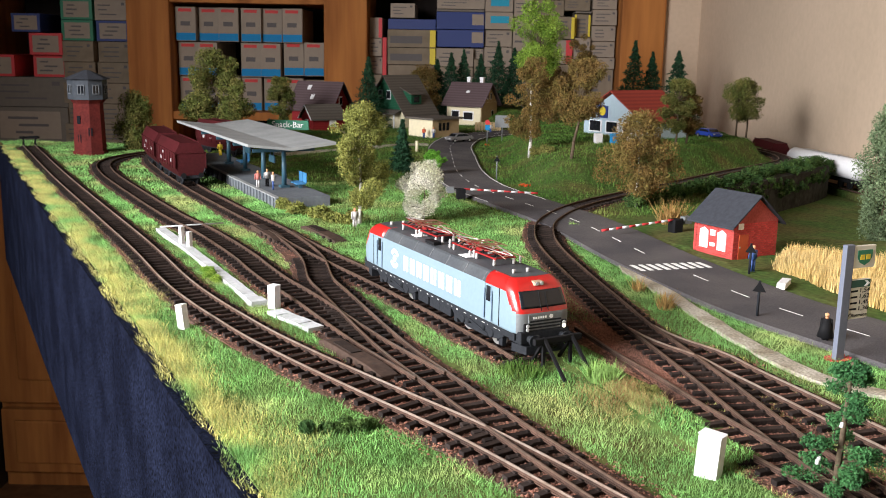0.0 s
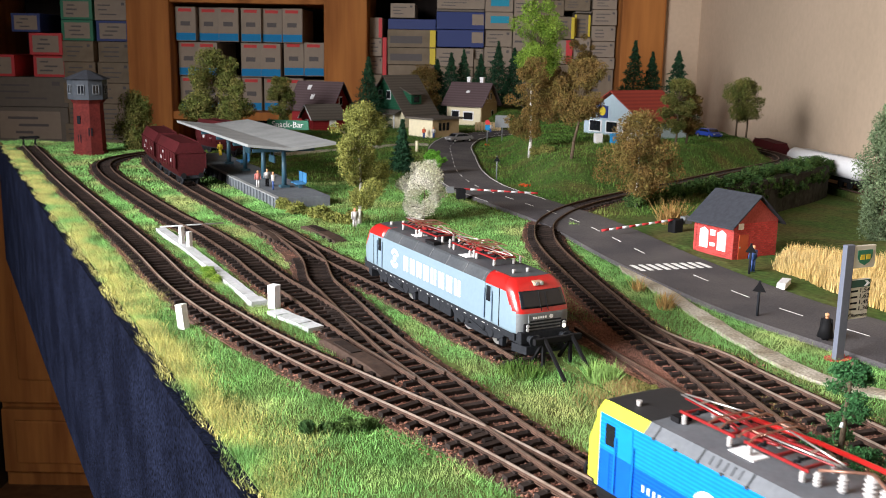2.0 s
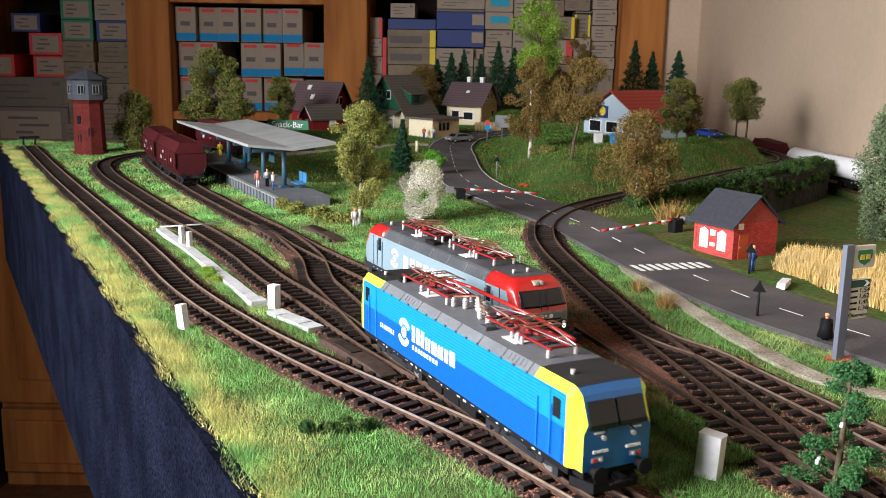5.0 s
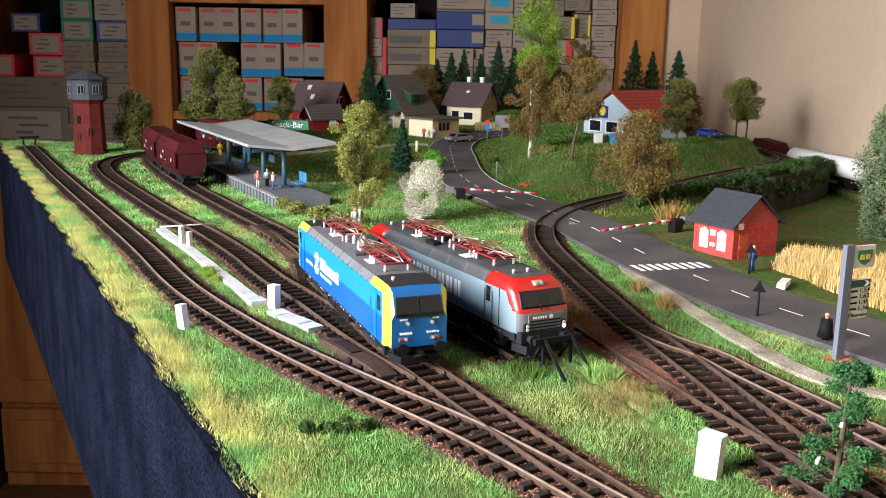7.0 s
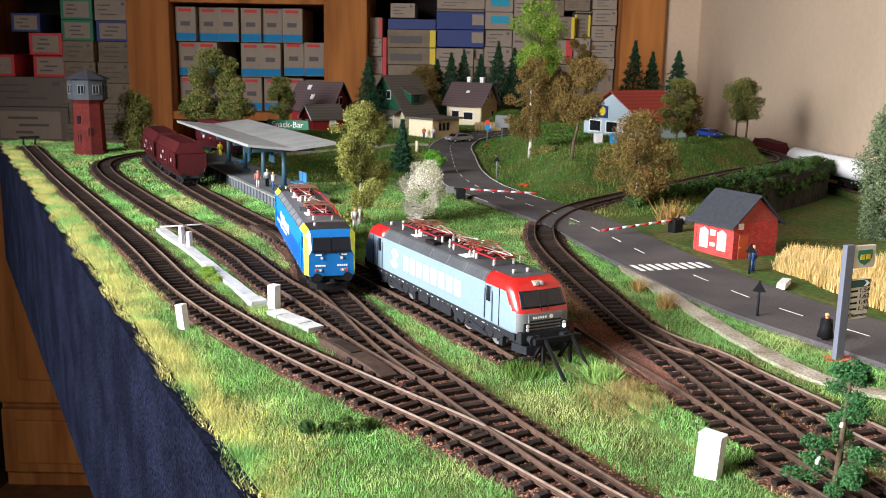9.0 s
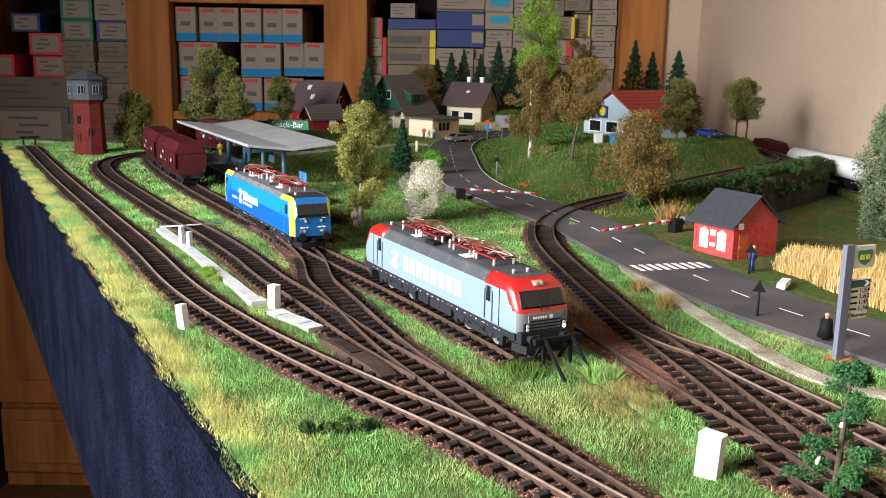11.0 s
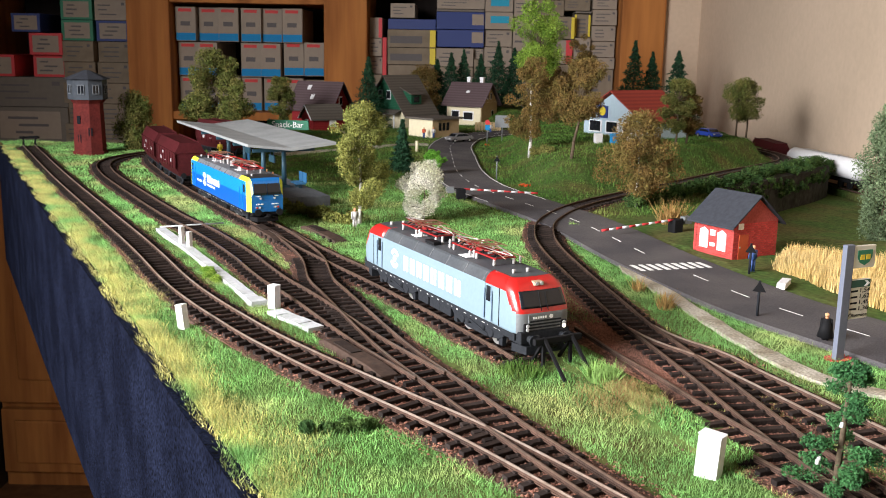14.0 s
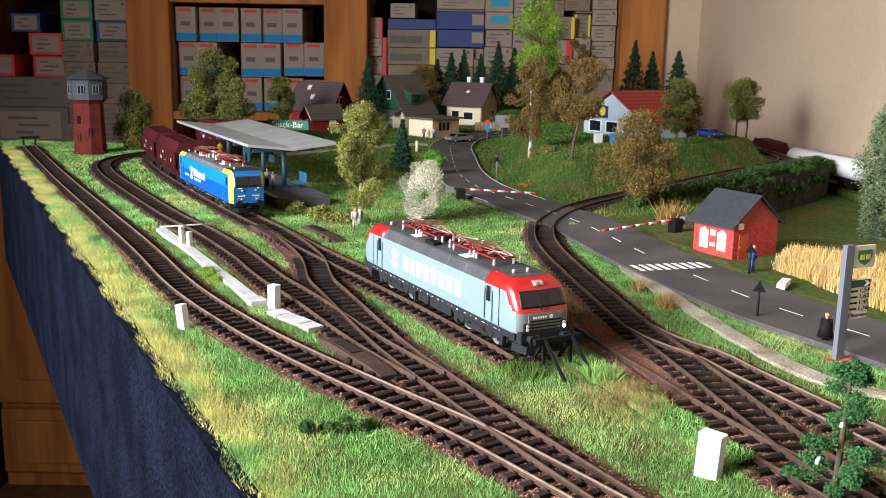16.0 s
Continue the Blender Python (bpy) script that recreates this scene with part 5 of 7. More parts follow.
tree(-0.080, 0.911, 0.114, 0.034, "lime", "yellow-green foliage tree with pale trunk behind the tracks", 101, 0.22, 2600, 0.0032, M_BIRCH)
tree(-0.019, 0.933, 0.058, 0.027, "white", "small tree covered in white blossom", 102, 0.15, 2200, 0.0022)
tree(-0.014, 1.290, 0.036, 0.014, "bush", "small round vivid green tree beside the road", 103, 0.35, 900, 0.0026)
conifer(-0.058, 1.326, 0.072, 0.021, "dark green conifer by the house garden", 104)
tree(0.122, 1.40, 0.142, 0.036, "brown", "olive-brown birch with a pale trunk on the knoll", 105, 0.22, 2400, 0.0036, M_BIRCH)
tree(0.171, 1.85, 0.235, 0.060, "green", "tall bright green leafy tree", 106, 0.42, 2400, 0.0050)
tree(0.166, 1.27, 0.130, 0.035, "brown", "leaning olive-brown tree on the knoll", 107, 0.38, 2200, 0.0036, None, (0.014, 0.01))
tree(0.211, 1.052, 0.098, 0.044, "brown", "olive-brown tree beside the curved track", 108, 0.16, 2400, 0.0034, M_BIRCH)
tree(0.500, 1.654, 0.095, 0.032, "dull", "olive tree with twin trunks near the wall", 109, 0.35, 1700, 0.0038, trunks=2)
tree(0.348, 1.468, 0.098, 0.030, "dull", "dark olive tree beside the filling station", 110, 0.25, 1700, 0.0036)
tree(0.372, 1.50, 0.090, 0.028, "brown", "brownish tree beside the filling station", 111, 0.25, 1500, 0.0036)
tree(0.424, 0.92, 0.150, 0.030, "willow", "tall grey-green willow with hanging leaves", 112, 0.05, 4200, 0.0034, droop=0.02, trunks=2, z=-0.03)
tree(-0.378, 1.62, 0.152, 0.060, "dull", "broad dull green tree in front of the shelf", 113, 0.15, 3200, 0.0055)
tree(-0.494, 1.545, 0.095, 0.036, "dull", "dark drooping willow beside the tower", 114, 0.12, 2200, 0.0040, droop=0.02)
tree(-0.325, 1.93, 0.105, 0.030, "dull", "small olive tree behind the red house", 115, 0.2, 1200, 0.0048)
tree(0.301, 2.20, 0.175, 0.040, "brown", "olive tree in the back row", 116, 0.3, 1400, 0.0052)
tree(0.215, 1.98, 0.135, 0.050, "brown", "olive-brown tree in the back row", 117, 0.2, 1600, 0.0052)
tree(-0.053, 2.35, 0.125, 0.045, "brown", "yellowish bush in the back row", 118, 0.1, 1400, 0.0052)
for i, (x, y, h, r) in enumerate(((-0.162, 2.05, 0.155, 0.034), (-0.022, 2.40, 0.150, 0.040), (0.012, 2.38, 0.165, 0.040), (0.043, 2.42, 0.175, 0.034), (0.084, 2.40, 0.155, 0.034), (0.125, 2.38, 0.165, 0.034), (0.165, 2.40, 0.150, 0.034), (0.419, 2.20, 0.170, 0.036), (0.463, 2.22, 0.145, 0.030), (0.493, 2.10, 0.150, 0.038))):
    conifer(x, y, h * 0.95, r * 1.6, "dark green conifer in the back row", 130 + i, n=5200, size=0.0026)


def sparse_pine(x, y, h):
    root = empty("conifer", pose(x, y, -0.006), "small sparse pine with a bare dark trunk beside the stub track", "tree", "model trees")
    bm = bmesh.new()
    tube(bm, (0, 0, 0), (0.002, 0, h), 0.0016, 0.0006, 8)
    rg = random.Random(5)
    tips = []
    for k in range(30):
        f = rg.uniform(0.12, 0.97)
        a = rg.uniform(0, 6.283)
        L = 0.0145 * (1.1 - 0.8 * f) * rg.uniform(0.6, 1.2)
        p0 = Vector((0.002 * f, 0, h * f))
        p1 = p0 + Vector((L * math.cos(a), L * math.sin(a), L * 0.15))
        tube(bm, p0, p1, 0.0004, 0.0002, 5)
        for g in (0.55, 0.8, 1.0):
            tips.append(tuple(p0.lerp(p1, g)))
    part("trunk", bm, M_BARK, root)
    V, F = leaves(tips, [0.0036] * len(tips), 17000, 0.00055, 9, 0.7)
    fast("needles", V, F, M_LEAF["pine"], root)
    bm = bmesh.new()
    for k in range(5):
        a = rg.uniform(0, 6.283)
        f = rg.uniform(0.15, 0.6)
        tube(bm, (0.009 * math.cos(a), 0.009 * math.sin(a), h * f), (0.009 * math.cos(a), 0.009 * math.sin(a), h * f + 0.0018), 0.0009, 0.0006, 7)
    part("cone", bm, M_PRINT, root)


sparse_pine(0.152, 0.347, 0.056)


def hedge(name, line, w, h, seed, kind, label, n):
    rg = np.random.RandomState(seed)
    cs, rs = [], []
    for q in line:
        for _ in range(2):
            cs.append((q.x + rg.normal(0, w * 0.4), q.y + rg.normal(0, w * 0.4), ground_z(q.x, q.y) + h * rg.uniform(0.2, 0.7)))
            rs.append(h * rg.uniform(0.35, 0.6))
    V, F = leaves(cs, rs, n * (3 if h > 0.007 else 6), 0.0014 if h > 0.007 else 0.0006, seed)
    return tagged(fast(name, V, F, M_LEAF[kind]), label, "hedge")


RIGHT = LINES["right"]
BANK = [q for q in RIGHT if 1.06 < q.y < 1.56 and q.x > 0.17]
BANK = [q + Vector((0.783, -0.622)) * 0.050 for q in BANK]
hedge("hedge", BANK, 0.012, 0.017, 201, "hedge", "low dark green hedge on top of the retaining wall", 8000)
hedge("shrub", [Vector((-0.056 + 0.005 * k, 0.402 + 0.001 * k)) for k in range(6)], 0.007, 0.0055, 202, "hedge", "low dark green shrub in the front grass", 2600)
hedge("shrub", [Vector((-0.176 + 0.004 * k, 0.700 - 0.007 * k)) for k in range(5)], 0.004, 0.006, 203, "green", "low green shrub beside the cable duct", 700)
hedge("shrub", [Vector((-0.165 + 0.012 * k, 0.985 - 0.012 * k)) for k in range(7)], 0.010, 0.013, 204, "lime", "straggly pale green shrub at the platform's end", 2200)
hedge("shrub", [Vector((0.128 + 0.007 * k, 1.385 - 0.01 * k)) for k in range(4)], 0.008, 0.012, 205, "dull", "dark shrub on the knoll", 800)
hedge("shrub", [Vector((0.100, 0.455)), Vector((0.106, 0.450))], 0.003, 0.005, 206, "dull", "small dark weed in the grass", 300)

cs_, rs_ = [], []
for q in BANK[::2]:
    if q.x > 0.30:
        for k in range(3):
            p = q + Vector((0.783, -0.622)) * RNG.uniform(0.018, 0.024)
            cs_.append((p.x, p.y, RNG.uniform(-0.026, 0.004)))
            rs_.append(RNG.uniform(0.004, 0.008))
V_, F_ = leaves(cs_, rs_, 9000, 0.0014, 209)
tagged(fast("ivy", V_, F_, M_LEAF["hedge"]), "dark ivy hanging over the retaining wall", "hedge")
# retaining wall below the right-hand curve
M_ROCK = mat("dark_masonry", (0.040, 0.038, 0.034), 0.9, var=0.4, scale=120, big=40, second=(0.028, 0.030, 0.022), bump=1.0)
bm = bmesh.new()
line = [q + Vector((0.783, -0.622)) * 0.010 for q in BANK if q.x > 0.32]
ribbon(bm, line, 0.011, -0.055, -0.003)
tagged(part("retaining_wall", bm, M_ROCK), "dark weathered stone retaining wall under the track", "wall", kind="structure")

# ---- buildings ----
M_BRICKRED = mat("pale_mortar", (0.40, 0.085, 0.075), 0.85, var=0.2, scale=500, big=60, second=(0.34, 0.07, 0.06))
M_TOWER = mat("dark_red_brick", (0.115, 0.020, 0.017), 0.85, var=0.2, scale=300, big=60, second=(0.09, 0.017, 0.015))
M_SLATE = mat("dark_slate", (0.040, 0.043, 0.052), 0.75, var=0.15, scale=300, big=40)
M_ROOFBROWN = stripe_mat("brown_tiles", (0.12, 0.085, 0.09), (0.09, 0.062, 0.066), 60, "Z", 0.8)
M_ROOFGREY = stripe_mat("grey_brown_tiles", (0.13, 0.115, 0.10), (0.10, 0.088, 0.075), 60, "Z", 0.8)
M_ROOFRED = stripe_mat("red_tiles", (0.30, 0.05, 0.035), (0.22, 0.038, 0.028), 60, "Z", 0.8)
M_HGREEN = stripe_mat("green_boards", (0.02, 0.10, 0.055), (0.014, 0.075, 0.04), 90, "Z", 0.7)
M_HRED = stripe_mat("red_boards", (0.27, 0.022, 0.026), (0.21, 0.018, 0.02), 90, "Z", 0.7)
M_CREAM = mat("cream_render", (0.74, 0.66, 0.46), 0.85, var=0.06, scale=150, big=30)
# brown of the garden fence; on cream buildings it stands for walls in shade
M_TAN = mat("tan_fence_and_shaded_wall", (0.42, 0.31, 0.17), 0.85, var=0.08, scale=150, big=30)
M_LTBLUE = stripe_mat("pale_blue_boards", (0.40, 0.50, 0.56), (0.33, 0.42, 0.48), 80, "X", 0.7)
M_CONCRETE = mat("concrete", (0.14, 0.155, 0.17), 0.85, var=0.12, scale=300, big=30, second=(0.11, 0.12, 0.135), bump=0.2)
M_CANOPY = mat("grey_roofing", (0.30, 0.31, 0.31), 0.8, var=0.08, scale=200, big=25, second=(0.25, 0.26, 0.26))
M_TEAL = flat("dark_teal_paint", (0.03, 0.085, 0.12), 0.5)
M_SEAT = flat("blue_seat", (0.05, 0.20, 0.40), 0.5)
M_DOOR = flat("orange_door", (0.48, 0.07, 0.02), 0.6)


def house(m, w, d, hw, hr, mw, mr, label, over=0.006, gable=None, windows=(), chimneys=(), ridge="x", cat="house", group="model houses"):
    """A house on a w x d plan: walls to hw, gabled roof to hw+hr with its ridge along x."""
    root = empty("house", m, label, cat, group)
    bm = bmesh.new()
    prism(bm, [(-d / 2, 0), (d / 2, 0), (d / 2, hw), (0, hw + hr - 0.001), (-d / 2, hw)], -w / 2, w / 2, "x")
    part("wall", bm, mw, root)
    if gable:
        for s in (-1, 1):
            bm = bmesh.new()
            prism(bm, [(-d / 2, hw), (d / 2, hw), (0, hw + hr - 0.001)], min(s * w / 2, s * (w / 2 + 0.001)), max(s * w / 2, s * (w / 2 + 0.001)), "x")
            part("gable", bm, gable, root)
    t = 0.0022
    for s in (-1, 1):
        k = hr / (d / 2)
        y1 = s * (d / 2 + over)
        z1 = hw - over * k
        bm = bmesh.new()
        prism(bm, [(0, hw + hr), (y1, z1), (y1, z1 + t), (0, hw + hr + t)], -w / 2 - over, w / 2 + over, "x")
        part("roof", bm, mr, root)
    for face, a, z, ww, wh, mat_ in windows:
        bm = bmesh.new()
        b2 = bmesh.new()
        if face in "fb":
            y = -d / 2 if face == "f" else d / 2
            s = -1 if face == "f" else 1
            box(bm, a - ww / 2, a + ww / 2, min(y, y + s * 0.0012), max(y, y + s * 0.0012), z, z + wh)
            box(b2, a - ww * 0.42, a + ww * 0.42, min(y, y + s * 0.0016), max(y, y + s * 0.0016), z + wh * 0.12, z + wh * 0.88)
        else:
            x = -w / 2 if face == "l" else w / 2
            s = -1 if face == "l" else 1
            box(bm, min(x, x + s * 0.0022), max(x, x + s * 0.0022), a - ww / 2, a + ww / 2, z, z + wh)
            box(b2, min(x, x + s * 0.0026), max(x, x + s * 0.0026), a - ww * 0.42, a + ww * 0.42, z + wh * 0.08, z + wh * 0.92)
        wd = part("window", bm, M_WHITE, root)
        part("pane", b2, mat_, wd)
    for x, y, h in chimneys:
        bm = bmesh.new()
        z0 = hw + hr * (1 - abs(y) / (d / 2)) - 0.004
        box(bm, x - 0.004, x + 0.004, y - 0.004, y + 0.004, z0, z0 + h)
        box(bm, x - 0.005, x + 0.005, y - 0.005, y + 0.005, z0 + h, z0 + h + 0.002)
        part("chimney", bm, M_WHITE, root)
    return root


GZ = -0.005
red_house = house(pose(-0.268, 2.105, GZ, 0, 0, -22), 0.092, 0.086, 0.044, 0.048, M_HRED, M_ROOFBROWN, "dark red wooden house with a brown tiled roof", 0.010, windows=(("r", 0.0, 0.045, 0.012, 0.018, M_GLASS), ("f", 0.02, 0.014, 0.014, 0.018, M_GLASS)))
for x, f in ((-0.020, 0.72), (-0.004, 0.32)):
    bm = bmesh.new()
    y, z = -0.043 * (1 - f), 0.044 + 0.048 * f
    prism(bm, [(y - 0.004, z - 0.002), (y + 0.004, z + 0.0068), (y + 0.003, z + 0.0078), (y - 0.005, z - 0.001)], x - 0.004, x + 0.004, "x")
    part("skylight", bm, M_WHITE, red_house)
porch = house(pose(-0.252, 2.000, GZ, 0, 0, 30), 0.066, 0.060, 0.026, 0.024, M_HRED, M_ROOFGREY, "dark red porch house with white gable edging", 0.006, windows=(("l", 0.0, 0.008, 0.012, 0.014, M_GLASS), ("f", 0.01, 0.008, 0.014, 0.014, M_WHITE)))
for sy in (-1, 1):
    bm = bmesh.new()
    tube(bm, (-0.0392, 0, 0.0505), (-0.0392, sy * 0.036, 0.0217), 0.0011, None, 5)
    part("gable_edging", bm, M_WHITE, porch)
green = house(pose(-0.0985, 2.125, GZ, 0, 0, 50), 0.096, 0.112, 0.036, 0.072, M_CREAM, M_ROOFGREY, "green-gabled house with a steep grey-brown roof", 0.008, gable=M_HGREEN, windows=(("l", 0.012, 0.060, 0.012, 0.019, M_GLASS), ("l", -0.012, 0.060, 0.012, 0.019, M_GLASS), ("l", 0.02, 0.008, 0.014, 0.020, M_GLASS)))
# dormer on the slope that faces the road, and a small veranda under the gable
bm = bmesh.new()
prism(bm, [(-0.050, 0.050), (-0.050, 0.070), (-0.030, 0.078), (-0.020, 0.074)], -0.020, 0.012, "x")
dormer = part("dormer", bm, M_HGREEN, green)
bm = bmesh.new()
prism(bm, [(-0.054, 0.0695), (-0.018, 0.0845), (-0.018, 0.0865), (-0.054, 0.0715)], -0.024, 0.016, "x")
part("dormer_roof", bm, M_ROOFGREY, dormer)
slab("dormer_window", (-0.012, 0.004, -0.0512, -0.0500, 0.054, 0.066), M_GLASS, dormer)
bm = bmesh.new()
prism(bm, [(-0.072, 0.030), (-0.050, 0.038), (-0.050, 0.0395), (-0.072, 0.0315)], -0.050, 0.010, "y")
ver = part("veranda_roof", bm, M_ROOFGREY, green)
for y in (-0.046, -0.018, 0.006):
    slab("veranda_post", (-0.070, -0.068, y - 0.001, y + 0.001, 0.0, 0.031), M_WHITE, ver)
# the gables' tan is the cream render with shade painted in
cream = house(pose(0.0590, 2.210, GZ, 0, 0, -28), 0.084, 0.080, 0.052, 0.040, M_CREAM, M_ROOFBROWN, "cream rendered house with a brown roof and two chimneys", 0.010, gable=M_TAN, windows=(("f", -0.020, 0.014, 0.020, 0.020, M_GLASS), ("f", 0.012, 0.012, 0.026, 0.020, M_GLASS), ("r", 0.008, 0.058, 0.007, 0.014, M_GLASS), ("r", -0.008, 0.058, 0.007, 0.014, M_GLASS), ("r", 0.016, 0.018, 0.010, 0.016, M_GLASS)), chimneys=((-0.010, 0.006, 0.022), (0.022, 0.006, 0.022)))
bm = bmesh.new()
prism(bm, [(-0.022, 0.0705), (-0.014, 0.0785), (-0.014, 0.0800), (-0.023, 0.0715)], -0.004, 0.004, "x")
part("skylight", bm, M_WHITE, cream)
# thin sheet that carries the shaded tone over the right-hand wall
bm = bmesh.new()
box(bm, 0.0425, 0.0440, -0.0395, 0.0395, 0.0, 0.0515)
part("shaded_gable_wall", bm, M_TAN, cream, "cream house's gable wall with its shade in the colour")
hs = house(pose(0.318, 1.640, 0.024, 0, 0, -146), 0.100, 0.140, 0.032, 0.042, M_LTBLUE, M_ROOFRED, "filling station shop with pale blue gable and red roof", 0.010, windows=(("r", -0.04, 0.006, 0.03, 0.020, M_GLASS), ("r", 0.0, 0.006, 0.03, 0.020, M_GLASS), ("r", 0.04, 0.006, 0.03, 0.020, M_GLASS)), cat="shop", group="")
bm = bmesh.new()
box(bm, 0.0505, 0.0525, -0.034, -0.012, 0.030, 0.050)
bx = part("sign_board", bm, M_BOXNAVY, hs, "blue gable sign with a yellow disc")
bm = bmesh.new()
tube(bm, (0.0525, -0.023, 0.041), (0.0535, -0.023, 0.041), 0.0075, None, 16)
part("disc", bm, M_BOXYEL, bx)
for k in range(3):
    bm = bmesh.new()
    box(bm, -0.006, 0.006, -0.004, 0.004, 0, 0.016, 0.0008)
    pump = part("fuel_pump", bm, [M_WHITE, M_BOXBLUE][k % 2])
    pump.matrix_world = pose(0.232 + 0.026 * k, 1.475 + 0.008 * k, ground_z(0.232 + 0.026 * k, 1.475) - 0.0005, 0, 0, 20)
    tagged(pump, "small white and blue fuel pump", "pump", "fuel pumps")


def garage():
    root = empty("garage", pose(-0.0245, 1.850, GZ, 0, 0, -42), "flat-roofed cream garage beside the road", "garage")
    # local origin at the corner nearest the road
    slab("wall", (-0.062, 0.0, 0.0, 0.075, 0, 0.034), M_CREAM, root)
    # darker sheet: shade on the garage's right side, put into colour
    slab("shaded_side_wall", (0.0001, 0.0012, 0.0, 0.075, 0, 0.034), M_TAN, root)
    slab("roof", (-0.066, 0.008, -0.006, 0.080, 0.034, 0.0375), M_ROOFGREY, root)
    for y in (0.020, 0.031, 0.042):
        slab("window", (0.0013, 0.0022, y - 0.0035, y + 0.0035, 0.013, 0.028), M_GLASS, root)


garage()


def brick_rows(root, length, height, m_len, place):
    """Thin raised bricks laid over a wall in running bond."""
    bw, bh, g = 0.0040, 0.0016, 0.0004
    bm = bmesh.new()
    box(bm, 0, bw - g, -0.0002, 0.0, 0, bh - g)
    me = bpy.data.meshes.new("brick")
    bm.to_mesh(me)
    bm.free()
    me.materials.append(M_BRICKP)
    rows = int(height / bh)
    for r in range(rows):
        x = -(bw / 2) * (r % 2)
        while x < length - bw * 0.5:
            x0 = max(0, x)
            if x0 + bw - g <= length:
                ob = new("brick", me)
                ob.parent = root
                ob.matrix_local = place @ Matrix.Translation((x0, 0, r * bh))
            x += bw


M_BRICKP = mat("red_brick_piece", (0.46, 0.06, 0.055), 0.85, var=0.15, scale=600, big=60, objvar=0.22)


def hut():
    w, d, hw, hr = 0.0525, 0.044, 0.031, 0.021
    root = empty("hut", pose(0.250, 0.817, -0.0055, 0, 0, 31), "small red brick hut with a dark slate roof beside the road", "hut")
    bm = bmesh.new()
    prism(bm, [(-w / 2, 0), (w / 2, 0), (w / 2, hw), (0, hw + hr - 0.001), (-w / 2, hw)], -d / 2, d / 2, "y")
    wall = part("wall", bm, M_BRICKRED, root)
    for s in (-1, 1):
        k = hr / (w / 2)
        bm = bmesh.new()
        prism(bm, [(0, hw + hr), (s * (w / 2 + 0.0055), hw - 0.0055 * k), (s * (w / 2 + 0.0055), hw - 0.0055 * k + 0.0014), (0, hw + hr + 0.0014)], -d / 2 - 0.004, d / 2 + 0.004, "y")
        part("roof", bm, M_SLATE, root)
    bm = bmesh.new()
    box(bm, -0.020, -0.009, -d / 2 - 0.0007, -d / 2, 0.0, 0.021)
    door = part("door", bm, M_DOOR, root, "orange-red plank door")
    slab("door_handle", (-0.0195, -0.0185, -d / 2 - 0.0014, -d / 2 - 0.0007, 0.010, 0.0112), M_STEEL, door)
    bm = bmesh.new()
    box(bm, -0.0215, -0.0155, -d / 2 - 0.0006, -d / 2, 0.0255, 0.0305)
    part("number_plate", bm, M_PRINT, root)
    for y in (0.010, -0.010):
        bm = bmesh.new()
        prism(bm, [(y - 0.0048, 0.006), (y + 0.0048, 0.006), (y + 0.0048, 0.021), (y, 0.0235), (y - 0.0048, 0.021)], -w / 2 - 0.0008, -w / 2, "x")
        part("shutter", bm, M_WHITE, root, "closed white window shutter")
    for z0, z1 in ((0.0175, 0.0225), (0.0085, 0.0115)):
        slab("notice_board", (-w / 2 - 0.001, -w / 2, -0.0028, 0.0028, z0, z1), M_PRINT, root)
    brick_rows(wall, d, hw, 0, Matrix.Translation((-w / 2, d / 2, 0)) @ Matrix.Rotation(-math.pi / 2, 4, "Z"))
    brick_rows(wall, w, hw, 0, Matrix.Translation((-w / 2, -d / 2, 0)))


hut()


def octagon(r0, r1, z0, z1, bm, mi=0):
    rings = []
    for r, z in ((r0, z0), (r1, z1)):
        rings.append([(r * math.cos(math.radians(22.5 + 45 * k)), r * math.sin(math.radians(22.5 + 45 * k)), z) for k in range(8)])
    loft(bm, rings, mi)


M_SLATEB = mat("blue_grey_boards", (0.055, 0.063, 0.075), 0.7, var=0.12, scale=200, big=40)


def tower():
    root = empty("water_tower", pose(-0.540, 1.478, -0.006), "red brick railway tower with a grey eight-sided cabin", "tower")
    bm = bmesh.new()
    octagon(0.0235, 0.0215, 0, 0.078, bm)
    octagon(0.0255, 0.0255, 0, 0.006, bm)
    octagon(0.0215, 0.0265, 0.078, 0.084, bm)
    part("brick_shaft", bm, M_TOWER, root)
    bm = bmesh.new()
    octagon(0.0285, 0.0285, 0.084, 0.114, bm)
    cab = part("cabin", bm, M_SLATEB, root)
    for k in range(8):
        a = math.radians(45 * k)
        bm = bmesh.new()
        box(bm, 0.0262, 0.0275, -0.0045, 0.0045, 0.093, 0.105)
        wd = part("window", bm, M_GLASS, cab)
        wd.matrix_local = Matrix.Rotation(a, 4, "Z")
        bm = bmesh.new()
        for y0, y1, z0, z1 in ((-0.0052, -0.0042, 0.092, 0.106), (0.0042, 0.0052, 0.092, 0.106), (-0.0042, 0.0042, 0.092, 0.0932), (-0.0042, 0.0042, 0.1048, 0.106), (-0.0005, 0.0005, 0.0932, 0.1048)):
            box(bm, 0.0268, 0.0280, y0, y1, z0, z1)
        part("frame", bm, M_CONCRETE, wd)
    bm = bmesh.new()
    octagon(0.0340, 0.004, 0.114, 0.127, bm)
    part("roof", bm, M_SLATE, root)
    for a, z in ((-112, 0.020), (-112, 0.048), (-67, 0.030)):
        bm = bmesh.new()
        box(bm, 0.0205, 0.0222, -0.003, 0.003, z, z + 0.012)
        w = part("slit_window", bm, M_GLASS, root)
        w.matrix_local = Matrix.Rotation(math.radians(a), 4, "Z")


tower()


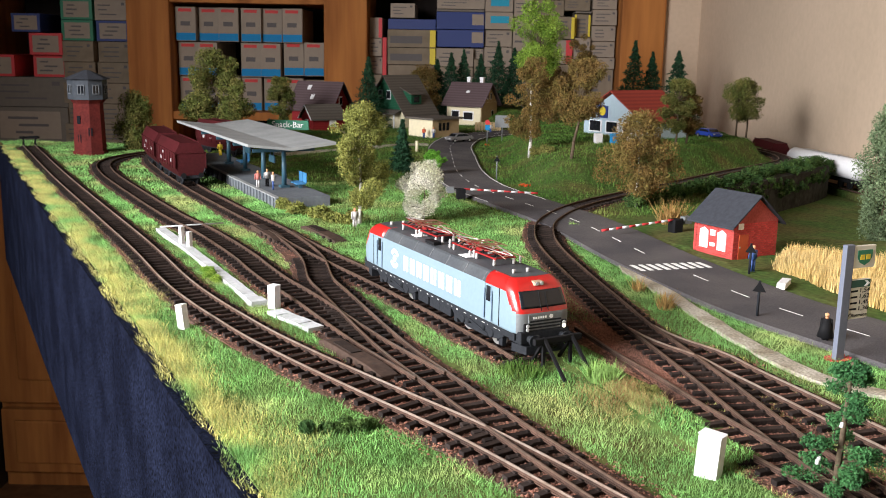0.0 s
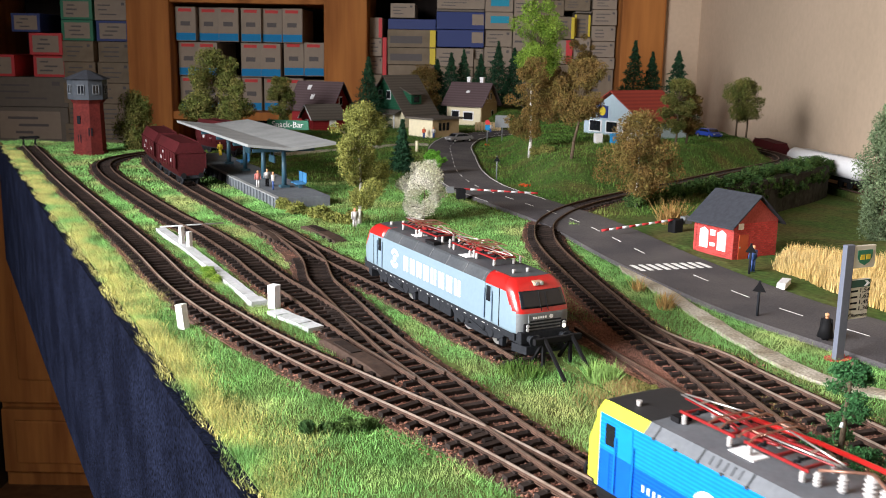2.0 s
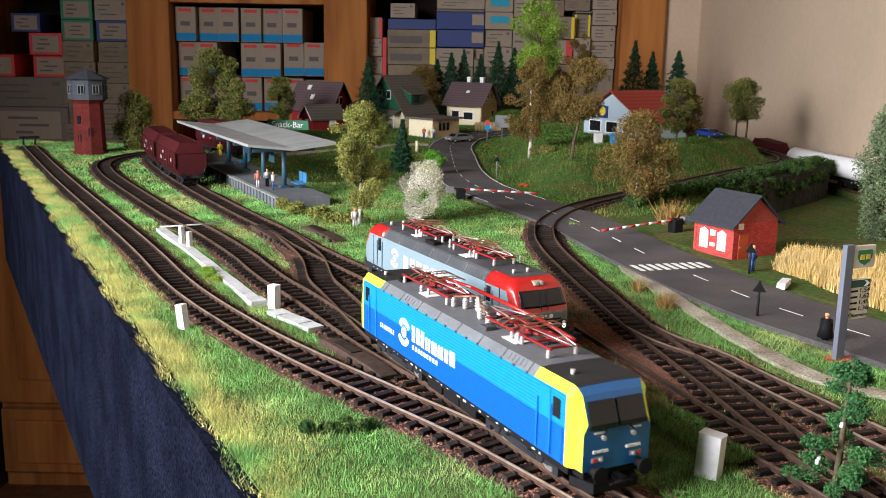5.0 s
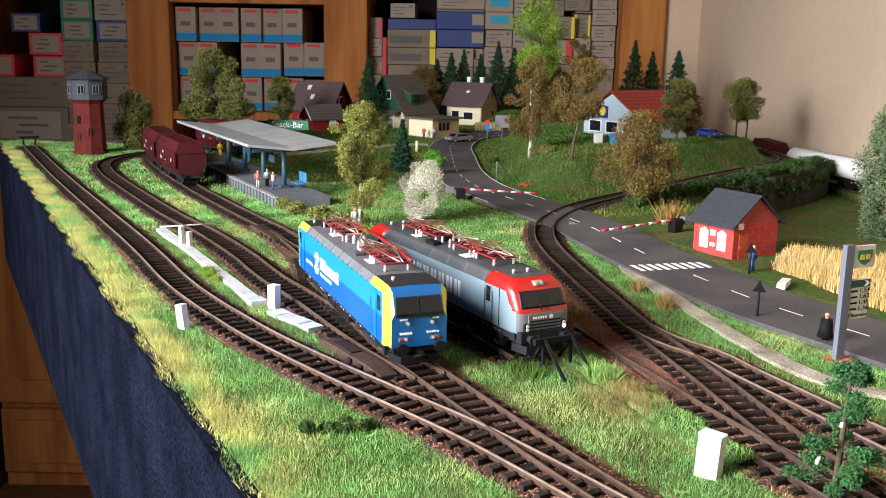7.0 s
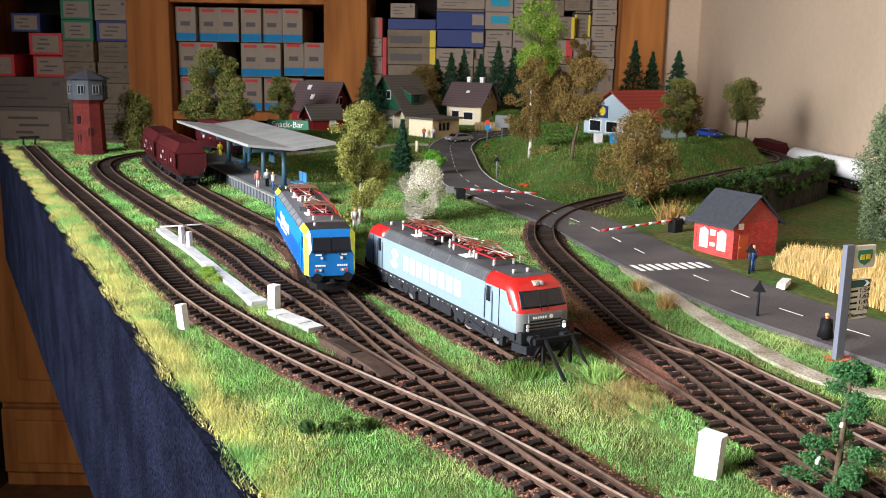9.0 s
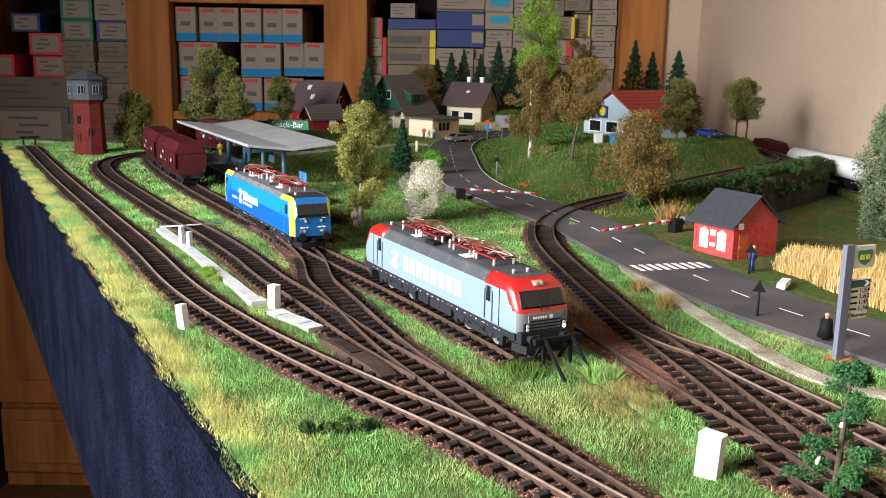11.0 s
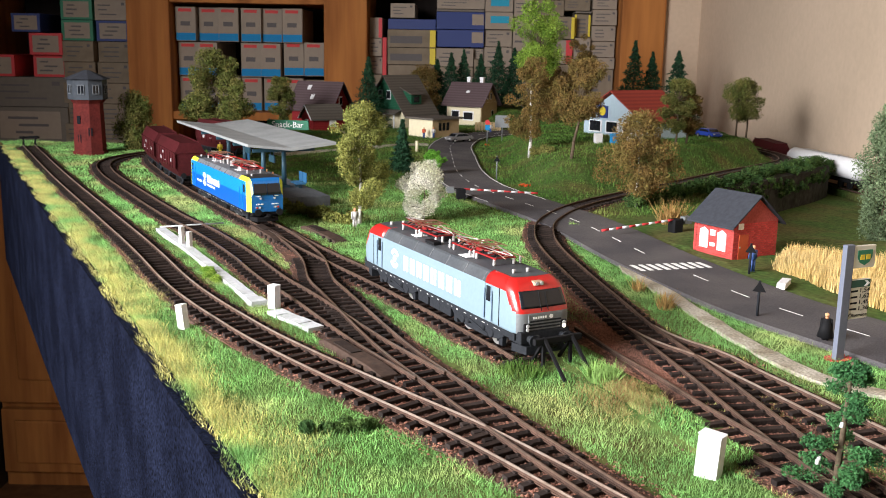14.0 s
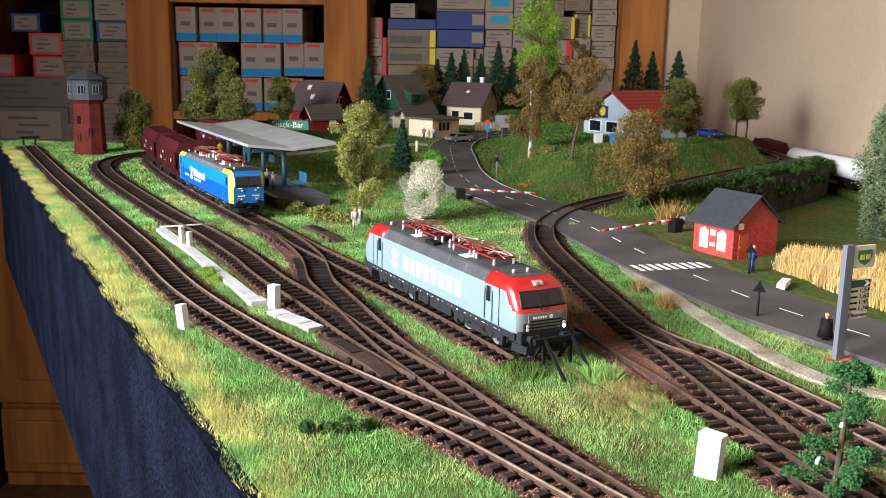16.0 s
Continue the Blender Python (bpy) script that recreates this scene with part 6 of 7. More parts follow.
# ---- station platform ----
def platform():
    m = Matrix.Translation((*PLAT0, 0)) @ Matrix.Rotation(math.atan2(PLATD.y, PLATD.x), 4, "Z")
    # local x runs along the platform, y towards the track
    root = empty("station_platform", m, "grey concrete station platform with ribbed edge", "platform")
    slab("slab", (0, 0.45, -0.060, 0.0, -0.007, 0.0060), M_CONCRETE, root, 0.0006)
    slab("edge_strip", (0, 0.45, -0.004, 0.0012, 0.0061, 0.0072), M_CANOPY, root)
    for k in range(36):
        slab("edge_rib", (0.006 + k * 0.0124, 0.0085 + k * 0.0124, 0.0001, 0.0014, -0.006, 0.0060), M_CONCRETE, root)
    return m


PM = platform()


def canopy():
    root = empty("platform_canopy", PM, "grey butterfly platform canopy on dark teal posts", "canopy")
    y0, zt = -0.034, 0.050
    for k, x in enumerate((0.078, 0.158, 0.238, 0.318)):
        bm = bmesh.new()
        tube(bm, (x, y0, 0.006), (x, y0, zt - 0.002), 0.0030, 0.0026, 8)
        box(bm, x - 0.005, x + 0.005, y0 - 0.005, y0 + 0.005, 0.006, 0.0085)
        box(bm, x - 0.0014, x + 0.0014, y0 - 0.036, y0 + 0.036, zt - 0.004, zt - 0.0005)
        part("post", bm, M_TEAL, root)
    for s in (-1, 1):
        bm = bmesh.new()
        prism(bm, [(y0, zt), (y0 + s * 0.050, zt + 0.0055), (y0 + s * 0.050, zt + 0.0085), (y0, zt + 0.003)], 0.045, 0.400, "x")
        part("roof", bm, M_CANOPY, root)
    for x in (0.10, 0.20):
        bm = bmesh.new()
        box(bm, x - 0.010, x + 0.010, y0 + 0.006, y0 + 0.008, 0.032, 0.040, 0.0006)
        tube(bm, (x - 0.006, y0 + 0.007, 0.040), (x - 0.006, y0 + 0.007, 0.0500), 0.0004, None, 5)
        tube(bm, (x + 0.006, y0 + 0.007, 0.040), (x + 0.006, y0 + 0.007, 0.0500), 0.0004, None, 5)
        part("hanging_sign", bm, M_TEAL, root)


canopy()


def bench(x, y):
    root = empty("bench", PM @ pose(x, y, 0.0062), "row of blue moulded platform seats", "bench", "platform seats")
    for k in range(2):
        a = 0.013 * k
        slab("seat", (a, a + 0.011, -0.005, 0.006, 0.0045, 0.006), M_SEAT, root, 0.0003)
        slab("backrest", (a, a + 0.011, -0.0062, -0.0048, 0.006, 0.017), M_SEAT, root, 0.0004)
        slab("leg", (a + 0.004, a + 0.006, -0.002, 0.002, 0, 0.0045), M_TEAL, root)


bench(0.058, -0.048)
bench(0.280, -0.046)


def figurine(x, y, z, rot, top, low, h, label):
    """A plain one-piece model figure."""
    bm = bmesh.new()
    for s in (-1, 1):
        tube(bm, (s * h * 0.055, 0, 0), (s * h * 0.05, 0, h * 0.48), h * 0.05, h * 0.06, 7, mi=1)
        tube(bm, (s * h * 0.14, 0, h * 0.80), (s * h * 0.17, -h * 0.05, h * 0.48), h * 0.04, h * 0.035, 6)
    tube(bm, (0, 0, h * 0.46), (0, 0, h * 0.82), h * 0.10, h * 0.13, 9)
    tube(bm, (0, 0, h * 0.82), (0, 0, h * 0.87), h * 0.05, None, 7, mi=2)
    bmesh.ops.create_icosphere(bm, subdivisions=1, radius=h * 0.075, matrix=Matrix.Translation((0, 0, h * 0.93)))
    for f in bm.faces:
        if f.calc_center_median().z > h * 0.86:
            f.material_index = 2
    ob = part("figurine", bm, [top, low, M_FLESH])
    ob.matrix_world = pose(x, y, z, 0, 0, rot)
    return tagged(ob, label, "figurine", "model figures")


M_FLESH = flat("pale_orange_paint", (0.60, 0.30, 0.16), 0.7)
M_PINK = flat("faded_pink_paint", (0.45, 0.16, 0.14), 0.7)
M_DKBLUE = flat("dark_blue_paint", (0.03, 0.07, 0.22), 0.6)
for x, y, rot, a, b, lab in ((-0.208, 1.075, 20, M_PINK, M_INSUL, "small painted model figure in pink and white"), (-0.200, 1.088, 200, M_INSUL, M_BLACK, "small painted model figure in white and black"), (-0.189, 1.064, 100, M_INSUL, M_DKBLUE, "small painted model figure in white and blue"), (-0.322, 1.390, 0, M_BOXYEL, M_BOXYEL, "small painted model figure in yellow")):
    figurine(x, y, 0.0062, rot, a, b, 0.0195, lab)
figurine(-0.083, 0.895, -0.005, 30, M_INSUL, M_INSUL, 0.020, "plain white model figure in the grass")
figurine(0.2425, 0.742, -0.0045, 200, M_DKBLUE, M_DKBLUE, 0.021, "small painted model figure in blue overalls")
fg = figurine(0.226, 0.550, -0.0045, 150, M_BLACK, M_BLACK, 0.019, "small painted model figure in a black coat")
bm = bmesh.new()
tube(bm, (0.226, 0.550, 0.000), (0.226, 0.550, 0.0105), 0.0050, 0.0022, 10)
ct = tagged(part("coat", bm, M_BLACK), "flared black coat of a model figure", "coat")
ct.parent = fg
ct.matrix_parent_inverse = fg.matrix_world.inverted()
del ct["category"]
for x, y, a in ((-0.040, 1.84, M_DOOR), (-0.022, 1.85, M_INSUL), (0.092, 1.98, M_INSUL)):
    figurine(x, y, -0.004, 10, a, M_DKBLUE, 0.020, "small painted model figure by the garage")

bm = bmesh.new()
tube(bm, (0, 0, 0), (0, 0, 0.017), 0.0024, 0.0022, 8)
tube(bm, (0, 0, 0.017), (0, 0, 0.0185), 0.0030, 0.0020, 8)
gp = part("gate_post", bm, M_CREAM)
gp.matrix_world = pose(-0.046, 1.590, -0.005)
tagged(gp, "small cream gate post beside the road", "post")
garden_fence = empty("garden_fence", pose(0.062, 2.035, -0.005, 0, 0, 8), "brown plank garden fence beside the cream house", "fence")
for k in range(9):
    slab("plank", (k * 0.0062, k * 0.0062 + 0.0054, -0.0008, 0.0008, 0.0, 0.0185), M_TAN, garden_fence)
slab("rail", (0.0, 0.056, 0.0009, 0.0022, 0.012, 0.014), M_TAN, garden_fence)

# ---- wagons ----
M_HOPPER = mat("oxide_red_paint", (0.060, 0.009, 0.011), 0.7, var=0.15, scale=300, big=30, second=(0.046, 0.008, 0.009))


def on_path(s):
    i = (s + 0.198) / 0.002
    k = int(i)
    return PATH_P[k].lerp(PATH_P[k + 1], i - k)


def hopper(m):
    root = empty("hopper_wagon", m, "dark oxide-red hopper wagon with sloping sides", "wagon", "hopper wagons")
    L = 0.0575
    bm = bmesh.new()
    rings = []
    for x, k in ((-L, 0.0), (-L + 0.001, 0.0), (L - 0.001, 0.0), (L, 0.0)):
        rings.append([(x, -0.0120, 0.0095), (x, 0.0120, 0.0095), (x, 0.0175, 0.0210), (x, 0.0175, 0.0375), (x, 0.0115, 0.0490), (x, -0.0115, 0.0490), (x, -0.0175, 0.0375), (x, -0.0175, 0.0210)])
    loft(bm, rings)
    part("body", bm, M_HOPPER, root)
    bm = bmesh.new()
    for s in (-1, 1):
        for k in range(8):
            x = -L + 0.004 + k * 0.016
            box(bm, x - 0.0006, x + 0.0006, min(s * 0.0174, s * 0.0183), max(s * 0.0174, s * 0.0183), 0.0190, 0.0375)
        box(bm, -L, L, min(s * 0.0174, s * 0.0186), max(s * 0.0174, s * 0.0186), 0.0370, 0.0382)
        box(bm, -L, L, min(s * 0.0108, s * 0.0120), max(s * 0.0108, s * 0.0120), 0.0488, 0.0500)
    for w in (-1, 1):
        box(bm, min(w * L, w * (L + 0.001)), max(w * L, w * (L + 0.001)), -0.016, 0.016, 0.0370, 0.0380)
    part("rib", bm, M_HOPPER, root)
    bm = bmesh.new()
    box(bm, -L - 0.006, L + 0.006, -0.012, 0.012, 0.0080, 0.0110, 0.0005)
    part("frame", bm, M_SKIRT, root)
    for s in (-1, 1):
        for x, z, w, h in ((-0.020, 0.031, 0.006, 0.003), (-0.034, 0.023, 0.006, 0.004), (0.030, 0.025, 0.004, 0.004), (-0.012, 0.023, 0.008, 0.0012)):
            bm = bmesh.new()
            side_plate(bm, x, x + w, z, z + h, s * 0.0175, 0.0003)
            part("marking", bm, M_CONCRETE2, root)
    for w in (-1, 1):
        buffers(root, w * (L + 0.004), w, M_BLACK)
        bm = bmesh.new()
        box(bm, w * 0.040 - 0.014, w * 0.040 + 0.014, -0.0115, 0.0115, 0.0035, 0.0085, 0.0006)
        for a in (-0.0105, 0.0105):
            for s in (-1, 1):
                tube(bm, (w * 0.040 + a, s * 0.0070, 0.0055), (w * 0.040 + a, s * 0.0102, 0.0055), 0.0055, None, 16, mi=1)
        part("bogie", bm, [M_BLACK, M_SKIRT], root)
    return root


first = None
for s in (1.206, 1.345):
    f, r = on_path(s - 0.04), on_path(s + 0.04)
    c, d = (f + r) / 2, f - r
    spot = pose(c.x, c.y, 0, 0, 0, math.degrees(math.atan2(d.y, d.x)))
    if first is None:
        first = hopper(spot)
    else:
        copy_thing(first, spot)
copy_thing(first, pose(-0.335, 1.47, 0, 0, 0, -50))
copy_thing(first, pose(0.602, 1.800, -0.043, 0, 0, -90))


def tanker():
    root = empty("tank_wagon", pose(0.617, 1.568, -0.038, 0, 0, -81) @ Matrix.Diagonal((1.30, 1, 1, 1)), "white tank wagon on the low track by the wall", "wagon")
    bm = bmesh.new()
    rings = []
    for x, r in ((-0.082, 0.006), (-0.080, 0.0120), (-0.076, 0.0162), (0.076, 0.0162), (0.080, 0.0120), (0.082, 0.006)):
        rings.append([(x, r * math.cos(2 * math.pi * k / 24), 0.0295 + r * math.sin(2 * math.pi * k / 24)) for k in range(24)])
    loft(bm, rings, 0, True)
    part("tank", bm, M_WHITE, root)
    bm = bmesh.new()
    for s in (-1, 1):
        tube(bm, (0.035, s * 0.0160, 0.031), (0.035, s * 0.0166, 0.031), 0.0055, None, 16)
    part("round_mark", bm, M_BOXGREEN, root)
    bm = bmesh.new()
    box(bm, -0.085, 0.085, -0.012, 0.012, 0.0090, 0.0130)
    for w in (-1, 1):
        for a in (-0.010, 0.010):
            for s in (-1, 1):
                tube(bm, (w * 0.058 + a, s * 0.007, 0.0055), (w * 0.058 + a, s * 0.010, 0.0055), 0.0055, None, 14)
    part("underframe", bm, M_BLACK, root)
    bm = bmesh.new()
    for x in (-0.03, 0.0, 0.03):
        tube(bm, (x, 0, 0.0450), (x, 0, 0.0480), 0.004, 0.0035, 12)
    box(bm, -0.05, 0.05, -0.004, 0.004, 0.0465, 0.0472)
    part("walkway", bm, M_STEEL, root)
    lt = spline([(0.602, 1.95), (0.602, 1.75), (0.617, 1.568), (0.638, 1.43), (0.640, 1.15)], 0.01)
    tr = empty("track", Matrix(), "low model track beside the wall", "track", "railway tracks")
    for s in (-1, 1):
        bm = bmesh.new()
        ribbon(bm, lt, 0.0006, -0.0415, -0.0390, s * 0.00865)
        part("rail", bm, M_RAIL, tr)
    bm = bmesh.new()
    ribbon(bm, lt, 0.016, -0.056, -0.0415)
    part("grass_bank", bm, M_EARTH, tr)


tanker()


# ---- cars ----
def car(m, paint, label):
    root = empty("car", m, label, "car", "model cars")
    prof = [(-0.025, 0.004), (0.025, 0.004), (0.0255, 0.0085), (0.017, 0.0100), (0.010, 0.0150), (-0.010, 0.0155), (-0.018, 0.0108), (-0.0255, 0.0095)]
    bm = bmesh.new()
    prism(bm, prof, -0.0098, 0.0098, "y")
    bmesh.ops.bevel(bm, geom=bm.edges[:], offset=0.0008, segments=2, affect="EDGES")
    part("body", bm, paint, root)
    bm = bmesh.new()
    for s in (-1, 1):
        prism(bm, [(-0.0145, 0.0108), (0.0135, 0.0104), (0.0090, 0.0143), (-0.0090, 0.0147)], min(s * 0.0097, s * 0.0100), max(s * 0.0097, s * 0.0100), "y")
    prism(bm, [(0.0166, 0.0106), (0.0112, 0.0146), (0.0118, 0.0149), (0.0174, 0.0106)], -0.0080, 0.0080, "y")
    part("window", bm, M_GLASS, root)
    for x in (-0.016, 0.016):
        for s in (-1, 1):
            bm = bmesh.new()
            tube(bm, (x, s * 0.0078, 0.0036), (x, s * 0.0102, 0.0036), 0.0036, None, 14)
            tube(bm, (x, s * 0.0102, 0.0036), (x, s * 0.0105, 0.0036), 0.0022, None, 10, mi=1)
            part("wheel", bm, [M_BLACK, M_STEEL], root)
    for s in (-1, 1):
        bm = bmesh.new()
        box(bm, 0.0250, 0.0258, s * 0.0070 - 0.0018, s * 0.0070 + 0.0018, 0.0068, 0.0082)
        part("headlight", bm, M_LENS, root)


M_CARGREY = flat("silver_car_paint", (0.20, 0.19, 0.19), 0.35, 0.3)
car(pose(0.0255, 1.755, -0.0020, 0, 0, 215), M_CARGREY, "silver-grey saloon model car on the road")
car(pose(0.436, 1.612, ground_z(0.436, 1.612) + 0.0004, 0, 0, -70), flat("blue_car_paint", (0.02, 0.05, 0.30), 0.35), "dark blue model car on the knoll")


# ---- buffer stops, barriers, signs and boxes ----
def buffer_stop(m, label):
    root = empty("buffer_stop", m, label, "buffer stop", "buffer stops")
    for s in (-1, 1):
        bm = bmesh.new()
        for a, b in (((0.0, s * 0.0087, -0.0015), (0.0, s * 0.0087, 0.0145)), ((0.0, s * 0.0087, 0.0140), (0.020, s * 0.0087, -0.0035)), ((-0.010, s * 0.0087, -0.001), (0.0, s * 0.0087, 0.012))):
            tube(bm, a, b, 0.0011, None, 4)
        part("brace", bm, M_BLACK, root)
        bm = bmesh.new()
        tube(bm, (-0.0012, s * 0.0100, 0.0125), (-0.0045, s * 0.0100, 0.0125), 0.0024, None, 10)
        part("buffer", bm, M_BLACK, root)
    bm = bmesh.new()
    box(bm, -0.0014, 0.0014, -0.0150, 0.0150, 0.0108, 0.0142, 0.0004)
    part("beam", bm, M_BLACK, root)


buffer_stop(pose(0.0615, 0.4935, 0, 0, 0, -61), "black steel buffer stop at the siding's end")
buffer_stop(pose(-0.660, 1.542, 0, 0, 0, 118), "dark buffer stop at the far end of the front track")


def barrier(m, length, label):
    root = empty("level_crossing_barrier", m, label, "barrier", "level crossing barriers")
    slab("drive", (-0.006, 0.004, -0.005, 0.005, 0, 0.013), M_BLACK, root, 0.0006)
    slab("counterweight", (-0.018, -0.009, -0.0035, 0.0035, 0.008, 0.015), M_NOSE, root, 0.0005)
    n = 11
    for k in range(n):
        a, b = 0.002 + length * k / n, 0.002 + length * (k + 1) / n
        bm = bmesh.new()
        z = lambda t: 0.0125 - 0.0045 * t / length
        tube(bm, (a, 0, z(a)), (b, 0, z(b)), 0.0011, None, 8)
        part("boom_section", bm, M_BOXRED if k % 2 == 0 else M_WHITE, root)
    bm = bmesh.new()
    tube(bm, (-0.016, 0, 0.0125), (0.003, 0, 0.0125), 0.0008, None, 6)
    part("arm", bm, M_BLACK, root)


barrier(pose(0.219, 0.905, -0.005, 0, 0, 207), 0.082, "red and white striped crossing barrier, lowered")
barrier(pose(0.020, 1.085, -0.005, 0, 0, 6), 0.085, "red and white striped crossing barrier, lowered")


def text_on(parent, words, size, m, name="lettering"):
    cu = bpy.data.curves.new(name, "FONT")
    cu.body, cu.size, cu.align_x, cu.align_y, cu.extrude = words, size, "CENTER", "CENTER", 0.00008
    cu.materials.append(m)
    ob = new(name, cu)
    ob.parent = parent
    return ob


def price_sign():
    # stands facing the camera side; local x to the right, y away
    root = empty("price_sign", pose(0.221, 0.518, -0.005, 0, 0, 25) @ Matrix.Diagonal((1.42, 1, 1, 1)), "tall grey filling station price sign beside the road", "sign")
    bm = bmesh.new()
    box(bm, -0.0021, 0.0021, -0.0016, 0.0016, 0, 0.0665, 0.0003)
    part("post", bm, M_POST, root)
    bm = bmesh.new()
    for k in range(14):
        a = k * 0.45
        tube(bm, (0.002 * math.cos(a), 0.002 * math.sin(a), 0.0005), (0.006 * math.cos(a), 0.006 * math.sin(a), 0.0022), 0.0011, 0.0005, 5)
    part("base_flowers", bm, M_BOXRED, root, "red flowers round the post")
    bm = bmesh.new()
    box(bm, 0.0022, 0.0138, -0.0010, 0.0010, 0.0530, 0.0655, 0.0003)
    top = part("top_panel", bm, M_CREAMP, root, "cream panel with a green shield")
    bm = bmesh.new()
    prism(bm, [(0.0042, 0.0630), (0.0118, 0.0630), (0.0118, 0.0590), (0.0105, 0.0562), (0.0080, 0.0545), (0.0055, 0.0562), (0.0042, 0.0590)], -0.0014, -0.0008, "y")
    sh = part("shield", bm, M_BOXGREEN, top)
    bm = bmesh.new()
    for x in (0.0055, 0.0085):
        box(bm, x, x + 0.0021, -0.0017, -0.0013, 0.0578, 0.0606)
    part("mark", bm, M_BOXYEL, sh)
    bm = bmesh.new()
    box(bm, 0.0022, 0.0126, -0.0009, 0.0009, 0.0240, 0.0465, 0.0003)
    pan = part("price_panel", bm, M_CREAMP, root, "cream price panel")
    bm = bmesh.new()
    box(bm, 0.0024, 0.0124, -0.0013, -0.0008, 0.0422, 0.0462)
    part("header_band", bm, M_DKGREEN, pan)
    bm = bmesh.new()
    prism(bm, [(0.0090, 0.0457), (0.0105, 0.0457), (0.0120, 0.0442), (0.0105, 0.0427), (0.0090, 0.0427), (0.0105, 0.0442)], -0.0016, -0.0012, "y")
    part("arrow", bm, M_PRINT, pan)
    for k, words in enumerate(("1,54", "1,62", "1,45", "1,36")):
        z = 0.0402 - k * 0.0034
        t = text_on(pan, words, 0.0034, M_BLACK, "price")
        t.matrix_local = Matrix.Translation((0.0098, -0.0011, z)) @ Matrix.Rotation(math.pi / 2, 4, "X")
        bm = bmesh.new()
        box(bm, 0.0028, 0.0028 + 0.0034, -0.0012, -0.0008, z - 0.0007, z + 0.0003)
        part("small_print", bm, M_BLACK, pan)
    t = text_on(pan, "Ölservice", 0.0026, M_BLACK, "lettering")
    t.matrix_local = Matrix.Translation((0.0074, -0.0011, 0.0262)) @ Matrix.Rotation(math.pi / 2, 4, "X")


M_POST = flat("blue_grey_metal", (0.13, 0.145, 0.19), 0.45)
M_CREAMP = flat("cream_plastic", (0.62, 0.58, 0.48), 0.5)
M_DKGREEN = flat("deep_green_plastic", (0.01, 0.06, 0.04), 0.5)
price_sign()


def road_sign(x, y, h, rot, shape, m, label):
    root = empty("road_sign", pose(x, y, -0.005, 0, 0, rot), label, "road sign", "road signs")
    bm = bmesh.new()
    tube(bm, (0, 0, 0), (0, 0, h), 0.0009, None, 8)
    part("post", bm, M_NOSE if h > 0.03 else M_SKIRT, root)
    bm = bmesh.new()
    if shape == "triangle":
        prism(bm, [(-0.0042, h - 0.007), (0.0042, h - 0.007), (0, h)], -0.0013, -0.0007, "y")
    elif shape == "square":
        box(bm, -0.0042, 0.0042, -0.0013, -0.0007, h - 0.009, h)
    elif shape == "board":
        box(bm, -0.013, 0.013, -0.0013, -0.0007, h - 0.022, h)
    part("plate", bm, m, root)
    if shape == "square":
        bm = bmesh.new()
        tube(bm, (0, -0.0007, h + 0.0048), (0, -0.0014, h + 0.0048), 0.0044, None, 16)
        part("round_plate", bm, M_BOXRED, root)
    return root


road_sign(0.202, 0.601, 0.026, -18, "triangle", M_BLACK, "dark-backed triangular road sign beside the gravel path")
road_sign(0.238, 0.735, 0.024, -18, "triangle", M_BLACK, "dark-backed triangular road sign by the hut")
road_sign(0.068, 1.256, 0.032, 0, "triangle", M_BLACK, "dark-backed triangular road sign on the knoll's edge")
road_sign(0.076, 1.756, 0.034, 0, "square", M_BOXBLUE, "blue and red road signs on one post")
road_sign(0.104, 1.78, 0.050, -8, "board", M_NOSE, "large grey information board on posts")
bs = road_sign(-0.306, 1.70, 0.043, -12, "", M_BOXGREEN, "green snack bar sign with white letters")
slab("board", (-0.004, 0.072, -0.003, 0, 0.025, 0.041), M_BOXGREEN, bs)
t = text_on(bs, "Snack-Bar", 0.0145, M_PRINT)
t.matrix_local = Matrix.Translation((0.034, -0.0035, 0.033)) @ Matrix.Rotation(math.pi / 2, 4, "X")


def cabinet(x, y, w, d, h, rot, label, tilt=0.0, z=-0.0055):
    bm = bmesh.new()
    box(bm, -w / 2, w / 2, -d / 2, d / 2, 0, h, min(w, d) * 0.06)
    box(bm, -w / 2 - 0.0001, w / 2 + 0.0001, -d / 2 - 0.0001, d / 2 + 0.0001, h - 0.0006, h + 0.0001, 0.0001)
    ob = part("relay_cabinet", bm, M_WHITE)
    ob.matrix_world = pose(x, y, z, 0, tilt, rot)
    tagged(ob, label, "cabinet", "trackside cabinets")


cabinet(0.1085, 0.3655, 0.0095, 0.0065, 0.0190, -38, "white trackside relay cabinet in the grass", 3)
cabinet(-0.1545, 0.560, 0.0052, 0.0048, 0.0150, -28, "small leaning white trackside cabinet", -8)
cabinet(-0.1085, 0.607, 0.0058, 0.0062, 0.0165, -28, "small white trackside cabinet on the cable duct")
cabinet(-0.219, 0.797, 0.0030, 0.0040, 0.0180, -28, "thin white trackside post box")
cabinet(-0.2095, 0.785, 0.0034, 0.0040, 0.0160, -28, "thin white trackside post box")

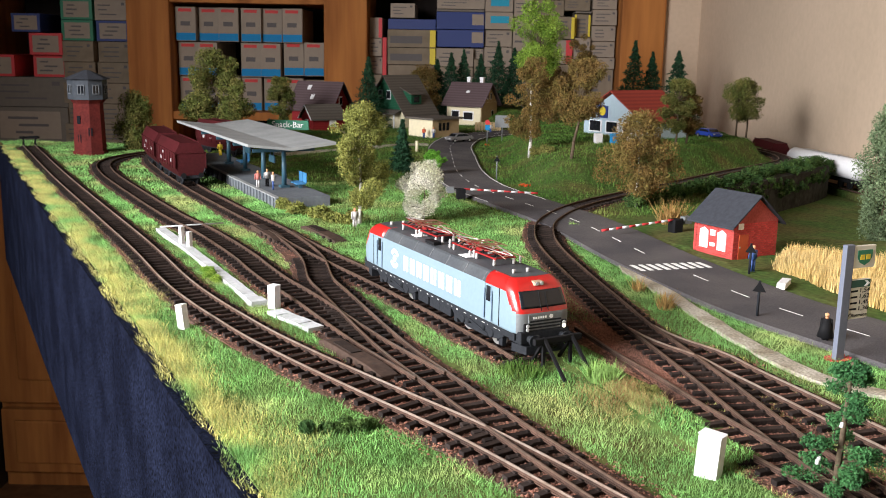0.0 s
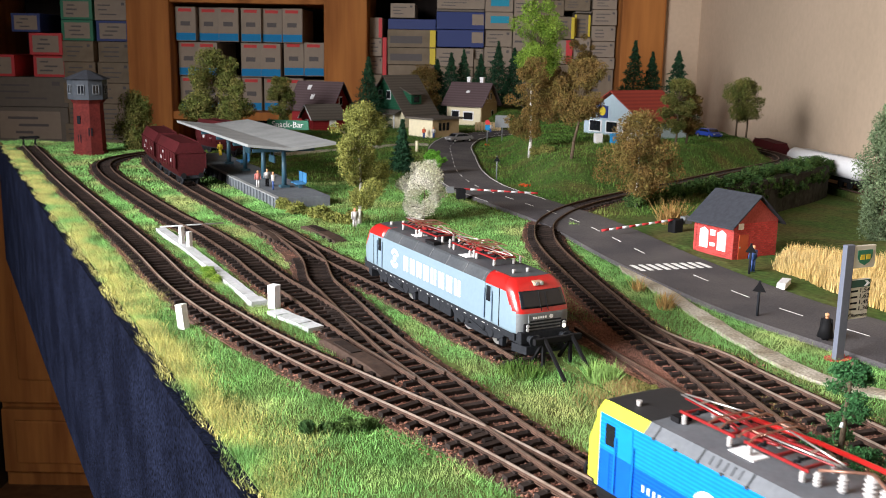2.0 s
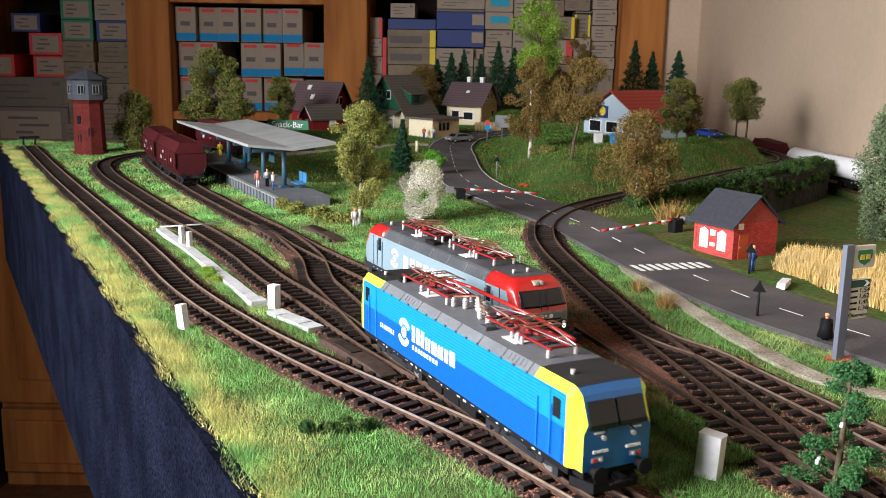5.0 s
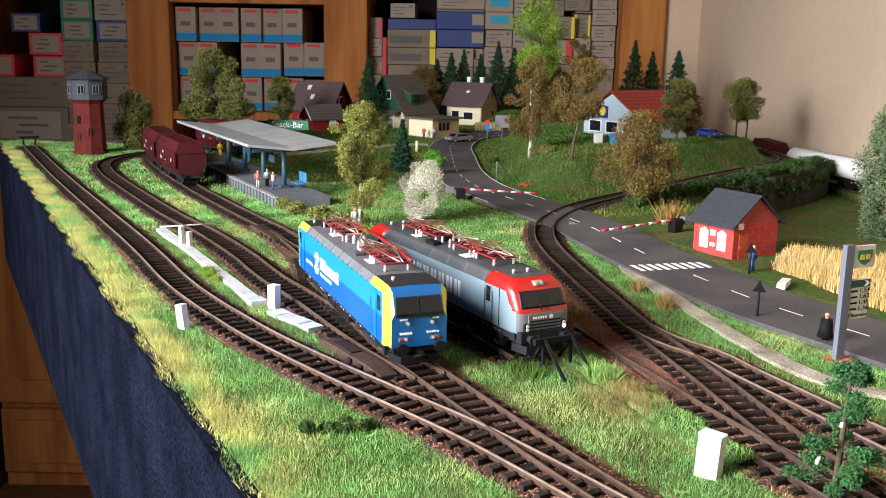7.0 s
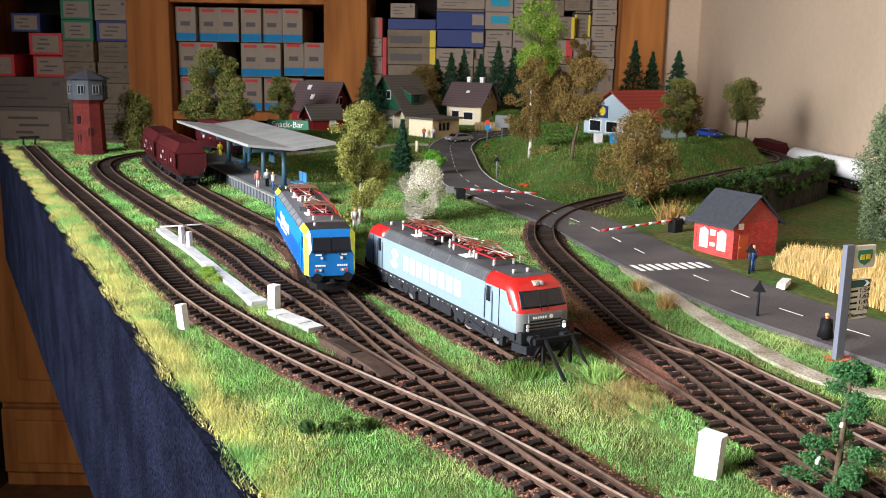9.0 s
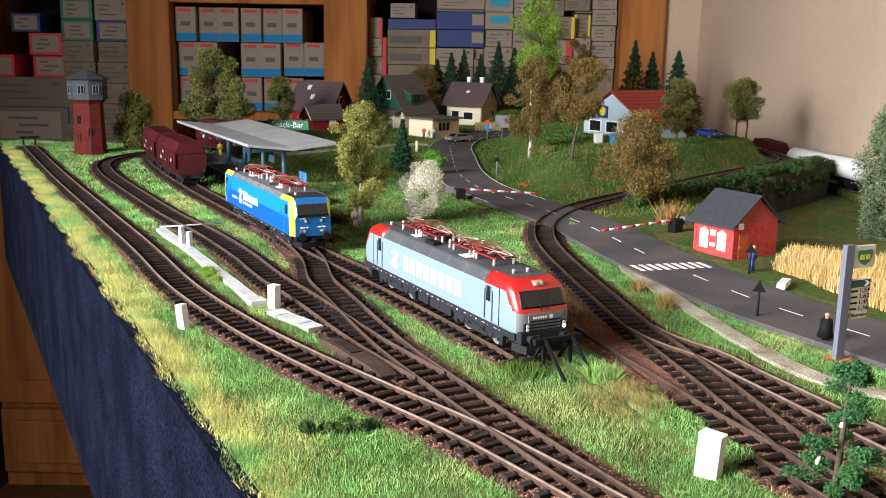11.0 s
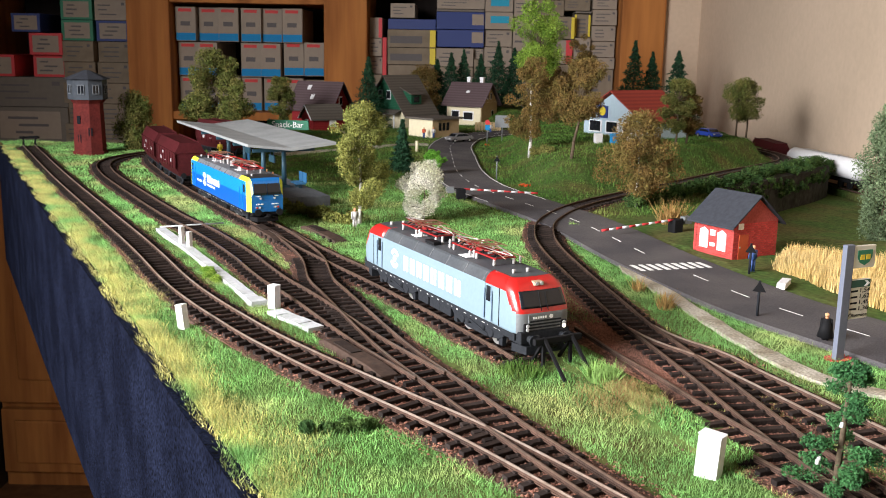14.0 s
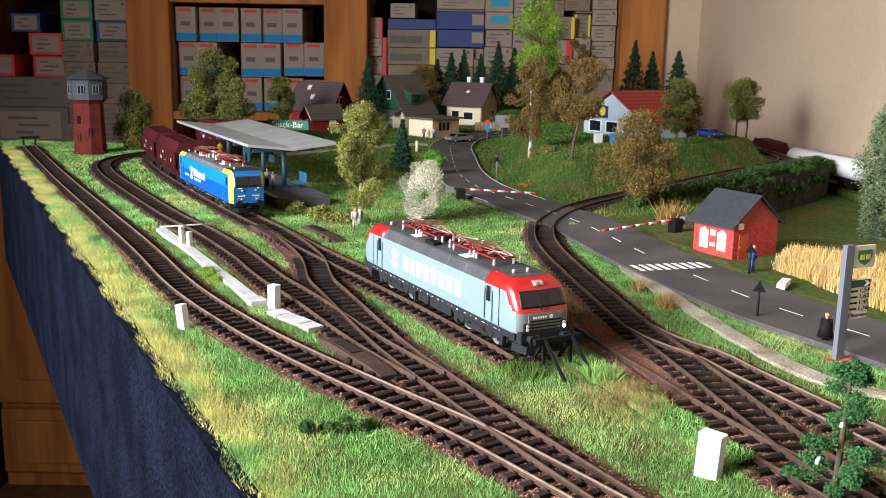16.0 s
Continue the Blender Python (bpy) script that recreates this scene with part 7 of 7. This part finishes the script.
# cable duct of pale concrete troughs
duct = empty("cable_duct", Matrix(), "pale concrete cable trough between the tracks", "cable duct")
DUCT = spline([(-0.257, 0.866), (-0.208, 0.778), (-0.156, 0.681), (-0.114, 0.605), (-0.074, 0.556)], 0.012)
M_DUCT = mat("pale_concrete", (0.50, 0.51, 0.52), 0.8, var=0.12, scale=400, big=60, second=(0.40, 0.41, 0.41))
for i in range(0, len(DUCT) - 1):
    if 0.602 < DUCT[i].y < 0.618:
        continue
    bm = bmesh.new()
    a, b = DUCT[i], DUCT[i].lerp(DUCT[i + 1], 0.97)
    wide = 0.0042 if DUCT[i].y > 0.63 else 0.0055
    ribbon(bm, [a, b], wide, -0.006, -0.0018 + RNG.uniform(-0.0002, 0.0002))
    part("trough_lid", bm, M_DUCT, duct)
bm = bmesh.new()
tube(bm, (-0.258, 0.868, -0.0015), (-0.205, 0.892, -0.0012), 0.0008, None, 6)
part("end_cable", bm, M_DUCT, duct)


def point_motor(a, b, w, h, label):
    a, b = Vector(a), Vector(b)
    d = b - a
    bm = bmesh.new()
    L = d.length
    prism(bm, [(0, 0), (L, 0), (L, h * 0.75), (L * 0.8, h), (L * 0.12, h), (0, h * 0.6)], -w / 2, w / 2, "y")
    bmesh.ops.bevel(bm, geom=bm.edges[:], offset=0.0004, segments=1, affect="EDGES")
    root = part("point_motor", bm, M_MOTOR)
    root.matrix_world = pose(a.x, a.y, -0.0062, 0, 0, math.degrees(math.atan2(d.y, d.x)))
    tagged(root, label, "point motor", "point motors")
    bm = bmesh.new()
    for f in (0.55, 0.72, 0.9):
        box(bm, L * f - 0.002, L * f + 0.002, -w / 2 - 0.0015, -w / 2 + 0.001, 0.002, h * 0.8)
    box(bm, L * 0.2, L * 0.5, -w * 0.3, w * 0.3, h, h + 0.0006)
    part("fittings", bm, M_SLEEPER, root)


M_MOTOR = mat("dark_brown_plastic", (0.045, 0.03, 0.024), 0.7, var=0.25, scale=300, big=60, second=(0.065, 0.042, 0.032))
point_motor((-0.066, 0.535), (-0.026, 0.472), 0.0105, 0.0060, "dark brown point motor housing beside the turnout")
point_motor((-0.176, 0.890), (-0.140, 0.820), 0.0120, 0.0060, "dark brown point motor housing beside the turnout")
point_motor((-0.128, 0.892), (-0.088, 0.820), 0.0120, 0.0060, "dark brown point motor housing beside the turnout")
bm = bmesh.new()
prism(bm, [(-0.012, 0.0), (0.012, 0.0), (0.010, 0.004), (-0.010, 0.004)], -0.003, 0.003, "y")
pb = part("white_sack", bm, M_WHITE)
pb.matrix_world = pose(0.2495, 0.690, -0.0035, 0, 0, 60)
tagged(pb, "small white wedge lying on the verge", "block")
bm = bmesh.new()
tube(bm, (0, 0, 0), (0, 0, 0.040), 0.0012, 0.0010, 8)
box(bm, -0.002, 0.002, -0.002, 0.002, 0.030, 0.040)
sg = part("signal_post", bm, M_CONCRETE)
sg.matrix_world = pose(-0.583, 1.535, -0.006)
tagged(sg, "slim grey signal post beside the front track", "signal")

# red flowers on the knoll's edge, a pale garden path and a small white kiosk behind the platform
M_POPPY = mat("red_petals", (0.55, 0.07, 0.02), 0.7, var=0.2, scale=200, big=60, island=0.3)
for i, (x, y) in enumerate(((0.098, 1.205), (0.104, 1.200), (0.075, 1.73))):
    tuft(x, y, 60, 0.005, 0.004, M_POPPY, "small patch of orange-red flowers", "flowers", 71 + 2 * i, "flower_patch")
bm = bmesh.new()
GARDEN = spline([(-0.26, 1.50), (-0.206, 1.555), (-0.14, 1.62), (-0.085, 1.68), (-0.03, 1.71)], 0.012)
ribbon(bm, GARDEN, 0.008, -0.007, -0.0018)
tagged(part("garden_path", bm, M_GRAVEL), "pale gravel garden path behind the platform", "path", kind="structure")
kiosk = empty("kiosk", pose(-0.262, 1.535, -0.005, 0, 0, 15), "small white kiosk behind the platform", "kiosk")
slab("body", (-0.010, 0.010, -0.008, 0.008, 0.0, 0.022), M_WHITE, kiosk, 0.0008)
slab("roof", (-0.012, 0.012, -0.011, 0.010, 0.0221, 0.0240), M_CANOPY, kiosk, 0.0004)
slab("hatch", (-0.006, 0.006, -0.0090, -0.0081, 0.010, 0.018), M_GLASS, kiosk)

for key in LINES:
    lay_sleepers(key)


# ---- what moves: the blue locomotive backs along the loop track to the wagons ----
def motions():
    step = 0.002
    shift = 0.198
    travel = [(0, 0.020), (1.5, 0.1285), (2, 0.164), (2.5, 0.1970), (3, 0.232), (3.5, 0.2642), (4, 0.3010), (4.2, 0.3155), (6.3, 0.4748), (6.5, 0.4925), (7, 0.5382), (7.5, 0.5863), (8, 0.631), (8.5, 0.6668), (9, 0.703), (9.2, 0.7175), (11.3, 0.865), (11.5, 0.879), (12, 0.9083), (12.5, 0.925), (13, 0.9398), (13.5, 0.956), (14, 0.9705), (14.5, 0.985), (15, 1.001), (15.5, 1.0138), (16, 1.025)]
    ts, ss = [a for a, _ in travel], [b for _, b in travel]

    def along(t):
        return float(np.mean([np.interp(min(16, max(0, t + d)), ts, ss) for d in (-0.3, -0.2, -0.1, 0, 0.1, 0.2, 0.3)])) if 0.3 < t < 15.7 else float(np.interp(t, ts, ss))

    def spot(s):
        i = (s + shift) / step
        k = int(i)
        return PATH_P[k].lerp(PATH_P[k + 1], i - k)
    rows = []
    times = [round(0.1 * k, 1) for k in range(161)]
    for t in times[::2]:
        s = along(t)
        f, r = spot(s - 0.060), spot(s + 0.060)
        c, d = (f + r) / 2, f - r
        rows.append((t, pose(c.x, c.y, 0, 0, 0, math.degrees(math.atan2(d.y, d.x)))))
    walk(BLUE, rows)
    for ws, x, rad in BLUE_WHEELS:
        walk(ws, [(t, pose(x, 0, rad, 0, -math.degrees(along(t) / rad), 0)) for t in times])


motions()
